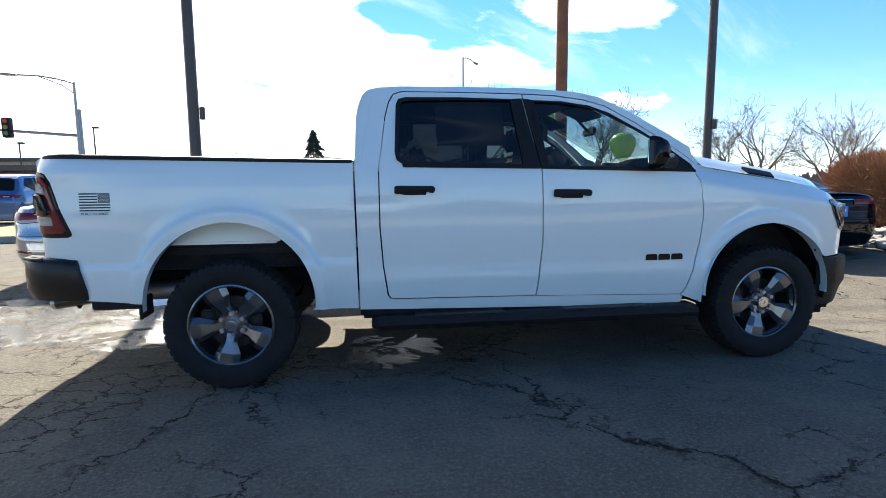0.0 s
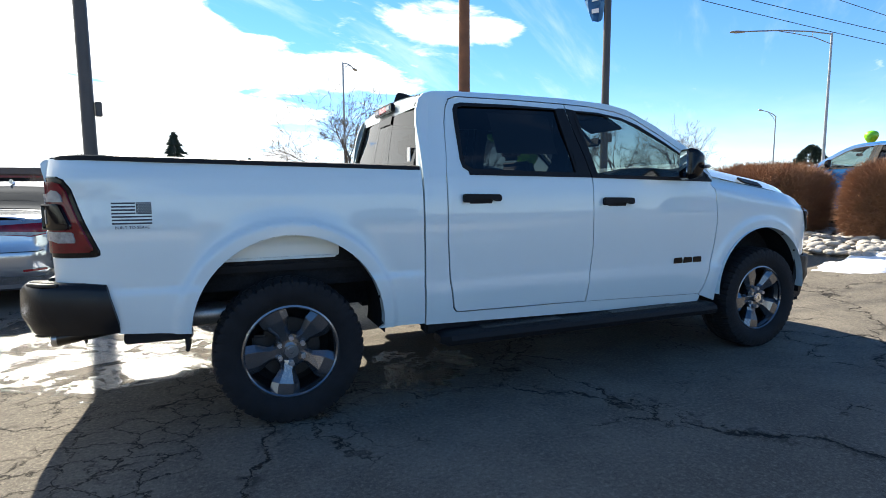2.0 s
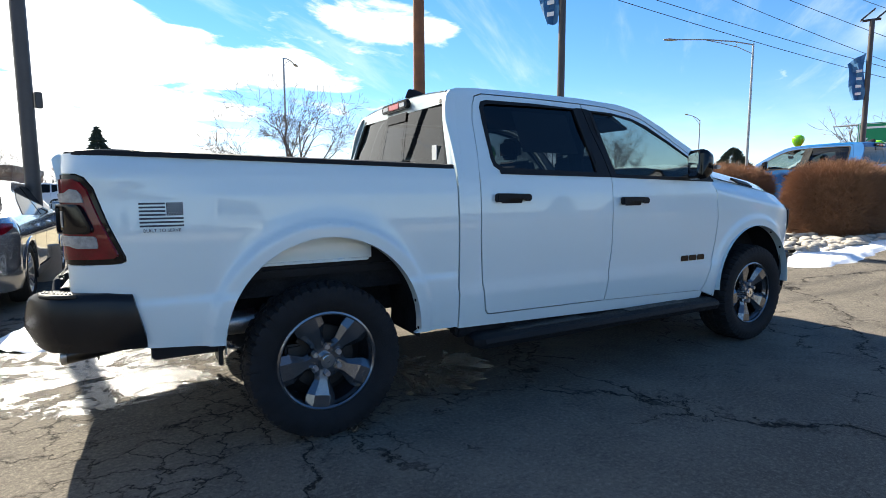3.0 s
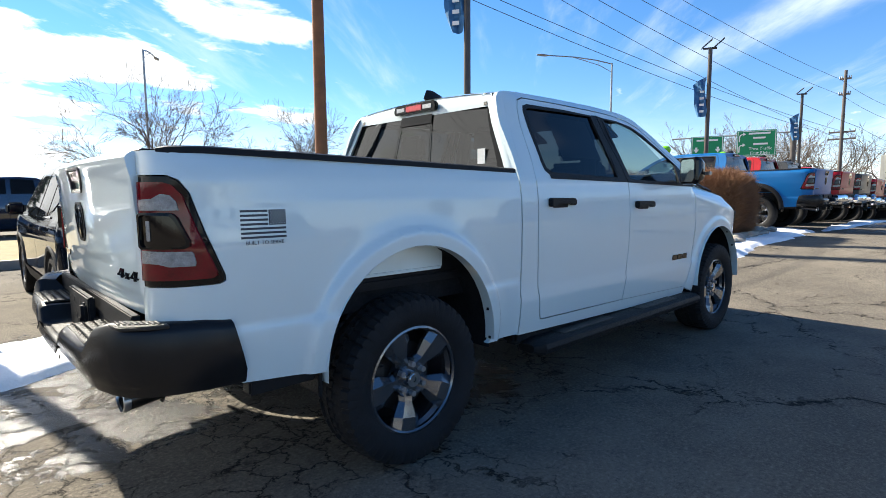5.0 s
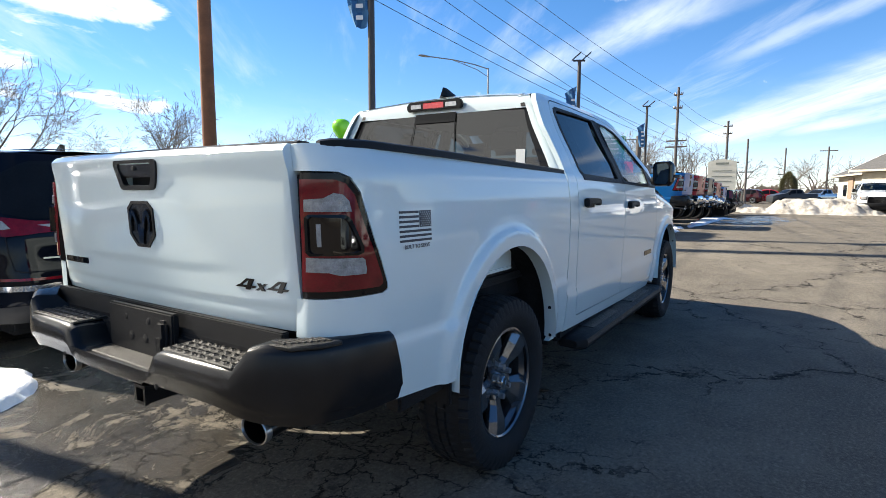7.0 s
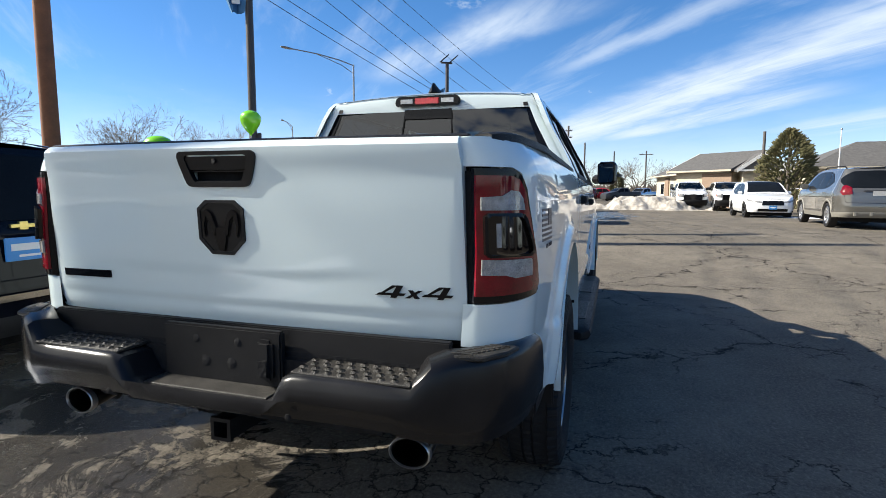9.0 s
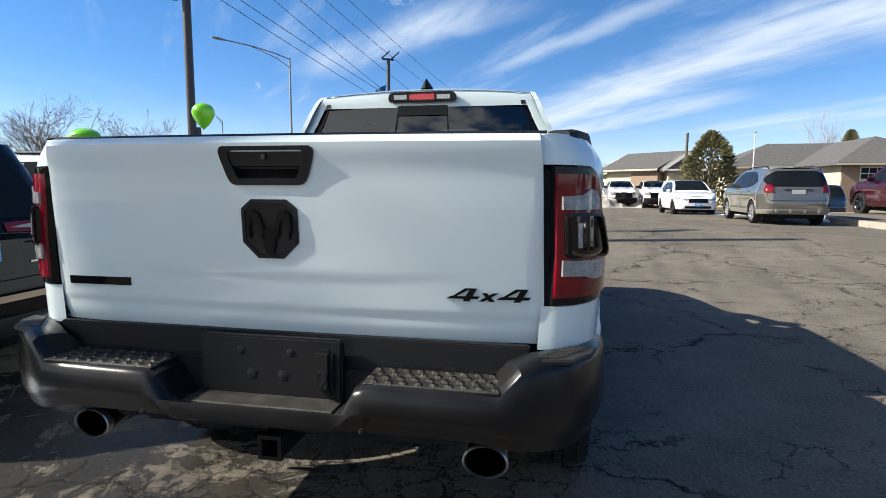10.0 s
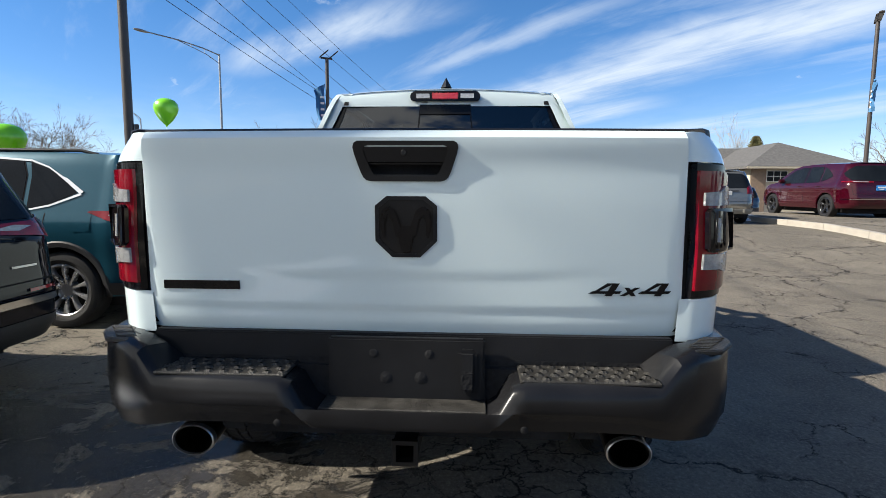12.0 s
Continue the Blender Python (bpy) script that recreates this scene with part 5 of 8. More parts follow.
def car(kind, shape, paint_m, L, W, H, at, rz, label, r=0.36, wb=None, over=None, style="alloy", plate="", tail=None, clad=False, group="", front=False, low=0.0):
    root = thing(kind, label, "car" if shape != "pickup" else "pickup truck", group, at, rz)
    tops, belts = SHAPES[shape]
    z0, hw = low or 0.24 * H / 1.7, W / 2
    bx, bz = [q[0] * L for q in belts], [q[1] * H for q in belts]
    tx, tz = [q[0] * L for q in tops], [q[1] * H for q in tops]
    over = over or L * 0.19
    wb = wb or L * 0.585
    roof_w = 0.735 * hw if shape != "pickup" else 0.80 * hw

    def half(x):
        w = hw * (1 - 0.14 * max(0, 1 - x / 0.42) ** 2.2 - 0.22 * max(0, 1 - (L - x) / 0.75) ** 2)
        return w

    def belt(x):
        return min(float(np.interp(x, bx, bz)), float(np.interp(x, tx, tz)))

    def top(x):
        return float(np.interp(x, tx, tz))

    def at_side(x, z, out=0.0):
        """A point of the flank."""
        zb, zt, w = belt(x), top(x), half(x)
        if z <= zb:
            k = (z - z0) / max(0.01, zb - z0)
            y = w * float(np.interp(k, (0, 0.10, 0.35, 0.62, 0.72, 1.0), (0.90, 0.965, 0.985, 1.0, 0.985, 0.955)))
        else:
            k = min(1, (z - zb) / max(0.02, zt - zb))
            wr = min(w * 0.94, roof_w + (w * 0.955 - roof_w) * max(0.0, 1 - (zt - zb) / (0.30 * H)))
            y = w * 0.955 + (wr - w * 0.955) * k ** 1.15
        return Vector((x, y + out, z))

    xs = sorted({*np.linspace(0, L, 34), *tx, *[L * q for q in (0.005, 0.02, 0.045)]})
    rings = []
    for x in xs:
        zb, zt = belt(x), top(x)
        d = max(0.0, zt - zb)
        zs = [z0 + (zb - z0) * q for q in (0, 0.10, 0.35, 0.62, 0.72, 1.0)] + [zb + d * q for q in (0.3, 0.6, 0.82)]
        rgt = [at_side(x, z) for z in zs]
        wr = rgt[-1].y
        rgt += [Vector((x, wr * 0.93, zb + d * 0.955)), Vector((x, wr * 0.72, zt)), Vector((x, 0, zt + 0.012))]
        ring = [Vector((p.x, -p.y, p.z)) for p in rgt] + [p for p in reversed(rgt[:-1])]
        rings.append(ring)
    body = part("body", loft(rings), paint_m, root, smooth=40)

    def patch(name, x0, x1, f0, f1, m, s, out, par, absz=False, n=7, label_="", rise=0.0, both=0):
        """A piece lying on the flank between two slanted ends: x0, x1 = (low, high)."""
        rows = []
        for i in range(5):
            f = i / 4
            row = []
            for j in range(n):
                x = (x0[0] + (x0[1] - x0[0]) * f) * (1 - j / (n - 1)) + (x1[0] + (x1[1] - x1[0]) * f) * j / (n - 1)
                if absz:
                    z = f0 + (f1 - f0) * f
                else:
                    up = rise * (1 - j / (n - 1)) ** 1.3
                    z = belt(x) + (top(x) - belt(x)) * (f0 + up + (f1 - f0 + up * (both - 1)) * f)
                p = at_side(x, z, out)
                row.append(Vector((p.x, s * p.y, p.z)))
            rows.append(row)
        return part(name, loft(rows, False, False), m, par, label_)

    def crown(name, x0, x1, w, m, par, label_=""):
        rows = []
        for i in range(7):
            x = x0 + (x1 - x0) * i / 6
            wr = at_side(x, belt(x) + (top(x) - belt(x)) * 0.86).y
            nx, nz = top(x + 0.02) - top(x - 0.02), 0.04
            d = math.hypot(nx, nz)
            rows.append([Vector((x - nx / d * 0.008, y * w * wr, top(x) + 0.008 * nz / d + 0.012 * (1 - min(1, abs(y) / 0.72)) - (0.0 if abs(y) < 0.75 else 0.045 * (top(x) - belt(x)) * (abs(y) - 0.72) / 0.21))) for y in (-0.93, -0.72, -0.36, 0, 0.36, 0.72, 0.93)])
        return part(name, loft(rows, False, False), m, par, label_)

    if shape == "suv":
        spans = (((0.115 * L, 0.155 * L), (0.235 * L, 0.235 * L)), ((0.25 * L, 0.25 * L), (0.425 * L, 0.425 * L)), ((0.435 * L, 0.44 * L), (0.695 * L, 0.60 * L)))
        glass_ = (("rear_window", 0.035 * L, 0.092 * L), ("windscreen", 0.595 * L, 0.73 * L))
    elif shape == "sedan":
        spans = (((0.21 * L, 0.30 * L), (0.415 * L, 0.415 * L)), ((0.425 * L, 0.43 * L), (0.695 * L, 0.585 * L)))
        glass_ = (("rear_window", 0.16 * L, 0.31 * L), ("windscreen", 0.575 * L, 0.73 * L))
    else:
        spans = (((0.375 * L, 0.385 * L), (0.485 * L, 0.485 * L)), ((0.505 * L, 0.505 * L), (0.695 * L, 0.605 * L)))
        glass_ = (("rear_window", 0.325 * L, 0.342 * L), ("windscreen", 0.61 * L, 0.72 * L))
    for s in (-1, 1):
        for k, (a, b) in enumerate(spans):
            patch("side_window", a, b, 0.08, 0.84, M_WINDOW, s, 0.012, root, rise=0.38 if k == 0 and shape == "suv" else 0.0)
        if clad:
            patch("chrome_window_trim", (spans[0][0][0] - 0.10, spans[0][0][0] - 0.04), (spans[0][1][0], spans[0][1][0]), 0.03, 0.062, M_CHROME, s, 0.016, root, n=10, rise=0.40, both=1)
            patch("chrome_window_trim", (spans[1][0][0], spans[1][0][0]), (spans[-1][1][0], spans[-1][1][0]), 0.03, 0.075, M_CHROME, s, 0.014, root, n=14)
        for xw in (over, over + wb):
            pts = [at_side(max(0.02, xw + 1.13 * r * math.cos(t)), max(z0 * 0.9, r + 1.13 * r * math.sin(t)), 0.006) for t in np.linspace(-0.45, math.pi + 0.45, 24)]
            bm = bmesh.new()
            bm.faces.new([bm.verts.new((p.x, s * (max(g.y for g in pts) + 0.004), p.z)) for p in pts])
            part("wheel_arch", bm, M_VOID, root)
            rim_pts = [[Vector((p.x + k * (p.x - xw), s * (p.y + o), p.z + k * (p.z - r))) for k, o in ((0.0, 0.0), (0.0, 0.012), (0.09, 0.010), (0.11, -0.006))] for p in pts[1:-1]]
            part("arch_trim", loft(rim_pts, False, False), M_CLAD if clad or shape == "pickup" else paint_m, root)
            w = new("wheel")
            w.parent = root
            w.matrix_basis = pose(xw, s * (hw - 0.035), r, 0, 0, 0 if s < 0 else 180) @ Matrix.Diagonal((r / 0.36, 0.72 * r / 0.36, r / 0.36, 1))
            for nm, me in zip(("tyre", "rim", "barrel"), small_wheel(style)):
                part(nm, me, None, w)
        patch("sill", (over + r, over + r), (over + wb - r, over + wb - r), z0 - 0.01, z0 + 0.13, M_CLAD if clad else paint_m, s, 0.008, root, True)
        dz = belt(0.5 * L) - 0.10
        for xd in ((0.27, 0.45) if shape != "pickup" else (0.375, 0.52)):
            patch("door_handle", (xd * L, xd * L), (xd * L + 0.2, xd * L + 0.2), dz, dz + 0.03, M_CHROME if clad else paint_m, s, 0.022, root, True)
        for xd in ((0.245, 0.43, 0.665) if shape != "pickup" else (0.362, 0.495, 0.665)):
            patch("door_seam", (xd * L, xd * L), (xd * L + 0.008, xd * L + 0.008), z0 + 0.12, belt(xd * L), M_VOID, s, 0.003, root, True, 2)
        mirror = box((0.655 * L, s * (hw + 0.10) - 0.10, 0.62 * H), (0.655 * L + 0.09, s * (hw + 0.10) + 0.10, 0.62 * H + 0.15), 0.035, 3)
        part("door_mirror", mirror, paint_m if shape != "pickup" else M_GLOSS, root)
        # tail lamp: wraps from the flank on to the back
        z1, z2, reach, inner = tail or (0.545 * H, 0.60 * H, 0.22, 0.45)
        rows = []
        for z in np.linspace(z1, z2, 4):
            row = []
            for q in np.linspace(0, 1, 8):
                if q < 0.5:
                    p = at_side(reach * (1 - 2 * q) * (0.7 + 0.3 * (z - z1) / max(0.01, z2 - z1)) + 0.004, z, 0.008)
                    row.append(Vector((p.x, s * p.y, p.z)))
                else:
                    e = at_side(0.0, z, 0.0)
                    y = e.y + (e.y * inner - e.y) * (2 * q - 1)
                    back = float(np.interp(z, tz[:4], tx[:4])) if z > tz[0] else 0.0
                    row.append(Vector((back - 0.012, s * y, z)))
            rows.append(row)
        lp = part("tail_lamp", loft(rows, False, False), M_RED, root, "red tail lamp")
        lamp_in = box((-0.02, s * hw * 0.62 - 0.10, (z1 + z2) / 2 - 0.02), (0.0, s * hw * 0.62 + 0.10, (z1 + z2) / 2 + 0.02), 0.008)
        if shape == "suv":
            part("clear_lens", lamp_in, M_CLEAR, lp)
        if front:
            fz = 0.50 * H
            part("headlamp", box((L - 0.30, s * hw * 0.66 - 0.20, fz - 0.05), (L - 0.13, s * hw * 0.66 + 0.16, fz + 0.05), 0.03), M_CLEAR, root, "clear headlamp")
    for nm, a, b in glass_:
        crown(nm, a, b, 0.93, M_WINDOW, root)
    part("lower_bumper", box((-0.03, -hw * 0.84, z0 - 0.02), (0.12, hw * 0.84, z0 + 0.22), 0.05, 3), M_CLAD if clad or shape == "pickup" else paint_m, root)
    if clad:
        part("rear_bumper", box((-0.085, -hw * 0.90, 0.47), (0.30, hw * 0.90, 0.80), 0.09, 4), paint_m, root)
        part("bumper_cladding", box((-0.07, -hw * 0.88, 0.27), (0.28, hw * 0.88, 0.46), 0.06, 3), M_CLAD, root)
    part("underbody", box((0.3, -hw * 0.80, 0.18), (L - 0.3, hw * 0.80, z0 + 0.06), 0.03), M_VOID, root)
    if front:
        part("grille", box((L - 0.16, -hw * 0.62, 0.42 * H - 0.13), (L + 0.014, hw * 0.62, 0.42 * H + 0.09), 0.03), M_GLOSS, root, "black grille")
        part("front_intake", box((L - 0.08, -hw * 0.7, z0 + 0.04), (L + 0.015, hw * 0.7, z0 + 0.17), 0.03), M_CLAD, root)
    if plate:
        x = -0.035
        z = 0.50 * H if shape != "pickup" else 0.38 * H
        xx = L + 0.03 if plate == "front" else x
        z = 0.27 * H if plate == "front" else z
        pl = part("licence_plate", box((xx - 0.006, -0.155, z - 0.078), (xx + 0.006, 0.155, z + 0.078), 0.004), M_PLATE, root, "blue dealer plate with white bars")
        o = 0.008 if plate == "front" else -0.008
        for (y, w, dz, h) in ((0, 0.115, 0.012, 0.030), (0, 0.07, -0.045, 0.014)):
            part("plate_bar", box((xx + o - 0.002, y - w, z + dz - h / 2), (xx + o + 0.002, y + w, z + dz + h / 2)), M_BARS, pl)
        if plate == "back":
            part("plate_recess", box((-0.022, -0.24, z - 0.11), (-0.012, 0.24, z + 0.12), 0.004), M_CLAD, root)
    return root

AUTOS = {
    # rear corner (depth, width), front corner, back slope by height, nose by height, tuck of the flank by height, roof rail along the length
    "suv": dict(L=4.62, W=1.86, rc=(0.50, 0.34), fc=(0.85, 0.40), wheels=(0.92, 3.62),
                rear=((0.25, 0.12), (0.40, 0.015), (0.62, 0.0), (0.78, 0.03), (0.96, 0.045), (1.06, 0.075), (1.45, 0.30), (1.62, 0.40)),
                nose=((0.25, 0.12), (0.42, 0.0), (0.62, 0.0), (0.80, 0.05), (0.92, 0.16), (1.05, 0.40)),
                tuck=((0.25, 0.07), (0.42, 0.015), (0.66, 0.012), (0.84, 0.0), (0.97, 0.012), (1.05, 0.045), (1.52, 0.215), (1.60, 0.26), (1.66, 0.32)),
                rail=((-0.17, 1.585), (0.50, 1.590), (1.2, 1.622), (2.0, 1.628), (2.45, 1.605), (2.72, 1.545), (3.0, 1.405), (3.30, 1.205), (3.45, 1.085), (3.9, 1.020), (4.3, 0.950), (4.60, 0.880), (4.77, 0.850)),
                windows=(((1.99, 1.065), (1.99, 1.540), (2.38, 1.530), (2.66, 1.468), (2.95, 1.315), (3.20, 1.140), (3.24, 1.066)),
                         ((1.29, 1.085), (1.30, 1.40), (1.36, 1.532), (1.92, 1.540), (1.92, 1.065)),
                         ((0.80, 1.245), (0.92, 1.345), (1.10, 1.455), (1.28, 1.518), (1.245, 1.38), (1.235, 1.100), (1.02, 1.145))),
                back=((-0.77, 1.085), (-0.10, 1.090), (0.10, 1.13), (0.30, 1.245), (0.36, 1.32), (0.20, 1.42), (0.0, 1.50), (-0.10, 1.525), (-0.77, 1.54)),
                seams=((1.055, 0.62), (1.955, 0.36), (3.14, 0.45)), screen=(2.52, 3.40)),
    "sedan": dict(L=4.88, W=1.85, rc=(0.55, 0.36), fc=(0.90, 0.42), wheels=(1.03, 3.82),
                  rear=((0.25, 0.12), (0.40, 0.02), (0.60, 0.0), (0.72, 0.035), (0.90, 0.05), (1.0, 0.10), (1.4, 0.5)),
                  nose=((0.25, 0.12), (0.42, 0.0), (0.55, 0.0), (0.70, 0.06), (0.85, 0.20), (1.0, 0.45)),
                  tuck=((0.20, 0.07), (0.36, 0.015), (0.60, 0.012), (0.78, 0.0), (0.90, 0.025), (0.98, 0.060), (1.34, 0.26), (1.40, 0.31), (1.45, 0.36)),
                  rail=((-0.18, 0.985), (0.30, 1.005), (0.72, 1.030), (0.95, 1.075), (1.28, 1.215), (1.62, 1.330), (2.0, 1.395), (2.45, 1.405), (2.80, 1.360), (3.15, 1.215), (3.50, 1.010), (3.70, 0.975), (4.30, 0.890), (4.75, 0.780), (5.04, 0.740)),
                  windows=(((2.20, 0.975), (2.20, 1.335), (2.45, 1.338), (2.75, 1.300), (3.05, 1.175), (3.30, 1.025), (3.34, 0.965)),
                           ((1.12, 1.015), (1.38, 1.175), (1.72, 1.290), (2.14, 1.335), (2.14, 0.975))),
                  back=(), seams=((1.30, 0.62), (2.17, 0.34), (3.20, 0.42)), screen=(2.72, 3.46)),
}


def auto(kind, shape, paint_m, at, rz, label, size=(1, 1, 1), r=0.355, style="alloy", lamp=(), clad=None, trim=None, plate="", front=False, group="", roof_m=None):
    """A closed car: one skin whose u runs along the flank and round both ends; windows, lamps and trim lie on it. Returns the car and its lay()."""
    k = AUTOS[shape]
    root = thing(kind, label, "car", group, at, rz)
    L, hw = k["L"], k["W"] / 2
    (ra, rw), (fa, fw) = k["rc"], k["fc"]
    ru, fu = ra - 0.8 * (ra + rw), L - fa + 0.8 * (fa + fw)
    u0, u1 = ru - (hw - rw), fu + (hw - fw)
    tab = {q: ([p[0] for p in k[q]], [p[1] for p in k[q]]) for q in ("rear", "nose", "tuck", "rail")}

    def at_z(q, z):
        return float(np.interp(z, *tab[q]))

    def skin_(u, z, s=-1, out=0.0):
        if u < ra:
            th = min(1.0, (ra - u) / (ra - ru)) * math.pi / 2
            x, y = ra - ra * math.sin(th), hw - rw * (1 - math.cos(th)) - max(0.0, ru - u)
            x += at_z("rear", z) * math.sin(th) + (0.05 * (y / hw) ** 2 - 0.03 if u < ru else 0.05 * ((hw - rw) / hw) ** 2 * math.sin(th) - 0.03 * math.sin(th))
            nx, ny = -math.sin(th), math.cos(th)
        elif u > L - fa:
            th = min(1.0, (u - L + fa) / (fu - L + fa)) * math.pi / 2
            x, y = L - fa + fa * math.sin(th), hw - fw * (1 - math.cos(th)) - max(0.0, u - fu)
            x -= at_z("nose", z) * math.sin(th) + (0.12 * (y / hw) ** 2 if u > fu else 0.12 * ((hw - fw) / hw) ** 2 * math.sin(th))
            nx, ny = math.sin(th), math.cos(th)
        else:
            x, y, nx, ny = u, hw - 0.02 * (2 * (u - L / 2) / L) ** 2, 0.0, 1.0
        y *= (hw - at_z("tuck", z)) / hw
        return Vector(((x + nx * out) * size[0], s * (y + ny * out) * size[1], z * size[2]))

    ar = r / size[2] * 1.14
    zc = r / size[2]
    low = 0.30 if shape == "suv" else 0.22

    def arch(cx):
        a = math.asin(max(-0.9, (low - zc) / ar))
        return [(cx + ar * math.cos(t), zc + ar * math.sin(t)) for t in np.linspace(math.pi - a, a, 22)]

    rail = [p for p in k["rail"]]
    outline = [(u0, low + 0.02)] + [(ru, low + 0.02)] + [p for cx in k["wheels"] for p in arch(cx)] + [(fu, low), (u1, low), (u1, rail[-1][1])] + rail[::-1] + [(u0, rail[0][1])]
    body = bmesh.new()
    for s in (-1, 1):
        merge(body, panel([outline], lambda u, z: skin_(u, z, s), 0.055, 0.055, 0.02))
    us = sorted({*np.linspace(ru, fu, 60), *[p[0] for p in rail]})

    def top_row(u, lift=0.0, w=1.0):
        e = skin_(u, at_z("rail", u))
        crown = 0.035 if shape == "suv" or 1.5 < u < 2.9 else 0.045
        return [Vector((e.x, -e.y * t * w, e.z + crown * size[2] * (1 - abs(t * w) ** 2.6) + lift)) for t in np.linspace(-1, 1, 15)]

    loft([top_row(u) for u in us], False, False, body)
    bmesh.ops.remove_doubles(body, verts=body.verts, dist=0.002)
    bmesh.ops.recalc_face_normals(body, faces=body.faces)
    part("body", body, paint_m, root, smooth=28)

    def lay(name, poly, m, out=0.006, par=root, label_="", join=False, rim=0.0, step=0.05):
        """A flat outline laid on the skin, once a side, or joined where it crosses the middle."""
        made = []
        for s in (-1, 1):
            b = panel([poly], lambda u, z: skin_(u, z, s, out), step, step, rim, (0.4 if poly[0][0] < 1 else -0.2, -0.5 * s, 0) if rim else None)
            if join:
                made.append(b)
            else:
                part(name, b, m, par, label_)
        if join:
            part(name, merge(made[0], made[1]), m, par, label_)

    def over(name, ua, ub, m, w=0.9, label_="", lift=0.006):
        part(name, loft([top_row(u, lift, w) for u in np.linspace(ua, ub, 10)], False, False), m, root, label_)

    for poly in k["windows"]:
        cx, cz = sum(p[0] for p in poly) / len(poly), sum(p[1] for p in poly) / len(poly)
        lay("window_border", [(cx + (u - cx) * 1.035, cz + (z - cz) * 1.06) for u, z in poly], M_GLOSS, 0.003)
        lay("side_window", poly, M_WINDOW, 0.006)
    for u, zb in k["seams"]:
        zt = 1.06 if shape == "suv" else 0.965
        lay("door_seam", [(u, zb), (u + 0.008, zb), (u + 0.008, zt), (u, zt)], M_VOID, 0.002)
    w_ = k["windows"]
    if trim == "chrome":
        top = [p for p in w_[2][:4]] + [(1.6, 1.542)] + [p for p in w_[0][1:6]]
        lay("chrome_window_trim", [(u - 0.006, z + 0.010) for u, z in top] + [(u, z + 0.028) for u, z in reversed(top)], M_CHROME, 0.009)
        tip = [(0.755, 1.228), (0.92, 1.350), (1.02, 1.418), (0.90, 1.372), (0.725, 1.250)]
        lay("chrome_window_trim", tip, M_CHROME, 0.010)
        lay("chrome_window_trim", [(0.74, 1.222), (1.02, 1.118), (1.26, 1.072), (3.24, 1.040), (3.24, 1.054), (1.26, 1.086), (1.02, 1.136), (0.76, 1.238)], M_CHROME, 0.009)
    if k["back"]:
        lay("rear_window", k["back"], M_WINDOW, 0.006, label_="dark tailgate glass", join=True)
        over("rear_spoiler", ru - 0.0, ru + 0.42, paint_m, 0.93, lift=0.018)
        lay("hatch_seam", [(u0, 0.700), (-0.05, 0.705), (0.02, 0.72), (0.02, 0.712), (-0.05, 0.695), (u0, 0.690)], M_VOID, 0.003, join=True)
        lay("hatch_seam", [(0.012, 0.72), (0.020, 0.72), (0.085, 1.09), (0.077, 1.09)], M_VOID, 0.003)
    else:
        over("rear_window", 0.80, 1.60, M_WINDOW, 0.86)
        lay("boot_seam", [(u0, 0.64), (-0.02, 0.645), (0.03, 0.66), (0.03, 0.650), (-0.02, 0.635), (u0, 0.63)], M_VOID, 0.003, join=True)
    over("windscreen", k["screen"][0], k["screen"][1], M_WINDOW, 0.90)
    if roof_m:
        over("roof_skin", 0.3, k["screen"][0] - 0.05, roof_m, 0.97, "black roof")
    cm = clad or paint_m
    lay("bumper_skirt", [(u0, low + 0.01), (ru, low + 0.01), (k["wheels"][0] - ar - 0.02, low + 0.02), (k["wheels"][0] - ar - 0.01, 0.43), (ru, 0.46), (u0, 0.46)], cm, 0.008, join=True)
    lay("sill", [(k["wheels"][0] + ar + 0.01, low - 0.01), (k["wheels"][1] - ar - 0.01, low - 0.01), (k["wheels"][1] - ar - 0.02, low + 0.13), (k["wheels"][0] + ar + 0.02, low + 0.13)], cm, 0.010)
    for s in (-1, 1):
        for cx in k["wheels"]:
            pts = arch(cx)
            rows = [[skin_(cx + (u - cx) * f, zc + (z - zc) * f, s, o) for f, o in ((0.985, -0.03), (0.99, 0.010), (1.09, 0.012), (1.13, -0.002))] for u, z in pts]
            part("arch_trim", loft(rows, False, False), cm, root)
            part("wheel_liner", loft([[Vector((p.x, s * y * size[1], p.z)) for p in (skin_(u, z) for u, z in pts)] for y in (hw - 0.02, hw - 0.32)], False, False), M_VOID, root)
            w = new("wheel")
            w.parent = root
            w.matrix_basis = pose(cx * size[0], s * (hw - 0.125) * size[1], r, 0, 0, 0 if s < 0 else 180) @ Matrix.Diagonal((r / 0.36, r / 0.36, r / 0.36, 1))
            for nm, me in zip(("tyre", "rim", "barrel"), small_wheel(style)):
                part(nm, me, None, w)
        for u in ((1.18, 2.08) if shape == "suv" else (1.40, 2.30)):
            z = 0.955 if shape == "suv" else 0.86
            c = [skin_(u + d, z + e, s, o) for d, e, o in ((0, -0.014, 0.0), (0, 0.016, 0.0), (0.02, 0.016, 0.034), (0.02, -0.012, 0.034), (0.19, -0.012, 0.034), (0.19, 0.016, 0.034), (0.21, 0.016, 0.0), (0.21, -0.014, 0.0))]
            b = bmesh.new()
            v = [b.verts.new(p) for p in c]
            for f in ((0, 1, 2, 3), (3, 2, 5, 4), (4, 5, 6, 7), (1, 6, 5, 2), (0, 3, 4, 7)):
                b.faces.new([v[i] for i in f])
            part("door_handle", tidy(b, 0.004, 1), M_CHROME if trim else paint_m, root)
        mx = 3.02 if shape == "suv" else 3.10
        mz = 1.06 if shape == "suv" else 0.98
        e = skin_(mx, mz, s, 0.10)
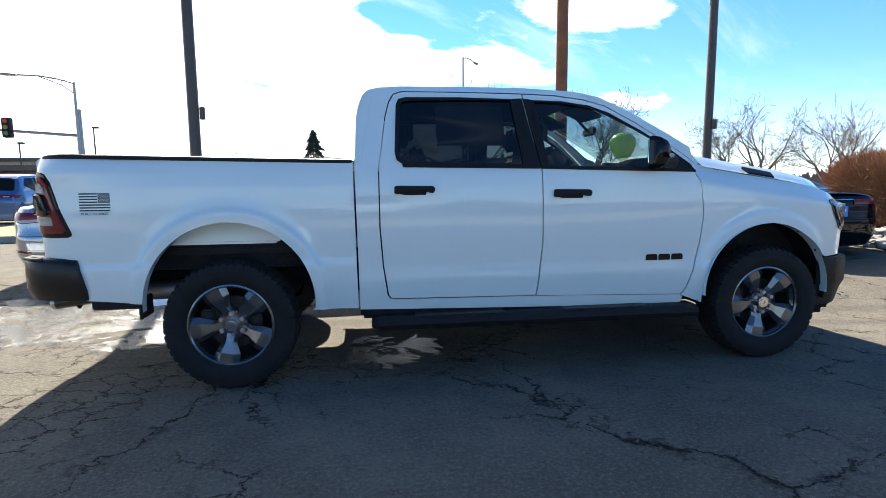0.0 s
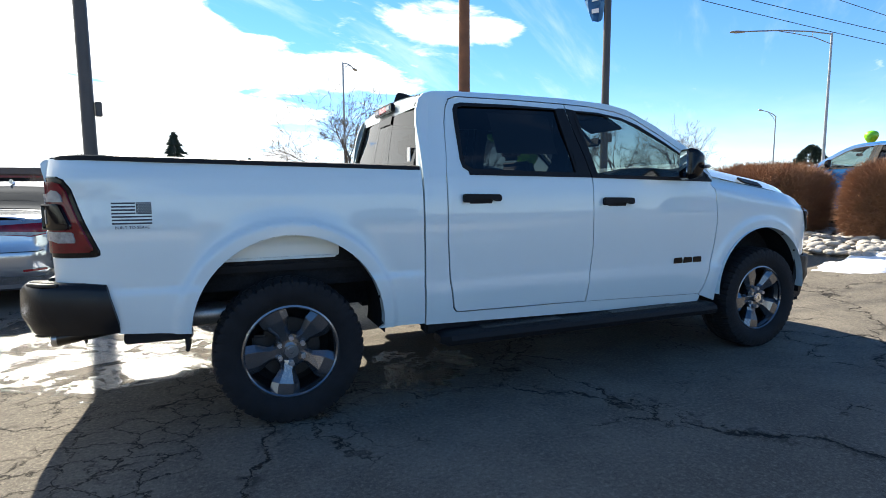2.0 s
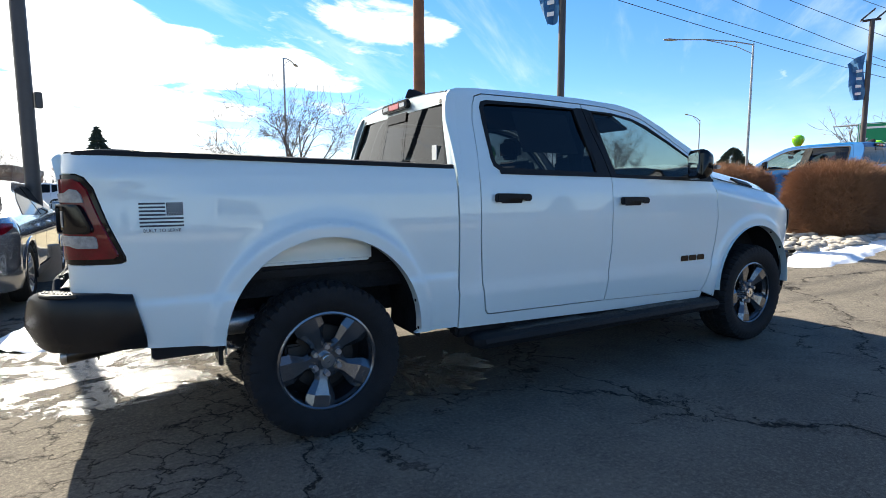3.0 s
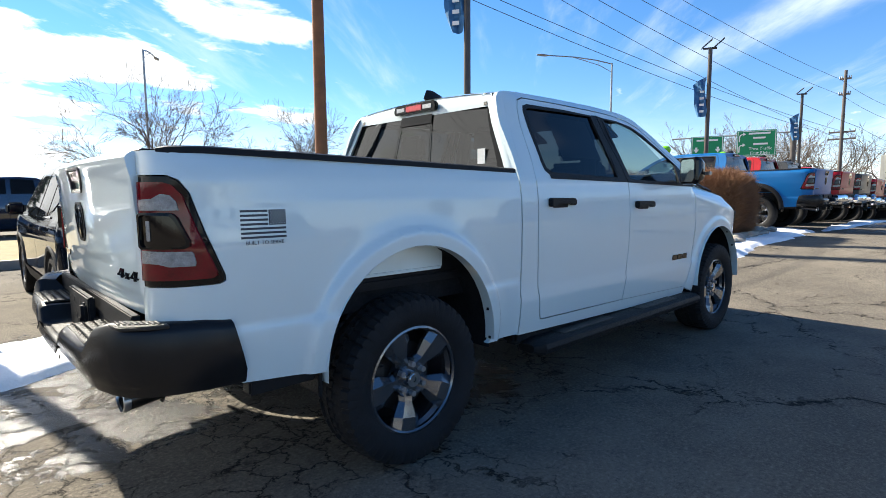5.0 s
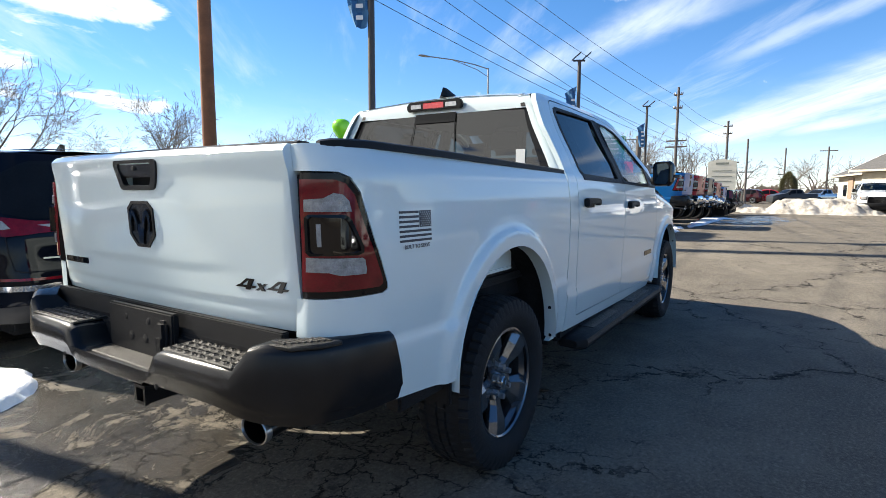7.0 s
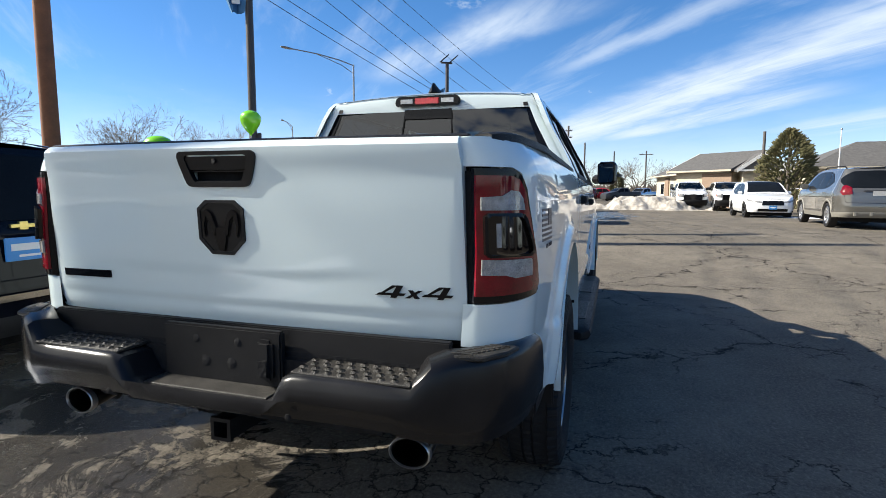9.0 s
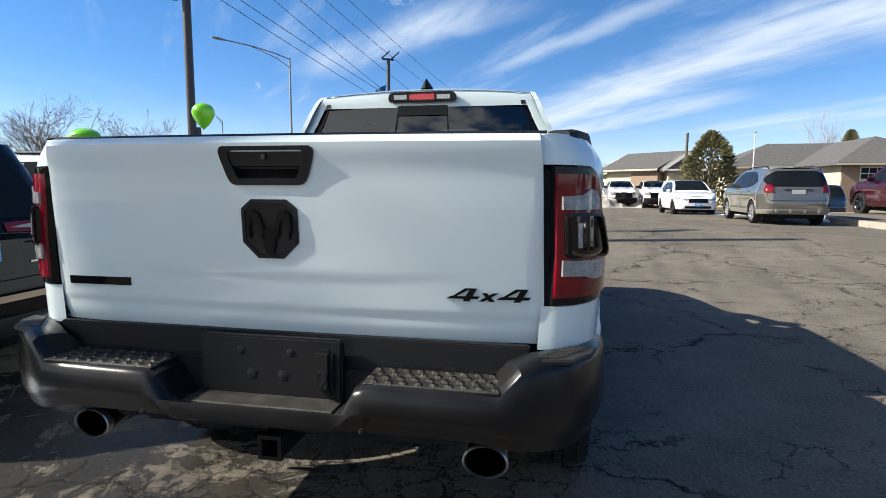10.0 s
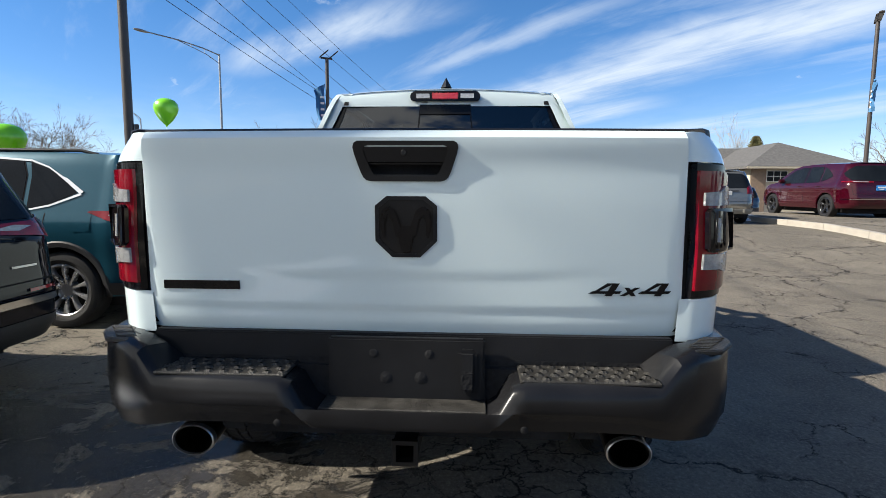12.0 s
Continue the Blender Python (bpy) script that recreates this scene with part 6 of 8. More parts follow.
        part("door_mirror", box((e.x - 0.06, e.y - 0.10, e.z), (e.x + 0.08, e.y + 0.10, e.z + 0.15), 0.035, 3), paint_m, root)
    for poly, m, out, lab in lamp:
        lay("tail_lamp" if m is M_RED else "lamp_lens", poly, m, out, label_=lab, rim=0.008, step=0.03)
    part("underbody", box((0.35, -hw * 0.74, 0.17), (L * size[0] - 0.4, hw * 0.74, 0.50), 0.03), M_VOID, root)
    part("cabin_dark", box((0.6, -hw * 0.62, 0.5), (L * size[0] - 1.0, hw * 0.62, 0.92), 0.03), M_VOID, root)
    if front:
        gz_ = 0.66 if shape == "suv" else 0.56
        lay("headlamp", [(3.98, 0.80), (4.05, 0.86), (4.60, 0.80), (fu + 0.12, 0.76), (fu + 0.12, 0.70), (4.60, 0.71)], M_CLEAR, 0.008, label_="clear headlamp")
        lay("grille", [(fu + 0.10, gz_ - 0.06), (u1, gz_ - 0.06), (u1, gz_ + 0.13), (fu + 0.14, gz_ + 0.12)], M_GLOSS, 0.010, label_="black grille", join=True)
        lay("front_intake", [(fu - 0.1, 0.34), (u1, 0.34), (u1, 0.45), (fu - 0.05, 0.45)], M_BLACK, 0.010, join=True)
    if plate:
        u, z = (u1, 0.50) if plate == "front" else (u0, 0.895 if shape == "suv" else 0.76)
        c = skin_(u, z, -1, 0.016)
        o = 0.008 if plate == "front" else -0.008
        pl = part("licence_plate", box((c.x - 0.006, -0.155, c.z - 0.078), (c.x + 0.006, 0.155, c.z + 0.078), 0.004), M_PLATE, root, "blue dealer plate with white bars")
        for w, dz, h in ((0.118, 0.014, 0.046), (0.07, -0.045, 0.016)):
            part("plate_bar", box((c.x + o - 0.002, -w, c.z + dz - h / 2), (c.x + o + 0.002, w, c.z + dz + h / 2)), M_BARS, pl)
    return root, lay


P_BLACK = mat("black_paint", (0.004, 0.005, 0.009), 0.05, 0.0, 0.05, 2, coat=0.1, spec=0.14)
P_TEAL = mat("teal_metallic_paint", (0.012, 0.060, 0.090), 0.22, 0.35, 0.05, 2, coat=0.25, spec=0.3)
P_SILVER = paint("silver_metallic_paint", (0.34, 0.36, 0.39), 0.7)
P_BLUE = mat("bright_blue_paint", (0.001, 0.105, 0.31), 0.4, 0, 0.05, 2, spec=0.25, coat=0.12)
P_RED = mat("red_paint", (0.36, 0.008, 0.016), 0.4, 0, 0.05, 2, spec=0.25, coat=0.12)
P_DEEP = mat("deep_red_metallic_paint", (0.036, 0.0012, 0.006), 0.12, 0.2, 0.05, 2, coat=0.6, spec=0.3)
P_TAUPE = paint("taupe_metallic_paint", (0.155, 0.150, 0.135), 0.5)
P_NAVY = paint("dark_blue_paint", (0.012, 0.022, 0.045), 0.3)
P_GREY = mat("dark_grey_paint", (0.045, 0.048, 0.052), 0.4, 0.2, 0.05, 2, spec=0.25, coat=0.12)

# the row of parked cars beside the truck, noses to the street
ROW = "cars parked in a row"
sed, lay = auto("sedan", "sedan", P_SILVER, (-2.88, 3.15, 0), 90, "silver sedan parked beside the white pickup", r=0.335, plate="back", group=ROW,
                lamp=(([(-0.42, 0.83), (-0.10, 0.80), (0.20, 0.845), (0.36, 0.905), (0.40, 0.945), (0.22, 0.955), (-0.10, 0.945), (-0.42, 0.93)], M_RED, 0.012, "red tail lamp"),
                      ([(-0.40, 0.835), (-0.10, 0.812), (0.12, 0.842), (-0.10, 0.850), (-0.40, 0.865)], M_CLEAR, 0.017, "clear lower lens")))
lay("reflector", [(-0.20, 0.42), (0.06, 0.43), (0.06, 0.455), (-0.20, 0.445)], M_RED, 0.014)
lay("chrome_strip", [(-0.74, 0.895), (-0.42, 0.895), (-0.42, 0.925), (-0.74, 0.925)], M_CHROME, 0.012, label_="chrome boot strip", join=True)
part("antenna_fin", prism([(0, 0), (0.15, 0), (0.03, 0.06), (0, 0.06)], -0.018, 0.018, lambda u, v, w: Vector((1.70 + u, w, 1.395 + v)), 0.008), P_SILVER, sed)
eq, lay = auto("sport_utility_car", "suv", P_BLACK, (0.05, 2.60, 0), 90, "glossy black SUV with chrome bumper strip", r=0.355, plate="back", group=ROW, clad=M_CLAD,
               lamp=(([(-0.52, 1.005), (-0.52, 1.062), (-0.15, 1.075), (0.14, 1.108), (0.30, 1.085), (0.34, 1.045), (0.24, 0.985), (0.05, 0.962), (-0.20, 0.985)], M_RED, 0.014, "red tail lamp with clear insert"),
                     ([(-0.50, 1.030), (-0.30, 1.055), (-0.16, 1.045), (-0.28, 1.018)], M_CLEAR, 0.020, "clear lens"),
                     ([(0.03, 1.020), (0.10, 1.078), (0.22, 1.066), (0.26, 1.035), (0.14, 1.008)], M_CLEAR, 0.020, "clear lens")))
lay("chrome_strip", [(-0.77, 0.560), (-0.17, 0.560), (0.20, 0.566), (0.48, 0.580), (0.48, 0.596), (0.20, 0.604), (-0.17, 0.604), (-0.77, 0.604)], M_CHROME, 0.022, label_="chrome bumper strip", join=True)
lay("reflector", [(-0.30, 0.635), (0.20, 0.64), (0.20, 0.66), (-0.30, 0.655)], M_RED, 0.012)
lay("name_bar", [(-0.40, 0.790), (-0.20, 0.790), (-0.20, 0.803), (-0.40, 0.803)], M_STEEL, 0.008)
lay("chrome_window_trim", [(1.02, 1.068), (3.24, 1.045), (3.24, 1.060), (1.02, 1.085)], M_CHROME, 0.010)
part("antenna_fin", prism([(0, 0), (0.16, 0), (0.03, 0.07), (0, 0.07)], -0.02, 0.02, lambda u, v, w: Vector((0.95 + u, w, 1.645 + v)), 0.008), M_GLOSS, eq)
part("badge", prism([(-0.085, 1.035), (-0.03, 1.035), (-0.03, 1.02), (0.03, 1.02), (0.03, 1.035), (0.085, 1.035), (0.085, 1.062), (0.03, 1.062), (0.03, 1.078), (-0.03, 1.078), (-0.03, 1.062), (-0.085, 1.062)], -0.012, 0.012, lambda u, v, w: Vector((0.035 + w, u, v)), 0.003, 1), mat("gold_badge", (0.55, 0.42, 0.14), 0.3, 0.8), eq, "plain gold badge")
esc, lay = auto("sport_utility_car", "suv", P_TEAL, (2.86, 2.62, 0), 90, "teal metallic SUV with chrome window trim", r=0.355, group=ROW, clad=M_CLAD, trim="chrome",
                lamp=(([(-0.50, 0.985), (-0.50, 1.055), (-0.10, 1.062), (0.30, 1.080), (0.62, 1.082), (0.66, 1.070), (0.48, 1.005), (0.36, 0.970), (0.0, 0.965)], M_RED, 0.012, "red slim tail lamp"),
                      ([(-0.48, 1.010), (-0.05, 1.018), (0.45, 1.040), (0.45, 1.048), (-0.05, 1.030), (-0.48, 1.022)], M_CLEAR, 0.017, "clear lens strip")))
lay("reflector", [(0.02, 0.60), (0.10, 0.62), (0.20, 0.78), (0.16, 0.79), (0.06, 0.68)], M_RED, 0.014, label_="red bumper reflector")
lay("fuel_flap", [(0.62, 0.90), (0.78, 0.89), (0.80, 0.905), (0.80, 1.03), (0.78, 1.05), (0.64, 1.055), (0.62, 1.04)], P_TEAL, 0.004)
for s in (-1, 1):
    part("roof_rail", tube([(0.7, s * 0.63, 1.595), (0.85, s * 0.64, 1.632), (2.2, s * 0.64, 1.648), (2.4, s * 0.63, 1.612)], 0.016), M_BLACK, esc)
part("antenna_fin", prism([(0, 0), (0.16, 0), (0.03, 0.06), (0, 0.06)], -0.02, 0.02, lambda u, v, w: Vector((0.75 + u, w, 1.635 + v)), 0.008), P_TEAL, esc)
_, lay = auto("sedan", "sedan", P_BLACK, (7.52, 2.40, gz(7.3, 3)), 90, "glossy black sedan parked near the hedge", (0.97, 0.96, 0.95), r=0.325, plate="back", group=ROW,
                lamp=(([(-0.45, 0.86), (-0.10, 0.86), (0.28, 0.90), (0.34, 0.94), (0.10, 0.955), (-0.45, 0.94)], M_RED, 0.012, "red tail lamp"),))
lay("chrome_strip", [(-0.74, 0.93), (-0.45, 0.93), (-0.45, 0.945), (-0.74, 0.945)], M_CHROME, 0.012, join=True)

# the row of pickups further along: the same model in other paints
def twin(at, rz, coat, label, bumper=None, group=""):
    """Another truck of the same build, without the decals, in its own paint."""
    ob = copy_thing(TRUCK, pose(*at, 0, 0, rz))
    far_tyre = bpy.data.meshes.get("far_tyre") or mesh_of("far_tyre", tyre_shape(0.408, 0.275, 0.262, 2), M_TYRE)
    for o in reversed(ob.children_recursive):
        plain = o.name.split(".")[0]
        up = o.parent.name.split(".")[0] if o.parent else ""
        if {plain, up} & {"flag_decal", "door_mark", "drive_mark", "window_sticker", "small_sticker"}:
            bpy.data.objects.remove(o)
            continue
        if plain == "tyre":
            o.data = far_tyre
        for slot in o.material_slots:
            swap = {M_WHITE: coat, M_SATIN: bumper or M_SATIN}.get(slot.material)
            if swap and swap is not slot.material:
                slot.link = "OBJECT"
                slot.material = swap
    return tagged(ob, label, group=group)


FLARE = mesh_of("arch_flare", loft([[Vector((ARCHES[0][0] + (ARCHES[0][2] + d) * math.cos(t), -(1.012 + o), ARCHES[0][1] + (ARCHES[0][2] + d) * math.sin(t))) for d, o in ((-0.012, -0.05), (-0.010, 0.028), (0.035, 0.030), (0.085, 0.004))] for t in np.linspace(-0.06, math.pi + 0.03, 26)], False, False), M_BLACK)
for k, (pm, word) in enumerate(((P_BLUE, "bright blue"), (P_RED, "red"), (P_GREY, "dark grey"), (P_RED, "red"), (P_BLUE, "bright blue"), (P_BLACK, "black"), (P_DEEP, "deep red"), (P_GREY, "dark grey"))):
    x = 13.7 + 2.75 * k
    if k < 5:
        tw = twin((x, 1.45 + 0.04 * k, gz(x, 1)), 90, pm, word + " crew-cab pickup backed by melting snow", M_CHROME if k in (1, 2, 3) else None, "pickups parked in a row")
        if k in (0, 4):
            for s in (-1, 1):
                part("arch_flare", FLARE, None, tw, "black arch flare").matrix_basis = Matrix.Diagonal((1, -s, 1, 1))
        continue
    tr = car("pickup_truck", "pickup", pm, 5.85, 2.02, 1.99, (x, 0.15 + 0.04 * k, gz(x, 1)), 90, word + " crew-cab pickup backed by melting snow", r=0.42, wb=3.6, over=1.25, style="dark", tail=(1.02, 1.36, 0.16, 0.80), group="pickups parked in a row", low=0.50)
    part("rear_bumper", box((-0.13, -0.98, 0.60), (0.16, 0.98, 0.80), 0.06, 3), M_BLACK, tr, "dark rear bumper")
    part("gate_handle", box((-0.02, -0.12, 1.26), (0.0, 0.12, 1.34), 0.01), M_BLACK, tr)

# across the aisle
wag, lay = auto("estate_car", "suv", P_TAUPE, (13.15, -7.35, gz(14, -7.4)), -3, "taupe grey estate car standing in the aisle", (0.945, 0.955, 0.95), r=0.325, clad=mat("taupe_cladding", (0.20, 0.19, 0.165), 0.55, 0, 0.1, 6),
                lamp=(([(-0.16, 0.92), (-0.10, 1.10), (0.06, 1.16), (0.16, 1.14), (0.18, 0.98), (0.10, 0.90)], M_RED, 0.014, "red tail lamp"),))
part("licence_plate", box((0.0, -0.16, 0.83), (0.012, 0.16, 0.95), 0.004), mat("dull_plate", (0.4, 0.4, 0.4), 0.5), wag, "pale plate with unreadable bars")
lay("hatch_garnish", [(-0.77, 0.99), (-0.38, 0.99), (-0.40, 1.02), (-0.77, 1.02)], M_CLAD, 0.02, join=True)
for y in (-0.5, -0.17, 0.17, 0.5):
    part("bumper_rib", box((-0.035, y - 0.03, 0.34), (0.02, y + 0.03, 0.44), 0.008), bpy.data.materials["taupe_cladding"], wag)
for s in (-1, 1):
    part("roof_rail", tube([(0.6, s * 0.56, 1.52), (0.75, s * 0.57, 1.59), (2.2, s * 0.57, 1.60), (2.4, s * 0.56, 1.54)], 0.016), M_BLACK, wag)
red, lay = auto("sport_utility_car", "suv", P_DEEP, (14.45, -12.50, gz(15.5, -11) + 0.10), 0, "deep red SUV with dark roof on the kerbed island", (1.15, 1.06, 1.08), r=0.385, style="dark", plate="back", roof_m=P_BLACK,
                lamp=(([(-0.55, 1.045), (-0.55, 1.085), (0.10, 1.095), (0.36, 1.085), (0.36, 1.055), (0.10, 1.050)], M_RED, 0.014, "red slim tail lamp"), ([(-0.40, 1.055), (-0.40, 1.075), (0.05, 1.082), (0.05, 1.062)], M_CLEAR, 0.019, "clear lens strip")))
lay("chrome_strip", [(-0.77, 0.56), (0.35, 0.57), (0.35, 0.585), (-0.77, 0.575)], M_CHROME, 0.012, join=True)
auto("sport_utility_car", "suv", paint("white_suv_paint", (0.78, 0.79, 0.80)), (30.2, -8.05, 0.02), 180, "white SUV with black grille facing the aisle", (1.07, 1.06, 1.08), r=0.385, style="dark", plate="front", front=True)
for i, (x, y) in enumerate(((43.2, -6.25), (42.2, -8.45))):
    twin((x - 1.3, y, 0), 180, paint("white_pickup_paint", (0.76, 0.77, 0.78)) if i == 0 else bpy.data.materials["white_pickup_paint"], "white crew-cab pickup parked by the building", None, "white pickups by the building")
auto("hatchback", "suv", P_NAVY, (22.6, -12.4, 0.0), 0, "dark blue car behind the estate car", (0.95, 0.97, 0.94), r=0.335)
car("sedan", "sedan", P_NAVY, 4.7, 1.84, 1.46, (31.5, -12.2, 0), 180, "dark blue sedan parked by the building", r=0.34, front=True)
for i, (x, y, pm, word, sh) in enumerate(((72, 0.9, P_DEEP, "deep red", "suv"), (78, -1.4, P_RED, "red", "sedan"), (72, -4.0, P_GREY, "dark grey", "pickup"), (80, -6.4, P_SILVER, "silver", "pickup"))):
    car({"suv": "sport_utility_car", "sedan": "sedan", "pickup": "pickup_truck"}[sh], sh, pm, 4.9, 1.9, 1.7, (x, y, 0), 80 + 20 * i, word + " vehicle parked beyond the snow bank", group="vehicles beyond the snow bank")
car("pickup_truck", "pickup", P_NAVY, 5.8, 2.0, 1.9, (2.8, 19.3, 0), 180, "dark pickup on the street beyond the verge", r=0.40)
car("minivan", "suv", paint("white_van_paint", (0.75, 0.75, 0.76)), 5.0, 1.95, 1.75, (-4.5, 38, 0), 180, "white minivan by the low brick shop")
car("sport_utility_car", "suv", paint("mid_blue_paint", (0.03, 0.10, 0.25), 0.3), 4.7, 1.9, 1.7, (-11.0, 14.5, 0), 90, "blue SUV at the far side of the lot")

# cars on the raised island behind the camera's way, mirrored in the doors
for k, (pm, word, sh) in enumerate(((M_WHITE, "white", "suv"), (P_SILVER, "silver", "sedan"), (M_WHITE, "white", "pickup"), (P_GREY, "dark grey", "suv"))):
    x = -5.5 + 3.3 * k
    car({"suv": "sport_utility_car", "sedan": "sedan", "pickup": "pickup_truck"}[sh], sh, pm, 4.9, 1.9, 1.65 if sh != "pickup" else 1.95, (x, -16.2, 0.15), 90, word + " vehicle parked on the raised island", front=True, group="vehicles on the island")

# ---- ground cover ----
M_SNOW = mat("old_snow", (0.80, 0.81, 0.83), 0.7, 0, 0.06, 3, 0.6, 30)
M_DIRTY = mat("dirty_snow", (0.55, 0.52, 0.47), 0.85, 0, 0.2, 2.2, 1.0, 18, alt=(0.17, 0.14, 0.105))
M_KERB = mat("pale_concrete", (0.33, 0.30, 0.255), 0.85, 0, 0.15, 4, 0.3, 90)
M_GRASS = mat("dry_grass", (0.30, 0.23, 0.11), 0.95, 0, 0.3, 2, 1.0, 60, alt=(0.17, 0.14, 0.06))
M_STONE = mat("river_stone", (0.34, 0.31, 0.27), 0.8, 0, 0.3, 9, 0.3, 60)


def heap(name, label, cx, cy, rx, ry, h, material, n=46, seed=0.0, turn=0.0, flat=0.0, lift=0.0, grain=1.0):
    """A snow bank: an uneven mound that thins out to nothing."""
    bm = bmesh.new()
    rows = []
    c, s = math.cos(turn), math.sin(turn)
    for j in range(n + 1):
        row = []
        for i in range(n + 1):
            u, v = -1 + 2 * i / n, -1 + 2 * j / n
            d = math.hypot(u, v)
            x, y = cx + c * u * rx - s * v * ry, cy + s * u * rx + c * v * ry
            q = 0.35 * noise.noise((x * 0.9 + seed, y * 0.9, 1.3)) + grain * (0.20 * noise.noise((x * 2.2, y * 2.2 + seed, 4.1)) + 0.10 * noise.noise((x * 5.5, y * 5.5, 9.7)) + 0.05 * noise.noise((x * 12, y * 12, 2.7)))
            k = smooth01((1.0 + 0.9 * q - d) / (0.75 - flat))
            z = gz(x, y) + lift - 0.03 + (h + 0.03) * k * (1 + (0.62 if flat == 0 else 0.4) * q)
            row.append(bm.verts.new((x, y, z)))
        rows.append(row)
    for a, b in zip(rows, rows[1:]):
        for i in range(n):
            bm.faces.new((a[i], a[i + 1], b[i + 1], b[i]))
    ob = part(name, bm, material, smooth=80)
    return tagged(ob, label, "snow", kind="stuff")


heap("snow_bank", "tall bank of dirty ploughed snow", 38.5, -3.9, 2.4, 5.0, 0.85, M_DIRTY, 110, 3.0, grain=0.55)
heap("snow_bank", "low bank of dirty ploughed snow", 41.0, 1.8, 2.4, 2.6, 0.55, M_DIRTY, 60, 8.0, grain=0.5)
heap("snow_strip", "thin white snow along the planted island", 10.5, 0.80, 3.6, 0.66, 0.07, M_SNOW, 110, 1.0, 0.0, 0.35)
heap("snow_strip", "thin white snow behind the parked pickups", 20.0, 0.25, 7.5, 0.30, 0.06, M_SNOW, 60, 2.0, 0.0, 0.45)
heap("snow_patch", "melting snow patch on wet asphalt", -1.25, 2.35, 0.85, 0.62, 0.06, M_SNOW, 60, 5.0, 0.9, 0.5)
heap("snow_patch", "melting snow patch beside the row", -4.2, 1.6, 1.3, 0.5, 0.04, M_SNOW, 40, 6.0, 0.2, 0.5)
heap("snow_patch", "snow remains at the aisle edge", 26.5, -9.5, 1.6, 1.0, 0.07, M_SNOW, 30, 7.0, 0.3, 0.4)
heap("snow_patch", "snow remains under the estate car", 15.2, -9.3, 1.2, 0.35, 0.06, M_SNOW, 30, 9.0, 0.0, 0.4)


def slab(name, pts, z0, z1, material, label, cat):
    bm = bmesh.new()
    lo, hi = [bm.verts.new((x, y, gz(x, y) + z0)) for x, y in pts], [bm.verts.new((x, y, gz(x, y) + z1)) for x, y in pts]
    bm.faces.new(hi)
    for i in range(len(pts)):
        j = (i + 1) % len(pts)
        bm.faces.new((lo[i], lo[j], hi[j], hi[i]))
    bmesh.ops.recalc_face_normals(bm, faces=bm.faces)
    return tagged(part(name, bm, material), label, cat, kind="structure")


def kerb(path, label):
    """Kerb stones along a path, each its own piece."""
    root = thing("kerb", label, "kerb")
    root["kind"] = "structure"
    a = [Vector((x, y, 0)) for x, y in path]
    k = 0
    for p, q in zip(a, a[1:]):
        n = max(1, round((q - p).length / 1.5))
        t = (q - p).normalized()
        g = Vector((-t.y, t.x, 0)) * 0.09
        for i in range(n):
            u, v = p.lerp(q, i / n) + t * 0.006, p.lerp(q, (i + 1) / n) - t * 0.006
            row = []
            for c in (u, v):
                z = gz(c.x, c.y)
                row.append([c - g + Vector((0, 0, z - 0.05)), c - g * 0.85 + Vector((0, 0, z + 0.14)), c - g * 0.6 + Vector((0, 0, z + 0.16)), c + g + Vector((0, 0, z + 0.16)), c + g + Vector((0, 0, z - 0.05))])
            part("kerb_stone", loft(row), M_KERB, root)


kerb([(-8, -9.2), (8.0, -8.9), (14.4, -9.0), (15.2, -9.15), (16.0, -9.5), (20.0, -10.9), (20.6, -11.6), (20.8, -20)], "pale concrete kerb round the raised island")
bm = bmesh.new()
gx_, gy_ = np.linspace(-8, 20.6, 30), np.linspace(0, 1, 10)
vv = [[bm.verts.new((x, -20 + f * (20 + float(np.interp(x, (-8, 8, 14.4, 16, 20, 20.6), (-9.12, -8.85, -8.95, -9.45, -10.85, -11.6)))), gz(x, -20 + f * 10.9) + 0.15)) for x in gx_] for f in gy_]
for a, b in zip(vv, vv[1:]):
    for i in range(len(gx_) - 1):
        bm.faces.new((a[i], a[i + 1], b[i + 1], b[i]))
tagged(part("island_pavement", bm, bpy.data.materials["cracked_asphalt"]), "raised asphalt island behind the kerb", "pavement", kind="structure")
slab("verge", [(-60, 9.3), (4.5, 9.3), (4.5, 15.5), (-60, 15.5)], -0.05, 0.10, M_GRASS, "dry tan grass verge", "grass")
kerb([(4.6, 9.2), (-22, 9.2)], "pale concrete kerb along the dry verge")
slab("verge", [(-60, 29), (120, 29), (120, 34), (-60, 34)], -0.05, 0.08, M_GRASS, "dry tan grass verge across the street", "grass")
slab("planting_bed", [(8.9, 1.0), (11.9, 0.9), (11.9, 8.6), (8.9, 8.8)], -0.05, 0.05, M_GRASS, "earth bed under the hedge", "soil")


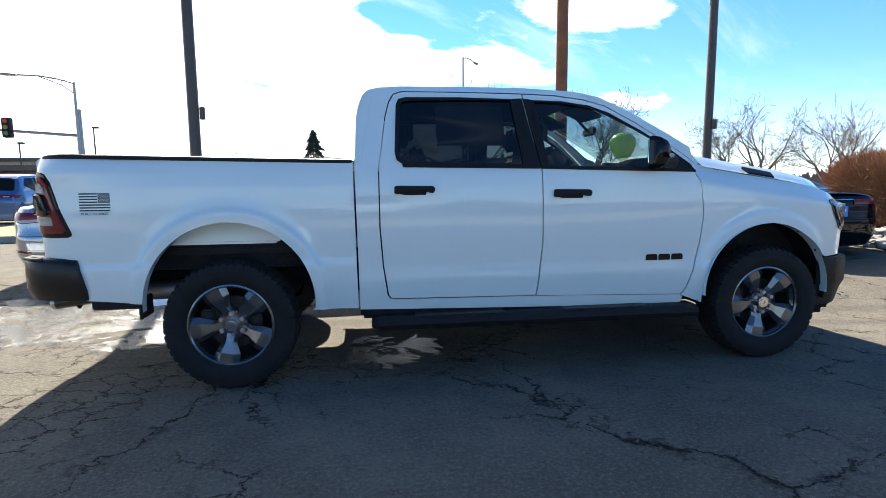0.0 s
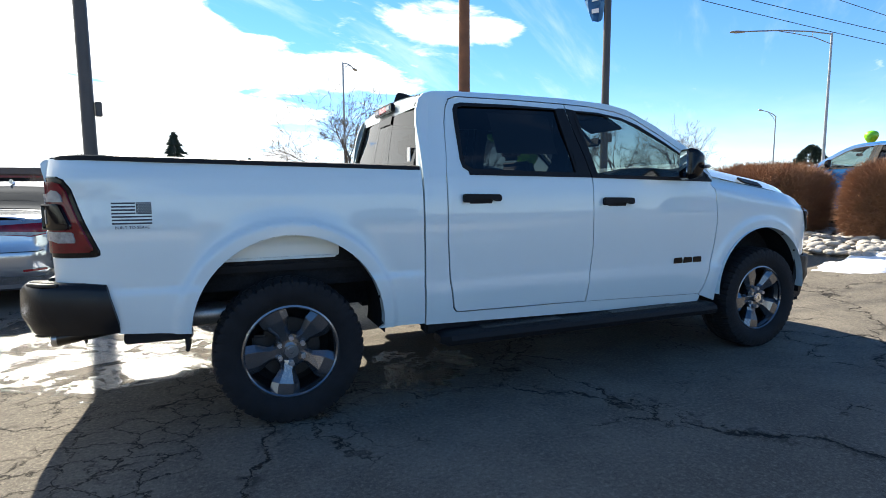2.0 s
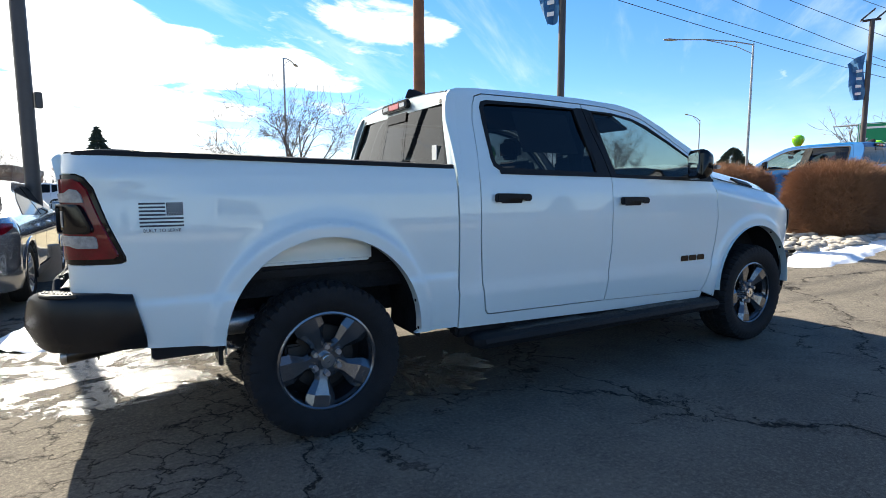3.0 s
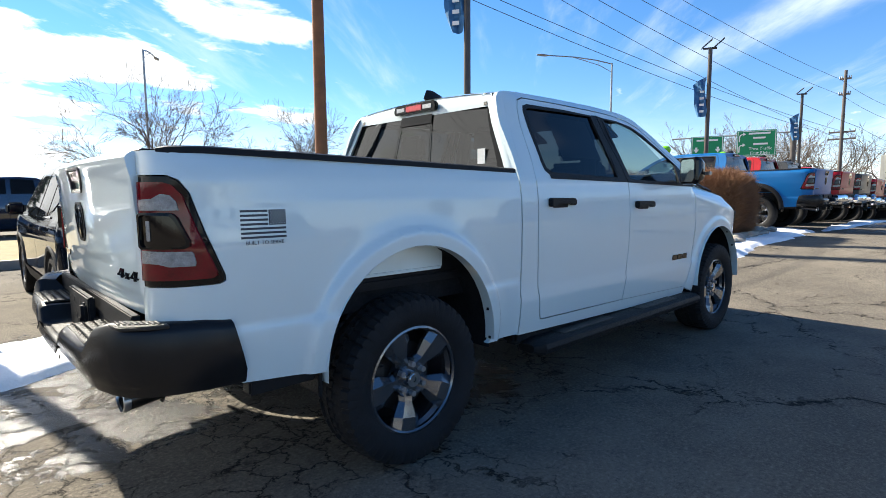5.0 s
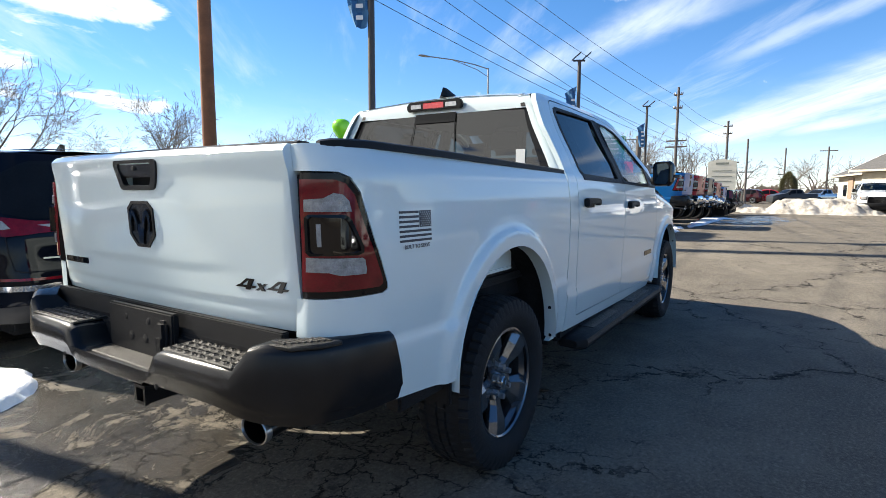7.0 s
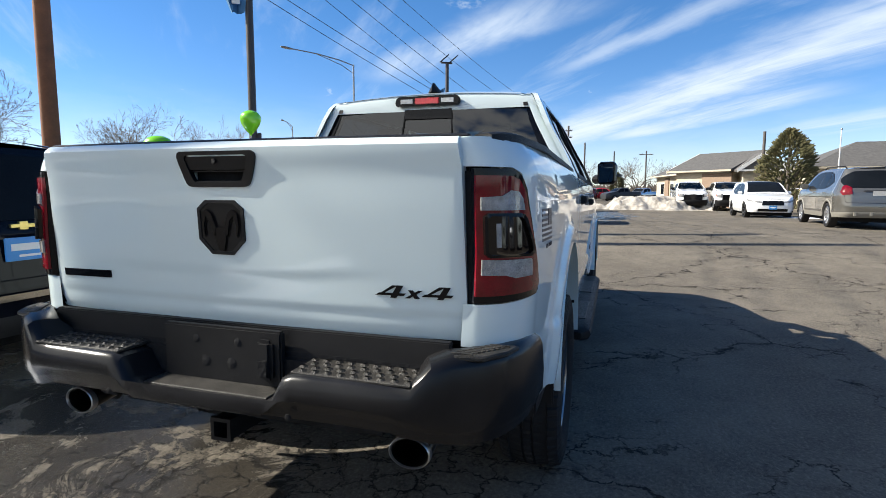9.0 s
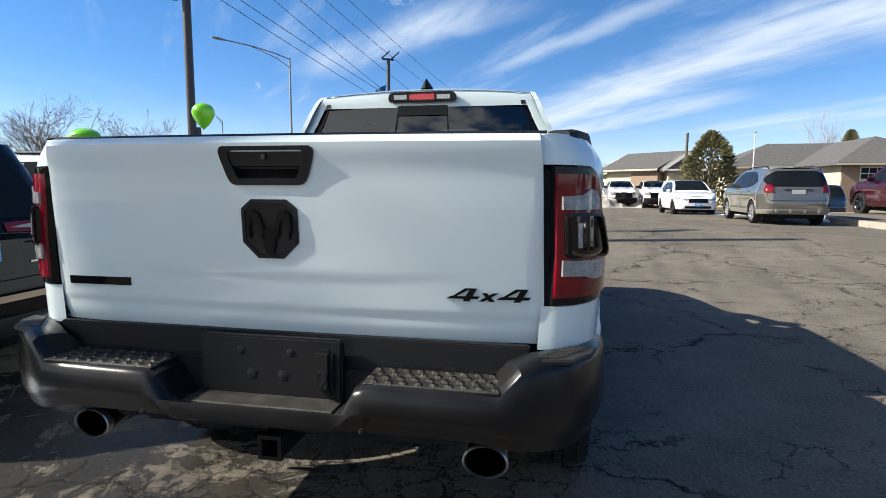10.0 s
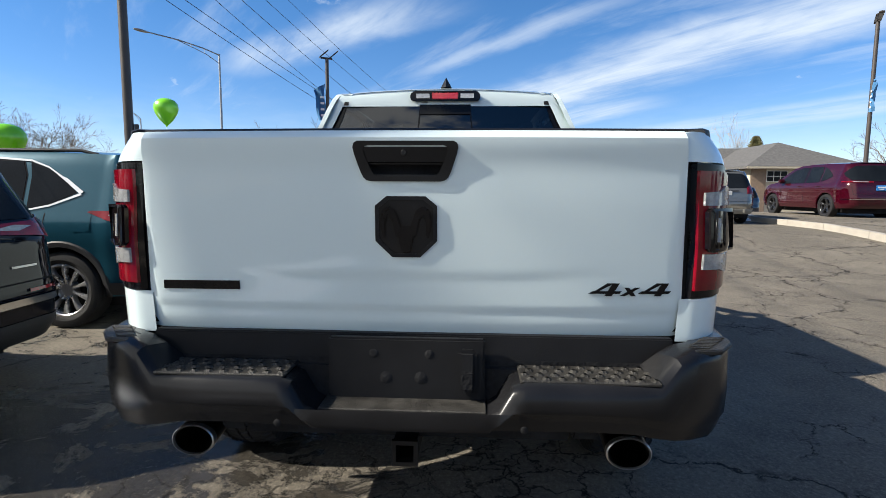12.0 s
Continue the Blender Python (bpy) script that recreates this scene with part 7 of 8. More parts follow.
def stones():
    root = thing("rock_bed", "grey river stones round the hedge", "rocks")
    protos = []
    for k in range(8):
        bm = bmesh.new()
        bmesh.ops.create_icosphere(bm, subdivisions=2, radius=1)
        for v in bm.verts:
            v.co *= 1 + 0.25 * noise.noise(v.co * 1.1 + Vector((k * 7, 0, 0)))
            v.co.z *= 0.62
        protos.append(mesh_of("stone", bm, M_STONE, 80))
    rnd = random.Random(4)
    n = 0
    while n < 290:
        x, y = rnd.uniform(8.55, 10.2), rnd.uniform(0.95, 5.5)
        if rnd.random() < 0.25:
            x, y = rnd.uniform(9.0, 12.0), rnd.uniform(0.75, 1.25)
        r = rnd.uniform(0.05, 0.105)
        ob = new("stone", protos[n % 8])
        ob.parent = root
        ob.matrix_basis = pose(x, y, gz(x, y) + 0.05 + r * 0.3 + rnd.uniform(0, 0.05), rnd.uniform(-15, 15), rnd.uniform(-15, 15), rnd.uniform(0, 360)) @ Matrix.Diagonal((r * rnd.uniform(0.9, 1.5), r, r * 0.9, 1))
        n += 1
    vs, fs = [], []
    for _ in range(900):
        x, y, r = rnd.uniform(8.5, 11.6), rnd.uniform(0.8, 5.8), rnd.uniform(0.035, 0.075)
        k, tw = len(vs), rnd.uniform(0, math.pi)
        src = protos[rnd.randrange(8)]
        vs += [(x + r * 1.2 * (v.co.x * math.cos(tw) - v.co.y * math.sin(tw)), y + r * (v.co.x * math.sin(tw) + v.co.y * math.cos(tw)), gz(x, y) + 0.05 + r * (0.25 + v.co.z)) for v in src.vertices]
        fs += [tuple(k + i for i in p.vertices) for p in src.polygons]
    me = bpy.data.meshes.new("small_stones")
    me.from_pydata(vs, [], fs)
    me.materials.append(M_STONE)
    tagged(part("small_stones", me, None, root), kind="stuff")


stones()

# ---- plants ----
M_BARK = mat("grey_bark", (0.11, 0.09, 0.074), 0.9, 0, 0.3, 6, 0.5, 50)
M_TWIG = mat("bare_twigs", (0.15, 0.118, 0.092), 0.9, 0, 0.25, 2)
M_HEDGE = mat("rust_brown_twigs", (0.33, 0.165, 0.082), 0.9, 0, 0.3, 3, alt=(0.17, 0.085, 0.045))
M_NEEDLE = mat("dark_needles", (0.075, 0.085, 0.035), 0.85, 0, 0.3, 2, alt=(0.15, 0.125, 0.055))
M_SPRUCE = mat("spruce_needles", (0.028, 0.045, 0.030), 0.85, 0, 0.3, 2)


def bare_tree(seed, limbs=6, wide=1.0, fine=1.0, deep=6):
    """A leafless tree about one metre high, to be scaled: a short trunk whose limbs fork again and again into fine twigs."""
    rnd = random.Random(seed)
    wood, twig = ([], []), ([], [])

    def bar(store, p, q, r0, r1, n):
        d = (q - p).normalized()
        a = d.cross(Vector((0.3, 0.2, 1) if abs(d.z) < 0.9 else (1, 0, 0))).normalized()
        b = d.cross(a)
        k = len(store[0])
        for c, r in ((p, r0), (q, r1)):
            store[0].extend([c + r * (math.cos(2 * math.pi * i / n) * a + math.sin(2 * math.pi * i / n) * b) for i in range(n)])
        store[1].extend([(k + i, k + (i + 1) % n, k + n + (i + 1) % n, k + n + i) for i in range(n)])

    def fork(d, angle):
        a = d.orthogonal().normalized()
        t = rnd.uniform(0, 2 * math.pi)
        g = a * math.cos(t) + d.cross(a) * math.sin(t)
        return (d * math.cos(angle) + g * math.sin(angle)).normalized()

    def grow(p, d, length, r, level):
        steps = (3, 3, 3, 2, 2, 1, 1)[level]
        for i in range(steps):
            d = (d + Vector((rnd.gauss(0, 0.11), rnd.gauss(0, 0.11), rnd.gauss(0, 0.08) + 0.02))).normalized()
            q = p + d * length / steps
            r1 = max(0.0010 * fine, r * 0.88)
            bar(wood if level < 2 else twig, p, q, r, r1, 6 if level < 2 else 3)
            if level < deep and level > 0 and i < steps - 1 and rnd.random() < 0.6:
                grow(q, fork(d, rnd.uniform(0.5, 1.0)), length * rnd.uniform(0.45, 0.62), max(0.0010 * fine, r1 * 0.5), level + 1)
            p, r = q, r1
        if level < deep:
            for _ in range(3 if rnd.random() < 0.3 else 2):
                grow(p, fork(d, rnd.uniform(0.25, 0.68)), length * rnd.uniform(0.58, 0.84), max(0.0010 * fine, r * 0.70), level + 1)

    bar(wood, Vector((0, 0, -0.01)), Vector((0, 0, 0.05)), 0.036, 0.027, 9)
    bar(wood, Vector((0, 0, 0.05)), Vector((0, 0, 0.17)), 0.027, 0.024, 9)
    for k in range(limbs):
        t = 2 * math.pi * (k + rnd.uniform(-0.3, 0.3)) / limbs
        tilt = (0.12 + 0.90 * (k % 3) / 2) * wide
        grow(Vector((0, 0, 0.13 + 0.05 * rnd.random())), Vector((math.sin(tilt) * math.cos(t), math.sin(tilt) * math.sin(t), math.cos(tilt))), rnd.uniform(0.24, 0.34), 0.0145, 0)
    out = []
    for (vs, fs), nm, m in ((wood, "trunk", M_BARK), (twig, "crown", M_TWIG)):
        me = bpy.data.meshes.new(nm)
        me.from_pydata([tuple(v) for v in vs], [], fs)
        me.materials.append(m)
        out.append(me)
    return out, max(v.z for v in twig[0])


TREES = [bare_tree(3), bare_tree(11, 6), bare_tree(23, 5, 0.20, 0.8, 5), bare_tree(5, 6, 1.0, 1.4, 4)]
TREES[2][0][1].materials[0] = mat("pale_twigs", (0.42, 0.38, 0.33), 0.9, 0, 0.2, 2)


def tree(x, y, h, kind, rz, z=0.0, label="bare leafless tree with spreading grey branches", slim=1.0):
    (a, b), top = TREES[kind if kind == 2 or math.hypot(x, y) < 48 else 3]
    root = thing("tree", label, "tree", "bare trees", (x, y, z), rz)
    root.scale = (slim * h / top, slim * h / top, h / top)
    part("trunk", a, None, root), part("crown", b, None, root)


def conifer(name, x, y, h, w, material, label, full=False, seed=1):
    rnd = random.Random(seed)
    root = thing(name, label, "tree", "", (x, y, 0))
    part("trunk", tube([(0, 0, 0), (0, 0, h * 0.5), (0, 0, h * 0.96)], [h * 0.03, h * 0.02, 0.01], 8), M_BARK, root)
    vs, fs = [], []
    for k in range(2600 if full else 1300):
        t = rnd.random() ** (0.8 if full else 0.7)
        z = h * (0.05 + 0.93 * t)
        env = (math.sin(math.pi * min(1, 0.28 + 0.72 * t)) ** 0.75 if full else (1 - t) ** 0.9) * w / 2
        a = rnd.uniform(0, 2 * math.pi)
        if not full:
            env *= 0.55 + 0.6 * (1 - (t * 8.5) % 1.0)
        env *= 0.82 + 0.28 * noise.noise((math.cos(a) * 1.7, math.sin(a) * 1.7, z * 0.9 + seed))
        rr = env * (rnd.uniform(0.5, 1.0) ** 0.5)
        c = Vector((rr * math.cos(a), rr * math.sin(a), z))
        d = (Vector((math.cos(a), math.sin(a), rnd.uniform(0.2, 0.9) if full else rnd.uniform(-0.45, 0.05)))).normalized()
        ln = rnd.uniform(0.22, 0.45) * (1 if full else 1.1) * (h / 5) ** 0.5
        s1 = d.cross(Vector((rnd.gauss(0, 1), rnd.gauss(0, 1), rnd.gauss(0, 1)))).normalized() * ln * 0.16
        s2 = d.cross(s1).normalized() * ln * 0.16
        b = len(vs)
        vs += [c - d * ln * 0.4, c + s1, c + s2, c - s1, c - s2, c + d * ln * 0.6]
        fs += [(b, b + 2, b + 1), (b, b + 3, b + 2), (b, b + 4, b + 3), (b, b + 1, b + 4), (b + 5, b + 1, b + 2), (b + 5, b + 2, b + 3), (b + 5, b + 3, b + 4), (b + 5, b + 4, b + 1)]
    me = bpy.data.meshes.new("crown")
    me.from_pydata([tuple(v) for v in vs], [], fs)
    me.materials.append(material)
    part("crown", me, None, root)


def hedge(x0, x1, y0, y1, h, seed, label, count):
    rnd = random.Random(seed)
    cx, cy = (x0 + x1) / 2, (y0 + y1) / 2
    root = thing("hedge", label, "hedge", "clipped hedges", (cx, cy, gz(cx, cy)))
    hx, hy = (x1 - x0) / 2, (y1 - y0) / 2
    vs, fs = [], []
    for k in range(count):
        # points near the rounded outer shell
        while True:
            u, v, w = rnd.uniform(-1, 1), rnd.uniform(-1, 1), rnd.uniform(0.02, 1)
            e = abs(u) ** 3.2 + abs(v) ** 3.2 + abs(2 * w - 1) ** 3.4 * (1.0 if w > 0.5 else 0.55)
            if 0.35 < e < 1.0 + 0.25 * noise.noise((u * 3 + seed, v * 3, w * 3)):
                break
        c = Vector((u * hx, v * hy, w * h))
        d = (Vector((u * 0.7, v * 0.7, 0.25 + 0.9 * (w - 0.3))) + Vector((rnd.gauss(0, 0.5), rnd.gauss(0, 0.5), rnd.gauss(0, 0.5)))).normalized()
        ln = rnd.uniform(0.09, 0.24)
        s = d.cross(Vector((rnd.gauss(0, 1), rnd.gauss(0, 1), rnd.gauss(0, 1)))).normalized() * rnd.uniform(0.003, 0.007)
        t = d.cross(s)
        b = len(vs)
        vs += [c + s, c - s * 0.5 + t, c - s * 0.5 - t, c + d * ln]
        fs += [(b, b + 1, b + 3), (b + 1, b + 2, b + 3), (b + 2, b, b + 3)]
    me = bpy.data.meshes.new("crown")
    me.from_pydata([tuple(v) for v in vs], [], fs)
    me.materials.append(M_HEDGE)
    part("crown", me, None, root)
    # solid core in darker twig brown: the hedge's inner shade put into its colour
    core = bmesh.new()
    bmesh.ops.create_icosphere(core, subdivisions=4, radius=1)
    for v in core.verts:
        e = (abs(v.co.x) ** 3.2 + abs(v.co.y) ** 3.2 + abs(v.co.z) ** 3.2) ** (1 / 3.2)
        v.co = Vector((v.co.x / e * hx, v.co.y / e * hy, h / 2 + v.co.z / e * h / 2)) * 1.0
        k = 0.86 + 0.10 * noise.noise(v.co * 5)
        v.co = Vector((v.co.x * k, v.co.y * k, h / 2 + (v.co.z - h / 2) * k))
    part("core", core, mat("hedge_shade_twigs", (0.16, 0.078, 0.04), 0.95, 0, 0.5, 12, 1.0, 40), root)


hedge(9.85, 11.45, 0.95, 2.40, 1.36, 1, "rust-brown leafless hedge above river stones", 42000)
hedge(9.9, 11.5, 3.05, 5.6, 1.40, 2, "long rust-brown leafless hedge behind the row", 46000)

tree(24.3, 28.0, 6.6, 0, 20), tree(28.5, 24.6, 6.3, 1, 140), tree(7.3, 30.5, 8.6, 1, 60), tree(17.3, 32.6, 8.4, 0, 200)
tree(-4, 33, 3.6, 0, 10), tree(-9, 38, 4.5, 1, 70), tree(-18, 33, 4.0, 0, 120), tree(33, 36, 8.0, 0, 260), tree(43, 38, 8.0, 1, 300)
tree(-22, 22, 4.2, 1, 10), tree(-30, 16, 4.5, 0, 50)
tree(49, -24.2, 8.7, 2, 30, 0, "tall bare poplar behind the building", 0.55)
tree(44, -35, 7.5, 1, 80), tree(62, 14, 9.0, 2, 100), tree(66, 10, 8.0, 0, 40), tree(58, 17, 8.5, 2, 220), tree(72, 7, 7.5, 1, 20), tree(85, -2, 6.5, 0, 90), tree(90, -4.5, 7, 1, 190), tree(80, 4, 6.5, 0, 310), tree(95, -8, 6, 1, 10)
for x, y, h, rz in ((52, 16.0, 8.2, 15), (55, 13.2, 7.6, 70), (60, 12.4, 8.4, 130), (64, 16.5, 9.0, 200), (70, 13.0, 8.2, 250), (57, 21, 8.8, 300), (76, 10.5, 7.8, 40), (88, -12.0, 6.4, 160), (99, -10.5, 7.0, 220), (93, -14.5, 6.0, 280)):
    tree(x, y, h, 3, rz)
conifer("spruce", -3.5, 44, 6.0, 4.4, M_SPRUCE, "small dark spruce across the street", False, 5)
conifer("pine", 33.0, -10.6, 4.9, 4.0, M_NEEDLE, "broad dark green pine before the building", True, 2)
conifer("pine", 46.5, -24.7, 6.2, 2.5, M_NEEDLE, "dark pine behind the tiled roof", True, 8)
conifer("pine", 42, 24.0, 4.6, 4.0, M_SPRUCE, "dark pine beyond the hedge", True, 9)
conifer("pine", 80, -1.4, 4.0, 2.5, M_NEEDLE, "brown-green pine by the far street", True, 12)
conifer("pine", 33.5, -37.0, 5.2, 3.0, M_NEEDLE, "dark pine beyond the lot", True, 14)

# ---- poles, lamps, wires ----
M_WOODPOLE = mat("brown_pole_wood", (0.20, 0.085, 0.042), 0.85, 0, 0.35, 3, 0.5, 40)
M_GREYPOLE = mat("weathered_pole_wood", (0.105, 0.092, 0.085), 0.9, 0, 0.3, 3, 0.4, 40)
M_BRONZE = mat("bronze_pole_paint", (0.060, 0.050, 0.045), 0.45, 0.2, 0.2, 4)
M_GALV = mat("galvanised_steel", (0.33, 0.34, 0.35), 0.45, 0.7, 0.2, 8)
M_WIRE = mat("wire", (0.03, 0.03, 0.032), 0.6)
M_BANNER = mat("blue_banner_cloth", (0.055, 0.18, 0.36), 0.75, 0, 0.2, 4, 0.2, 90)
M_GREEN = mat("green_road_sign", (0.0, 0.22, 0.085), 0.45, 0, 0.06, 2)


def lot_lamp(x, y, h, label, flag_side=1, z=0.0, w=0.085, flag_z=None, turn=20, box_at=0.0):
    root = thing("lamp_post", label, "lamp post", "lot lamp posts", (x, y, z), turn)
    part("pole", tube([(0, 0, 0), (0, 0, h)], [w, w * 0.85], 12), M_BRONZE, root)
    part("base", tube([(0, 0, 0), (0, 0, 0.5)], [0.26, 0.26], 16), M_KERB, root)
    arm = part("arm", tube([(-0.30, 0, h), (0, 0, h + 0.01), (0.26, 0, h)], 0.045), M_BRONZE, root)
    for s in (-1, 1):
        hd = part("lamp_head", prism([(-0.05, -0.10), (0.75, -0.13), (0.80, 0), (0.75, 0.13), (-0.05, 0.10)], -0.035, 0.035, lambda u, v, w_: Vector((s * 0.24 + u * 0.52 - 0.10, v, h + 0.04 + u * 0.46 + w_)), 0.01), M_BRONZE, root)
        part("lamp_panel", prism([(0.15, -0.09), (0.68, -0.10), (0.68, 0.10), (0.15, 0.09)], -0.045, -0.036, lambda u, v, w_: Vector((s * 0.24 + u * 0.52 - 0.10, v, h + 0.04 + u * 0.46 + w_))), M_CLEAR, hd)
    if flag_z:
        rows = []
        for i in range(9):
            f = i / 8
            rows.append([Vector((flag_side * (0.10 + 0.60 * g * (1 - 0.45 * f) + 0.05 * math.sin(6 * f + 4 * g)), 0.10 * math.sin(9 * g + 5 * f), flag_z - 1.75 * f - 0.35 * g * (1 - f))) for g in (0, 0.2, 0.4, 0.6, 0.8, 1)])
        fl = part("banner", loft(rows, False, False), M_BANNER, root, "blue banner with pale lettering bars")
        for q in (0.35, 0.5, 0.65, 0.8):
            part("banner_bar", box((flag_side * 0.28 - 0.09, -0.10, flag_z - 1.9 * q - 0.05), (flag_side * 0.28 + 0.09, -0.085, flag_z - 1.9 * q + 0.05)), M_BARS, fl)
    if box_at:
        part("junction_box", box((w, -0.05, box_at), (w + 0.09, 0.05, box_at + 0.22), 0.01), M_BRONZE, root)
    return root


lot_lamp(-2.15, 5.95, 7.9, "dark bronze lot lamp post beside the parked row", box_at=2.45, w=0.10)
lot_lamp(8.72, 7.25, 8.2, "dark bronze lot lamp post with blue banner", -1, 0, 0.10, 7.2, -60, 2.45)
lot_lamp(23.8, 7.0, 7.6, "twin-headed lot lamp post with blue banner", -1, 0.0, 0.10, 6.4, -60)
lot_lamp(40.0, 7.4, 7.6, "twin-headed lot lamp post with blue banner", -1, 0.0, 0.10, 6.4, -60)
lot_lamp(28.6, -21.7, 10.4, "tall lot lamp post with blue banner", 1, 0.0, 0.12, 7.4, 160)


def street_lamp(x, y, h, reach, turn, label, w=0.09):
    root = thing("street_lamp", label, "street lamp", "street lamps", (x, y, 0), turn)
    part("pole", tube([(0, 0, 0), (0, 0, h)], [w, w * 0.6], 10), M_GALV, root)
    part("arm", tube([(0, 0, h - 0.06), (reach * 0.25, 0, h + 0.09), (reach * 0.6, 0, h + 0.17), (reach, 0, h + 0.14)], 0.035, 8), M_GALV, root)
    part("brace", tube([(0, 0, h - 0.55), (reach * 0.2, 0, h - 0.20), (reach * 0.45, 0, h + 0.02), (reach * 0.62, 0, h + 0.15)], 0.020, 6), M_GALV, root)
    for q, z in ((0.22, 0.08), (0.42, 0.13)):
        part("strut", tube([(reach * q, 0, h + z), (reach * q, 0, h - 0.18 + (q - 0.22) * 0.95)], 0.014, 6), M_GALV, root)
    part("lamp_head", loft([[Vector((reach + q, 0.14 * k * math.cos(t), h + 0.13 + 0.07 * k * math.sin(t))) for t in (2 * math.pi * i / 10 for i in range(10))] for q, k in ((-0.1, 0.3), (0.1, 0.8), (0.4, 1.0), (0.65, 0.7), (0.72, 0.2))]), M_GALV, root)


street_lamp(7.6, 32.5, 9.68, 2.4, 60, "grey street lamp over the far verge")
street_lamp(29.0, 14.8, 9.15, 4.4, 155, "grey street lamp with a long arm")
street_lamp(50, 33, 8.25, 4.0, 200, "grey street lamp down the street")
street_lamp(-12.9, 24.5, 6.25, 2.2, 205, "grey street lamp at the junction")


for x, y, h in ((-20.1, 42.0, 5.8), (-25.5, 42.0, 4.6), (39.3, 42.0, 3.0)):
    root = thing("lamp_post", "small dark lamp post across the street", "lamp post", "far lamp posts", (x, y, 0))
    part("pole", tube([(0, 0, 0), (0, 0, h)], [0.06, 0.05], 8), M_BRONZE, root)
    part("lamp_head", box((-0.06, -0.14, h - 0.03), (0.36, 0.14, h + 0.10), 0.02, 1), M_BRONZE, root)


def utility_pole(x, y, h, label, arms, material, w=0.16, z=0.0):
    root = thing("utility_pole", label, "utility pole", "utility poles", (x, y, z))
    part("pole", tube([(0, 0, 0), (0, 0, h)], [w, w * 0.72], 12), material, root)
    for az_, ln in arms:
        a = part("crossarm", box((-0.06, -ln / 2, az_ - 0.06), (0.06, ln / 2, az_ + 0.06), 0.01), M_GREYPOLE, root)
        for y_ in (-0.48, -0.3, 0.3, 0.48):
            part("insulator", tube([(0, y_ * ln, az_ + 0.05), (0, y_ * ln, az_ + 0.2)], [0.05, 0.03], 8), M_GALV, a)
    return root


utility_pole(6.6, 11.1, 13.0, "tall red-brown wooden utility pole", (), M_WOODPOLE, 0.19)
utility_pole(47.0, 6.5, 10.0, "wooden utility pole with two crossarms", ((9.4, 0.7), (8.3, 0.7), (5.6, 1.6), (5.1, 1.7)), M_GREYPOLE, 0.14)
utility_pole(66, 4.5, 9.2, "far wooden utility pole with crossarms", ((8.6, 0.9), (7.8, 0.9), (4.6, 2.6)), M_GREYPOLE)
utility_pole(68, 2.6, 7.3, "plain far utility pole", ((3.6, 1.4),), M_GREYPOLE, 0.13)
utility_pole(80, -0.9, 7.0, "plain far utility pole", ((3.6, 1.4),), M_GREYPOLE, 0.12)
utility_pole(41, -11.1, 5.5, "short wooden post before the building", (), M_GREYPOLE, 0.13)
utility_pole(95, -6.0, 8.0, "far utility pole above the roofs", ((7.4, 2.2),), M_GREYPOLE, 0.15)


def wire(a, b, sag, r=0.012, group="overhead wires"):
    a, b = Vector(a), Vector(b)
    pts = [a.lerp(b, t) - Vector((0, 0, sag * 4 * t * (1 - t))) for t in np.linspace(0, 1, 20)]
    tagged(part("overhead_wire", tube(pts, r, 5), M_WIRE), "thin black overhead wire between utility poles", "wire", group)


for (ya, za), (yb, zb), sg in WIRES:
    wire((-40, ya + 5.5, za), (6.6, ya, za), 0.7)
    wire((6.6, ya, za), (47.0, yb, zb), sg)
    wire((47.0, yb, zb), (66.0, yb - 2.0, zb - 0.8), 0.4)

root = thing("flagpole", "slim white flagpole before the building", "flagpole", "", (35.0, -13.7, 0))
part("pole", tube([(0, 0, 0), (0, 0, 4.9)], [0.05, 0.03], 10), mat("white_pole_paint", (0.7, 0.7, 0.7), 0.4), root)
part("ball", disc_z(0, 0, 4.93, 0.06, 0.1, 12), M_GALV, root)

# traffic signal at the junction
root = thing("traffic_signal", "traffic signal on a long mast arm", "traffic light", "", (-12.9, 24.7, 0))
part("pole", tube([(0, 0, 0), (0, 0, 5.0)], [0.14, 0.11], 12), M_GALV, root)
part("mast_arm", tube([(0, 0, 3.75), (-4.0, -1.6, 3.95), (-9, -3.6, 4.05)], [0.08, 0.06, 0.04], 8), M_GALV, root)
hd = part("signal_head", box((-2.75, -1.25, 3.55), (-2.40, -0.95, 4.45), 0.03), M_BLACK, root, "black signal head")
for k, c in enumerate(((0.5, 0.02, 0.02), (0.25, 0.15, 0.02), (0.02, 0.18, 0.08))):
    part("signal_lens", tube([(-2.58, -1.27, 4.30 - 0.28 * k), (-2.58, -1.22, 4.30 - 0.28 * k)], 0.10, 12), mat("signal_lens_%d" % k, c, 0.3), hd)

# ---- signs ----


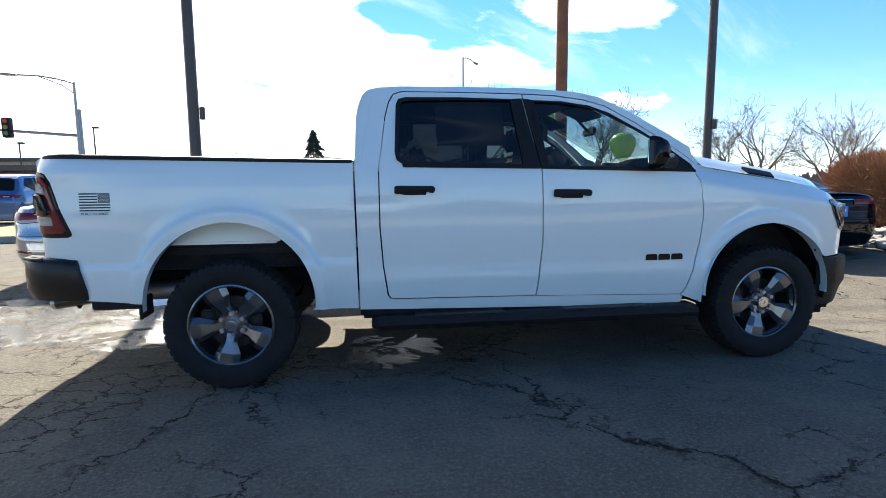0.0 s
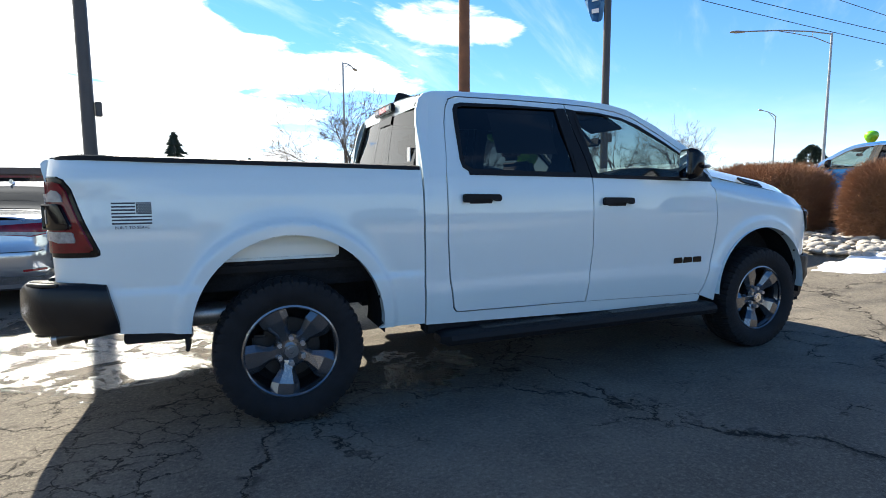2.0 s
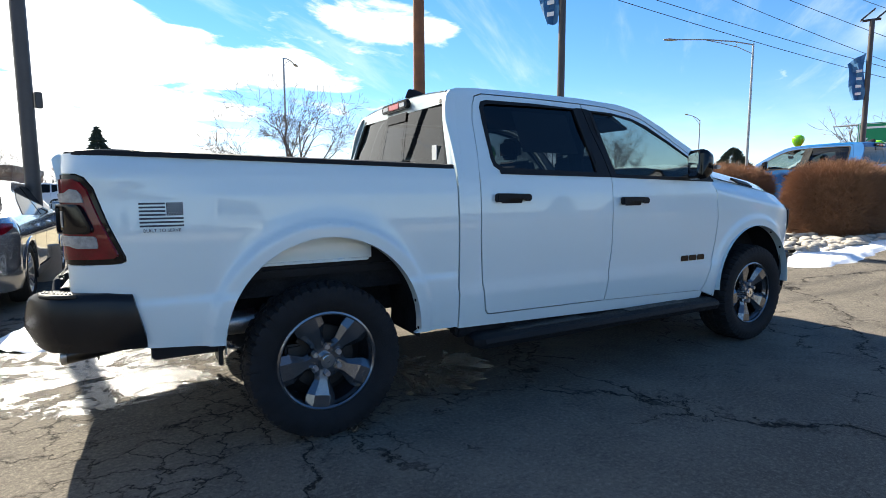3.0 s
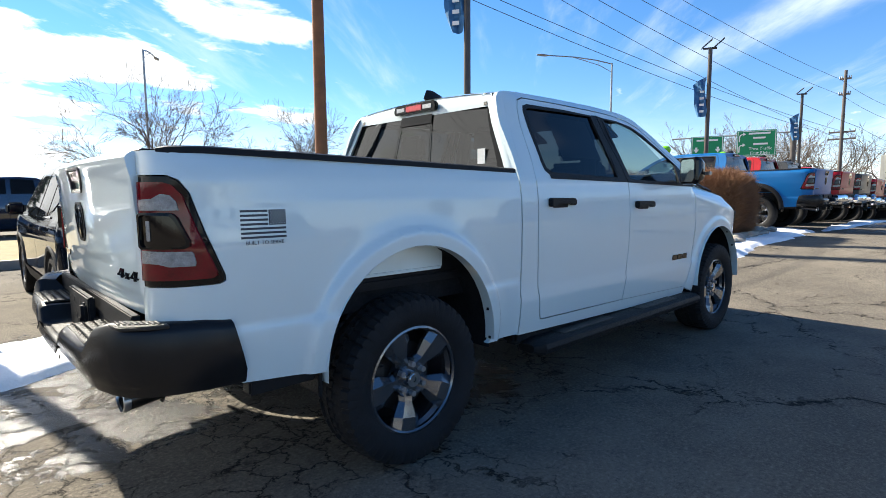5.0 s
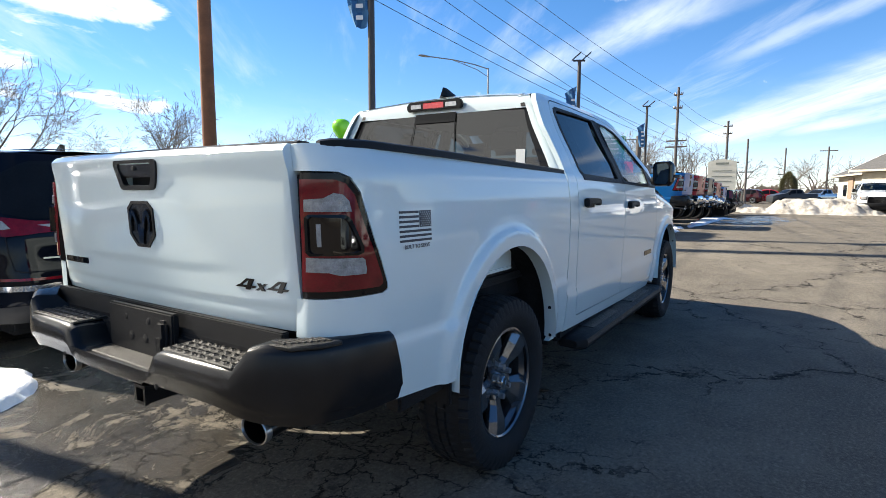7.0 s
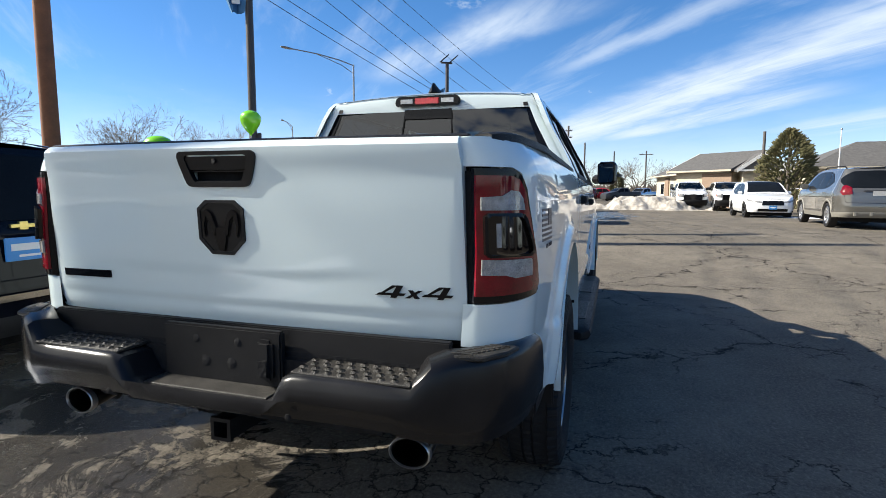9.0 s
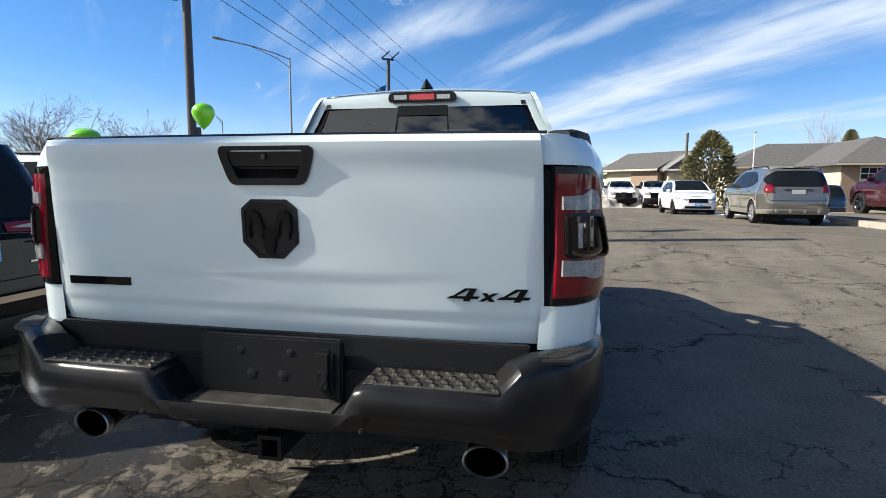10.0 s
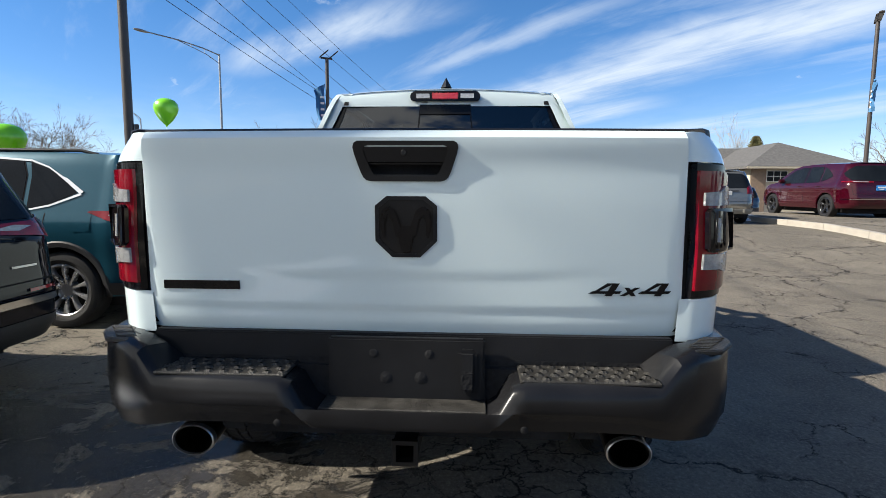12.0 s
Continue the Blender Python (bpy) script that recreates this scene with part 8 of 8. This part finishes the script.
def road_sign(x, y, z, w, h, turn, lines, label, arrows, bends=()):
    root = thing("road_sign", label, "road sign", "overhead road signs", (x, y, z), turn)
    part("sign_board", box((-0.03, -w / 2, -h / 2), (0.03, w / 2, h / 2), 0.01), M_GREEN, root)
    part("sign_border", ring_of([(-w / 2 + 0.05, -h / 2 + 0.05), (w / 2 - 0.05, -h / 2 + 0.05), (w / 2 - 0.05, h / 2 - 0.05), (-w / 2 + 0.05, h / 2 - 0.05)], -0.036, -0.032, lambda u, v, q: Vector((q, u, v)), 0.06), M_BARS, root)
    for text, u, v, size in lines:
        if text:
            me = lettering(text, size, 0.004)
            me.materials.append(M_BARS)
            ob = part("sign_lettering", me, None, root)
            ob.matrix_basis = Matrix.Translation((-0.04, u, v)) @ pose(0, 0, 0, 90, 0, -90)
        else:
            part("sign_bar", box((-0.042, u - size, v - 0.07), (-0.036, u + size, v + 0.07), 0.004), M_BARS, root)
    for u, v, k in bends:
        bend = [(0, -0.55), (0.09, -0.55), (0.09, -0.10), (0.16, 0.02), (0.30, 0.06), (0.30, -0.06), (0.52, 0.11), (0.30, 0.28), (0.30, 0.15), (0.12, 0.10), (0.0, -0.06)]
        part("sign_arrow", prism([(-a * k, b * k) for a, b in bend], -0.045, -0.036, lambda a, b, q: Vector((q, u + a, v + b))), M_BARS, root)
    for u, v in arrows:
        part("sign_arrow", prism([(-0.22, 0.05), (0, -0.25), (0.22, 0.05), (0.08, 0.05), (0.08, 0.22), (-0.08, 0.22), (-0.08, 0.05)], -0.045, -0.036, lambda a, b, q: Vector((q, u + a, v + b))), M_BARS, root)
    return root


road_sign(45.0, 15.2, 5.1, 2.4, 1.5, 20, (("", 0.0, 0.42, 0.8),), "green overhead road sign with two arrows", ((0.8, -0.35), (-0.8, -0.35)))
road_sign(46.2, 11.9, 5.15, 2.75, 2.0, 14, (("", -0.2, 0.75, 0.75), ("", -0.2, 0.40, 0.42), ("", -0.3, -0.08, 0.5), ("Thru Traffic", -0.3, -0.45, 0.33), ("First Right", -0.3, -0.80, 0.33)), "green overhead road sign with white lettering and arrows", (), ((1.22, 0.62, 0.9), (1.22, -0.22, 0.9)))
root = thing("sign_gantry", "grey steel gantry carrying the road signs", "sign gantry", "", (0, 0, 0))
part("gantry_post", tube([(47.2, 9.6, 0), (47.2, 9.6, 6.2)], 0.22, 12), M_GREYPOLE, root)
for z in (4.4, 5.9):
    part("gantry_chord", tube([(47.2, 9.0, z), (45.8, 18.5, z)], 0.06, 8), M_GALV, root)
for k in range(7):
    part("gantry_brace", tube([(47.2 - 0.22 * k, 9.4 + 1.4 * k, 4.4), (47.1 - 0.22 * k, 10.1 + 1.4 * k, 5.9)], 0.03, 6), M_GALV, root)

root = thing("shop_sign", "cream panel sign with a gabled top and grey bars", "sign", "", (39.8, 2.2, 0), 5)
M_CREAM = mat("cream_sign_panel", (0.62, 0.59, 0.50), 0.6, 0, 0.08, 3)
part("sign_board", prism([(-0.88, 1.15), (0.88, 1.15), (0.88, 3.40), (0.45, 3.52), (0, 3.6), (-0.45, 3.52), (-0.88, 3.40)], -0.12, 0.12, lambda u, v, w: Vector((w, u, v)), 0.02), M_CREAM, root)
for s in (-1, 1):
    part("sign_post", box((-0.08, s * 0.7 - 0.08, 0), (0.08, s * 0.7 + 0.08, 1.2), 0.01), M_CREAM, root)
for k, (w, v) in enumerate(((0.4, 3.28), (0.6, 2.78), (0.62, 2.40), (0.62, 2.06), (0.5, 1.7))):
    part("sign_bar", box((-0.135, -w, v - (0.07 if k == 0 else 0.03)), (-0.125, w, v + (0.07 if k == 0 else 0.03))), mat("grey_green_lettering", (0.22, 0.23, 0.19), 0.6) if k == 0 else bpy.data.materials["grey_green_lettering"], root)

# ---- balloons ----
M_BALLOON = mat("lime_balloon", (0.21, 0.62, 0.01), 0.25, 0, 0.04, 3, coat=0.6)


def balloon(x, y, z, r, label):
    prof = [(0.0, -1.32), (0.07, -1.30), (0.04, -1.22), (0.22, -1.05), (0.55, -0.70), (0.85, -0.20), (1.0, 0.25), (0.95, 0.62), (0.72, 0.92), (0.38, 1.08), (0.0, 1.13)]
    bm = loft([[Vector((a * r * math.cos(t), a * r * math.sin(t), b * r)) for a, b in prof] for t in (2 * math.pi * k / 24 for k in range(25))], False, False)
    bmesh.ops.remove_doubles(bm, verts=bm.verts, dist=1e-5)
    root = thing("balloon", label, "balloon", "lime green balloons", (x, y, z))
    part("envelope", bm, M_BALLOON, root, "", 80)
    part("string", tube([(0, 0, -1.3 * r), (0.03, 0.02, -1.3 * r - 0.5)], 0.003, 5), M_BARS, root)


balloon(3.5, 3.38, 2.17, 0.135, "lime green balloon tied above a parked car")
balloon(7.48, 8.93, 2.15, 0.34, "large lime green balloon tied above a parked car")
balloon(15.9, 5.2, 2.62, 0.165, "lime green balloon above the blue pickup")
balloon(19.2, 4.6, 2.55, 0.17, "lime green balloon above the red pickup")
balloon(19.6, 3.9, 2.2, 0.15, "lime green balloon beside the red pickup")

# ---- buildings ----
M_TAN = mat("tan_stucco", (0.48, 0.42, 0.32), 0.9, 0, 0.1, 2, 0.2, 60)
M_ROOF = mat("grey_shingles", (0.090, 0.086, 0.082), 0.9, 0, 0.40, 5, 0.8, 14)
M_TRIMW = mat("white_trim", (0.72, 0.71, 0.68), 0.6, 0, 0.05)
M_BRICK = mat("tan_brick", (0.30, 0.215, 0.150), 0.9, 0, 0.3, 8, 0.5, 30, alt=(0.19, 0.135, 0.10))
M_SHOP = mat("brown_brick", (0.155, 0.098, 0.075), 0.9, 0, 0.2, 3, 0.3, 30)


def house(name, label, p, q, depth, eave, ridge, windows, brick=(), gable=False, end=(), end_brick=()):
    """A hip-roofed wing whose front runs from p to q; depth goes back to the left of that way."""
    q, p = Vector((*p, 0)), Vector((*q, 0))
    L = (q - p).length
    root = thing(name, label, "building", "wings of the tan building", (p.x, p.y, 0), math.degrees(math.atan2(q.y - p.y, q.x - p.x)))
    part("wall", box((0, 0.0, 0), (L, depth, eave)), M_TAN, root, "tan stucco wall")
    o = 0.55
    run = depth / 2 + o
    e = [(-o, -o), (L + o, -o), (L + o, depth + o), (-o, depth + o)]
    a, b = (0.0 if gable else run - o, 0.0 if gable else run - o)
    rows = bmesh.new()
    v = [rows.verts.new((x, y, eave)) for x, y in e] + [rows.verts.new((a - (o if gable else 0), depth / 2, ridge)), rows.verts.new((L - b + (o if gable else 0), depth / 2, ridge))]
    lo = [rows.verts.new((x, y, eave - 0.16)) for x, y in e]
    for f in ((v[0], v[1], v[5], v[4]), (v[2], v[3], v[4], v[5]), (v[1], v[2], v[5]), (v[3], v[0], v[4]), tuple(lo)):
        rows.faces.new(f)
    for i in range(4):
        j = (i + 1) % 4
        rows.faces.new((v[i], v[j], lo[j], lo[i]))
    part("roof", tidy(rows), M_ROOF, root, "grey shingle roof", 10)
    part("fascia", box((-o - 0.02, -o - 0.04, eave - 0.16), (L + o + 0.02, -o + 0.0, eave - 0.02)), M_TAN, root, "tan fascia board")
    part("fascia", box((-o - 0.03, -o, eave - 0.16), (-o, depth + o, eave - 0.03)), M_TRIMW if gable else M_TAN, root)
    if gable:
        for y0, y1 in ((-o, depth / 2), (depth + o, depth / 2)):
            rake = [(y0, eave - 0.26), (y0, eave + 0.02), (y1, ridge + 0.02), (y1, ridge - 0.26)]
            part("bargeboard", prism(rake, -o - 0.05, -o - 0.004, lambda u, v, w: Vector((w, u, v))), M_TRIMW, root, "white bargeboard")
        part("gable_wall", prism([(0, eave - 0.1), (depth, eave - 0.1), (depth / 2, ridge - 0.2)], -0.06, -0.004, lambda u, v, w: Vector((w, u, v))), M_TRIMW, root, "white gable wall")
    for x, w, z0, z1 in windows:
        wd = part("window", box((x - w / 2, -0.05, z0), (x + w / 2, 0.02, z1), 0.01), M_TRIMW, root, "white framed window")
        n = max(1, round(w / 0.75))
        for k in range(n):
            x0 = x - w / 2 + 0.06 + (w - 0.06) * k / n
            part("pane", box((x0, -0.07, z0 + 0.07), (x0 + (w - 0.06) / n - 0.06, -0.04, z1 - 0.07)), M_WINDOW, wd)
    for y, w, z0, z1 in end:
        wd = part("window", box((-0.05, y - w / 2, z0), (0.02, y + w / 2, z1), 0.01), M_TRIMW, root, "white framed triple window")
        for k in range(3):
            y0 = y - w / 2 + 0.05 + (w - 0.05) * k / 3
            part("pane", box((-0.07, y0, z0 + 0.05), (-0.04, y0 + (w - 0.05) / 3 - 0.05, z1 - 0.05)), M_WINDOW, wd)
            part("glazing_bar", box((-0.08, y0, (z0 + z1) / 2 - 0.015), (-0.07, y0 + (w - 0.05) / 3 - 0.05, (z0 + z1) / 2 + 0.015)), M_TRIMW, wd)
    for y0, y1 in end_brick:
        part("brick_panel", box((-0.06, y0, 0), (0.05, y1, eave - 0.17)), M_BRICK, root, "tan brick panel")
    for x0, x1 in brick:
        part("brick_panel", box((x0, -0.12, 0), (x1, 0.05, eave - 0.3)), M_BRICK, root, "tan brick panel")
    return root


house("building_wing", "tan wing with a long grey hip roof", (40.0, -28.0), (40.0, -14.0), 7, 2.98, 4.85, ((2.4, 1.8, 1.5, 2.5),))
house("building_wing", "tan brick-fronted wing with a grey hip roof", (46.0, -25.25), (34.15, -25.25), 6.9, 2.97, 4.82, (), (), False, ((5.25, 1.35, 1.95, 2.70), (2.2, 1.6, 1.95, 2.70)), ((5.95, 6.9),))
house("building_wing", "far tan wing with a gabled white front", (44.5, -9.6), (48.0, -6.2), 7, 3.0, 4.6, ((1.6, 1.4, 0.9, 2.1),), ((2.6, 5.2),), True)
house("building_wing", "small far tan wing with a grey gable roof", (52, -7.0), (62, -5.6), 5, 2.9, 4.2, ((3, 1.4, 0.9, 2.1), (7, 1.4, 0.9, 2.1)), ((4.2, 5.8),), True)
house("building_wing", "tan wing with a white gable end and brick front", (50.0, -12.9), (43.4, -12.9), 2.5, 2.95, 4.25, ((3.2, 1.2, 0.9, 2.1),), ((0.1, 1.4),), True)
root = thing("shop_building", "long low brown brick shop across the street", "building", "", (-60, 46, 0))
part("wall", box((0, 0, 0), (51, 14, 2.9)), M_SHOP, root, "brown brick wall")
part("parapet", box((-0.1, -0.15, 2.6), (51.1, 14.1, 3.1), 0.02), mat("brown_metal_parapet", (0.12, 0.085, 0.07), 0.6), root)
part("sign_band", box((2, -0.2, 2.35), (50, -0.12, 2.5)), mat("dull_red_band", (0.25, 0.05, 0.04), 0.6), root)
for k in range(7):
    wd = part("window", box((4 + 6.4 * k, -0.14, 0.5), (8 + 6.4 * k, 0.0, 2.4)), M_WINDOW, root)
root = thing("distant_building", "low pale building far down the street", "building", "", (-24, 16, 0))
part("wall", box((-20, 30, 0), (-2, 40, 3.4)), M_TAN, root)
part("roof", box((-20.4, 29.6, 3.4), (-1.6, 40.4, 3.7), 0.03), M_ROOF, root)

# chain fence behind the far cars
root = thing("fence", "low steel rail fence before the building", "fence", "", (0, 0, 0))
for k in range(9):
    part("fence_post", tube([(34.5 + 0.9 * k, -15 + 1.05 * k, 0), (34.5 + 0.9 * k, -15 + 1.05 * k, 1.5)], 0.035, 6), M_GALV, root)
part("fence_rail", tube([(34.5, -15, 1.48), (41.7, -6.6, 1.48)], 0.03, 6), M_GALV, root)


def far_woods():
    """The winter tree line that closes the horizon."""
    rnd = random.Random(9)
    vs, fs = [], []
    for k in range(1500):
        a = rnd.uniform(0, 2 * math.pi)
        d = rnd.uniform(170, 260)
        x, y = d * math.cos(a), d * math.sin(a)
        h, w = rnd.uniform(2.0, 4.6), rnd.uniform(3, 7)
        t = Vector((-math.sin(a), math.cos(a), 0))
        for q in range(7):
            c = Vector((x, y, 0)) + t * rnd.uniform(-w, w)
            b = len(vs)
            hh = h * rnd.uniform(0.5, 1.0)
            sp = rnd.uniform(0.9, 2.2)
            vs += [c - t * sp, c + t * sp, c + t * sp * rnd.uniform(-0.5, 0.5) + Vector((0, 0, hh)), c + Vector((math.cos(a), math.sin(a), 0)) * sp + Vector((0, 0, hh * 0.3))]
            fs += [(b, b + 1, b + 2), (b, b + 3, b + 2), (b + 1, b + 3, b + 2)]
    me = bpy.data.meshes.new("far_woods")
    me.from_pydata([tuple(v) for v in vs], [], fs)
    me.materials.append(mat("winter_woods", (0.16, 0.13, 0.105), 0.95, 0, 0.3, 0.05))
    tagged(new("far_woods", me), "brown winter tree line on the horizon", "trees", kind="stuff")


far_woods()
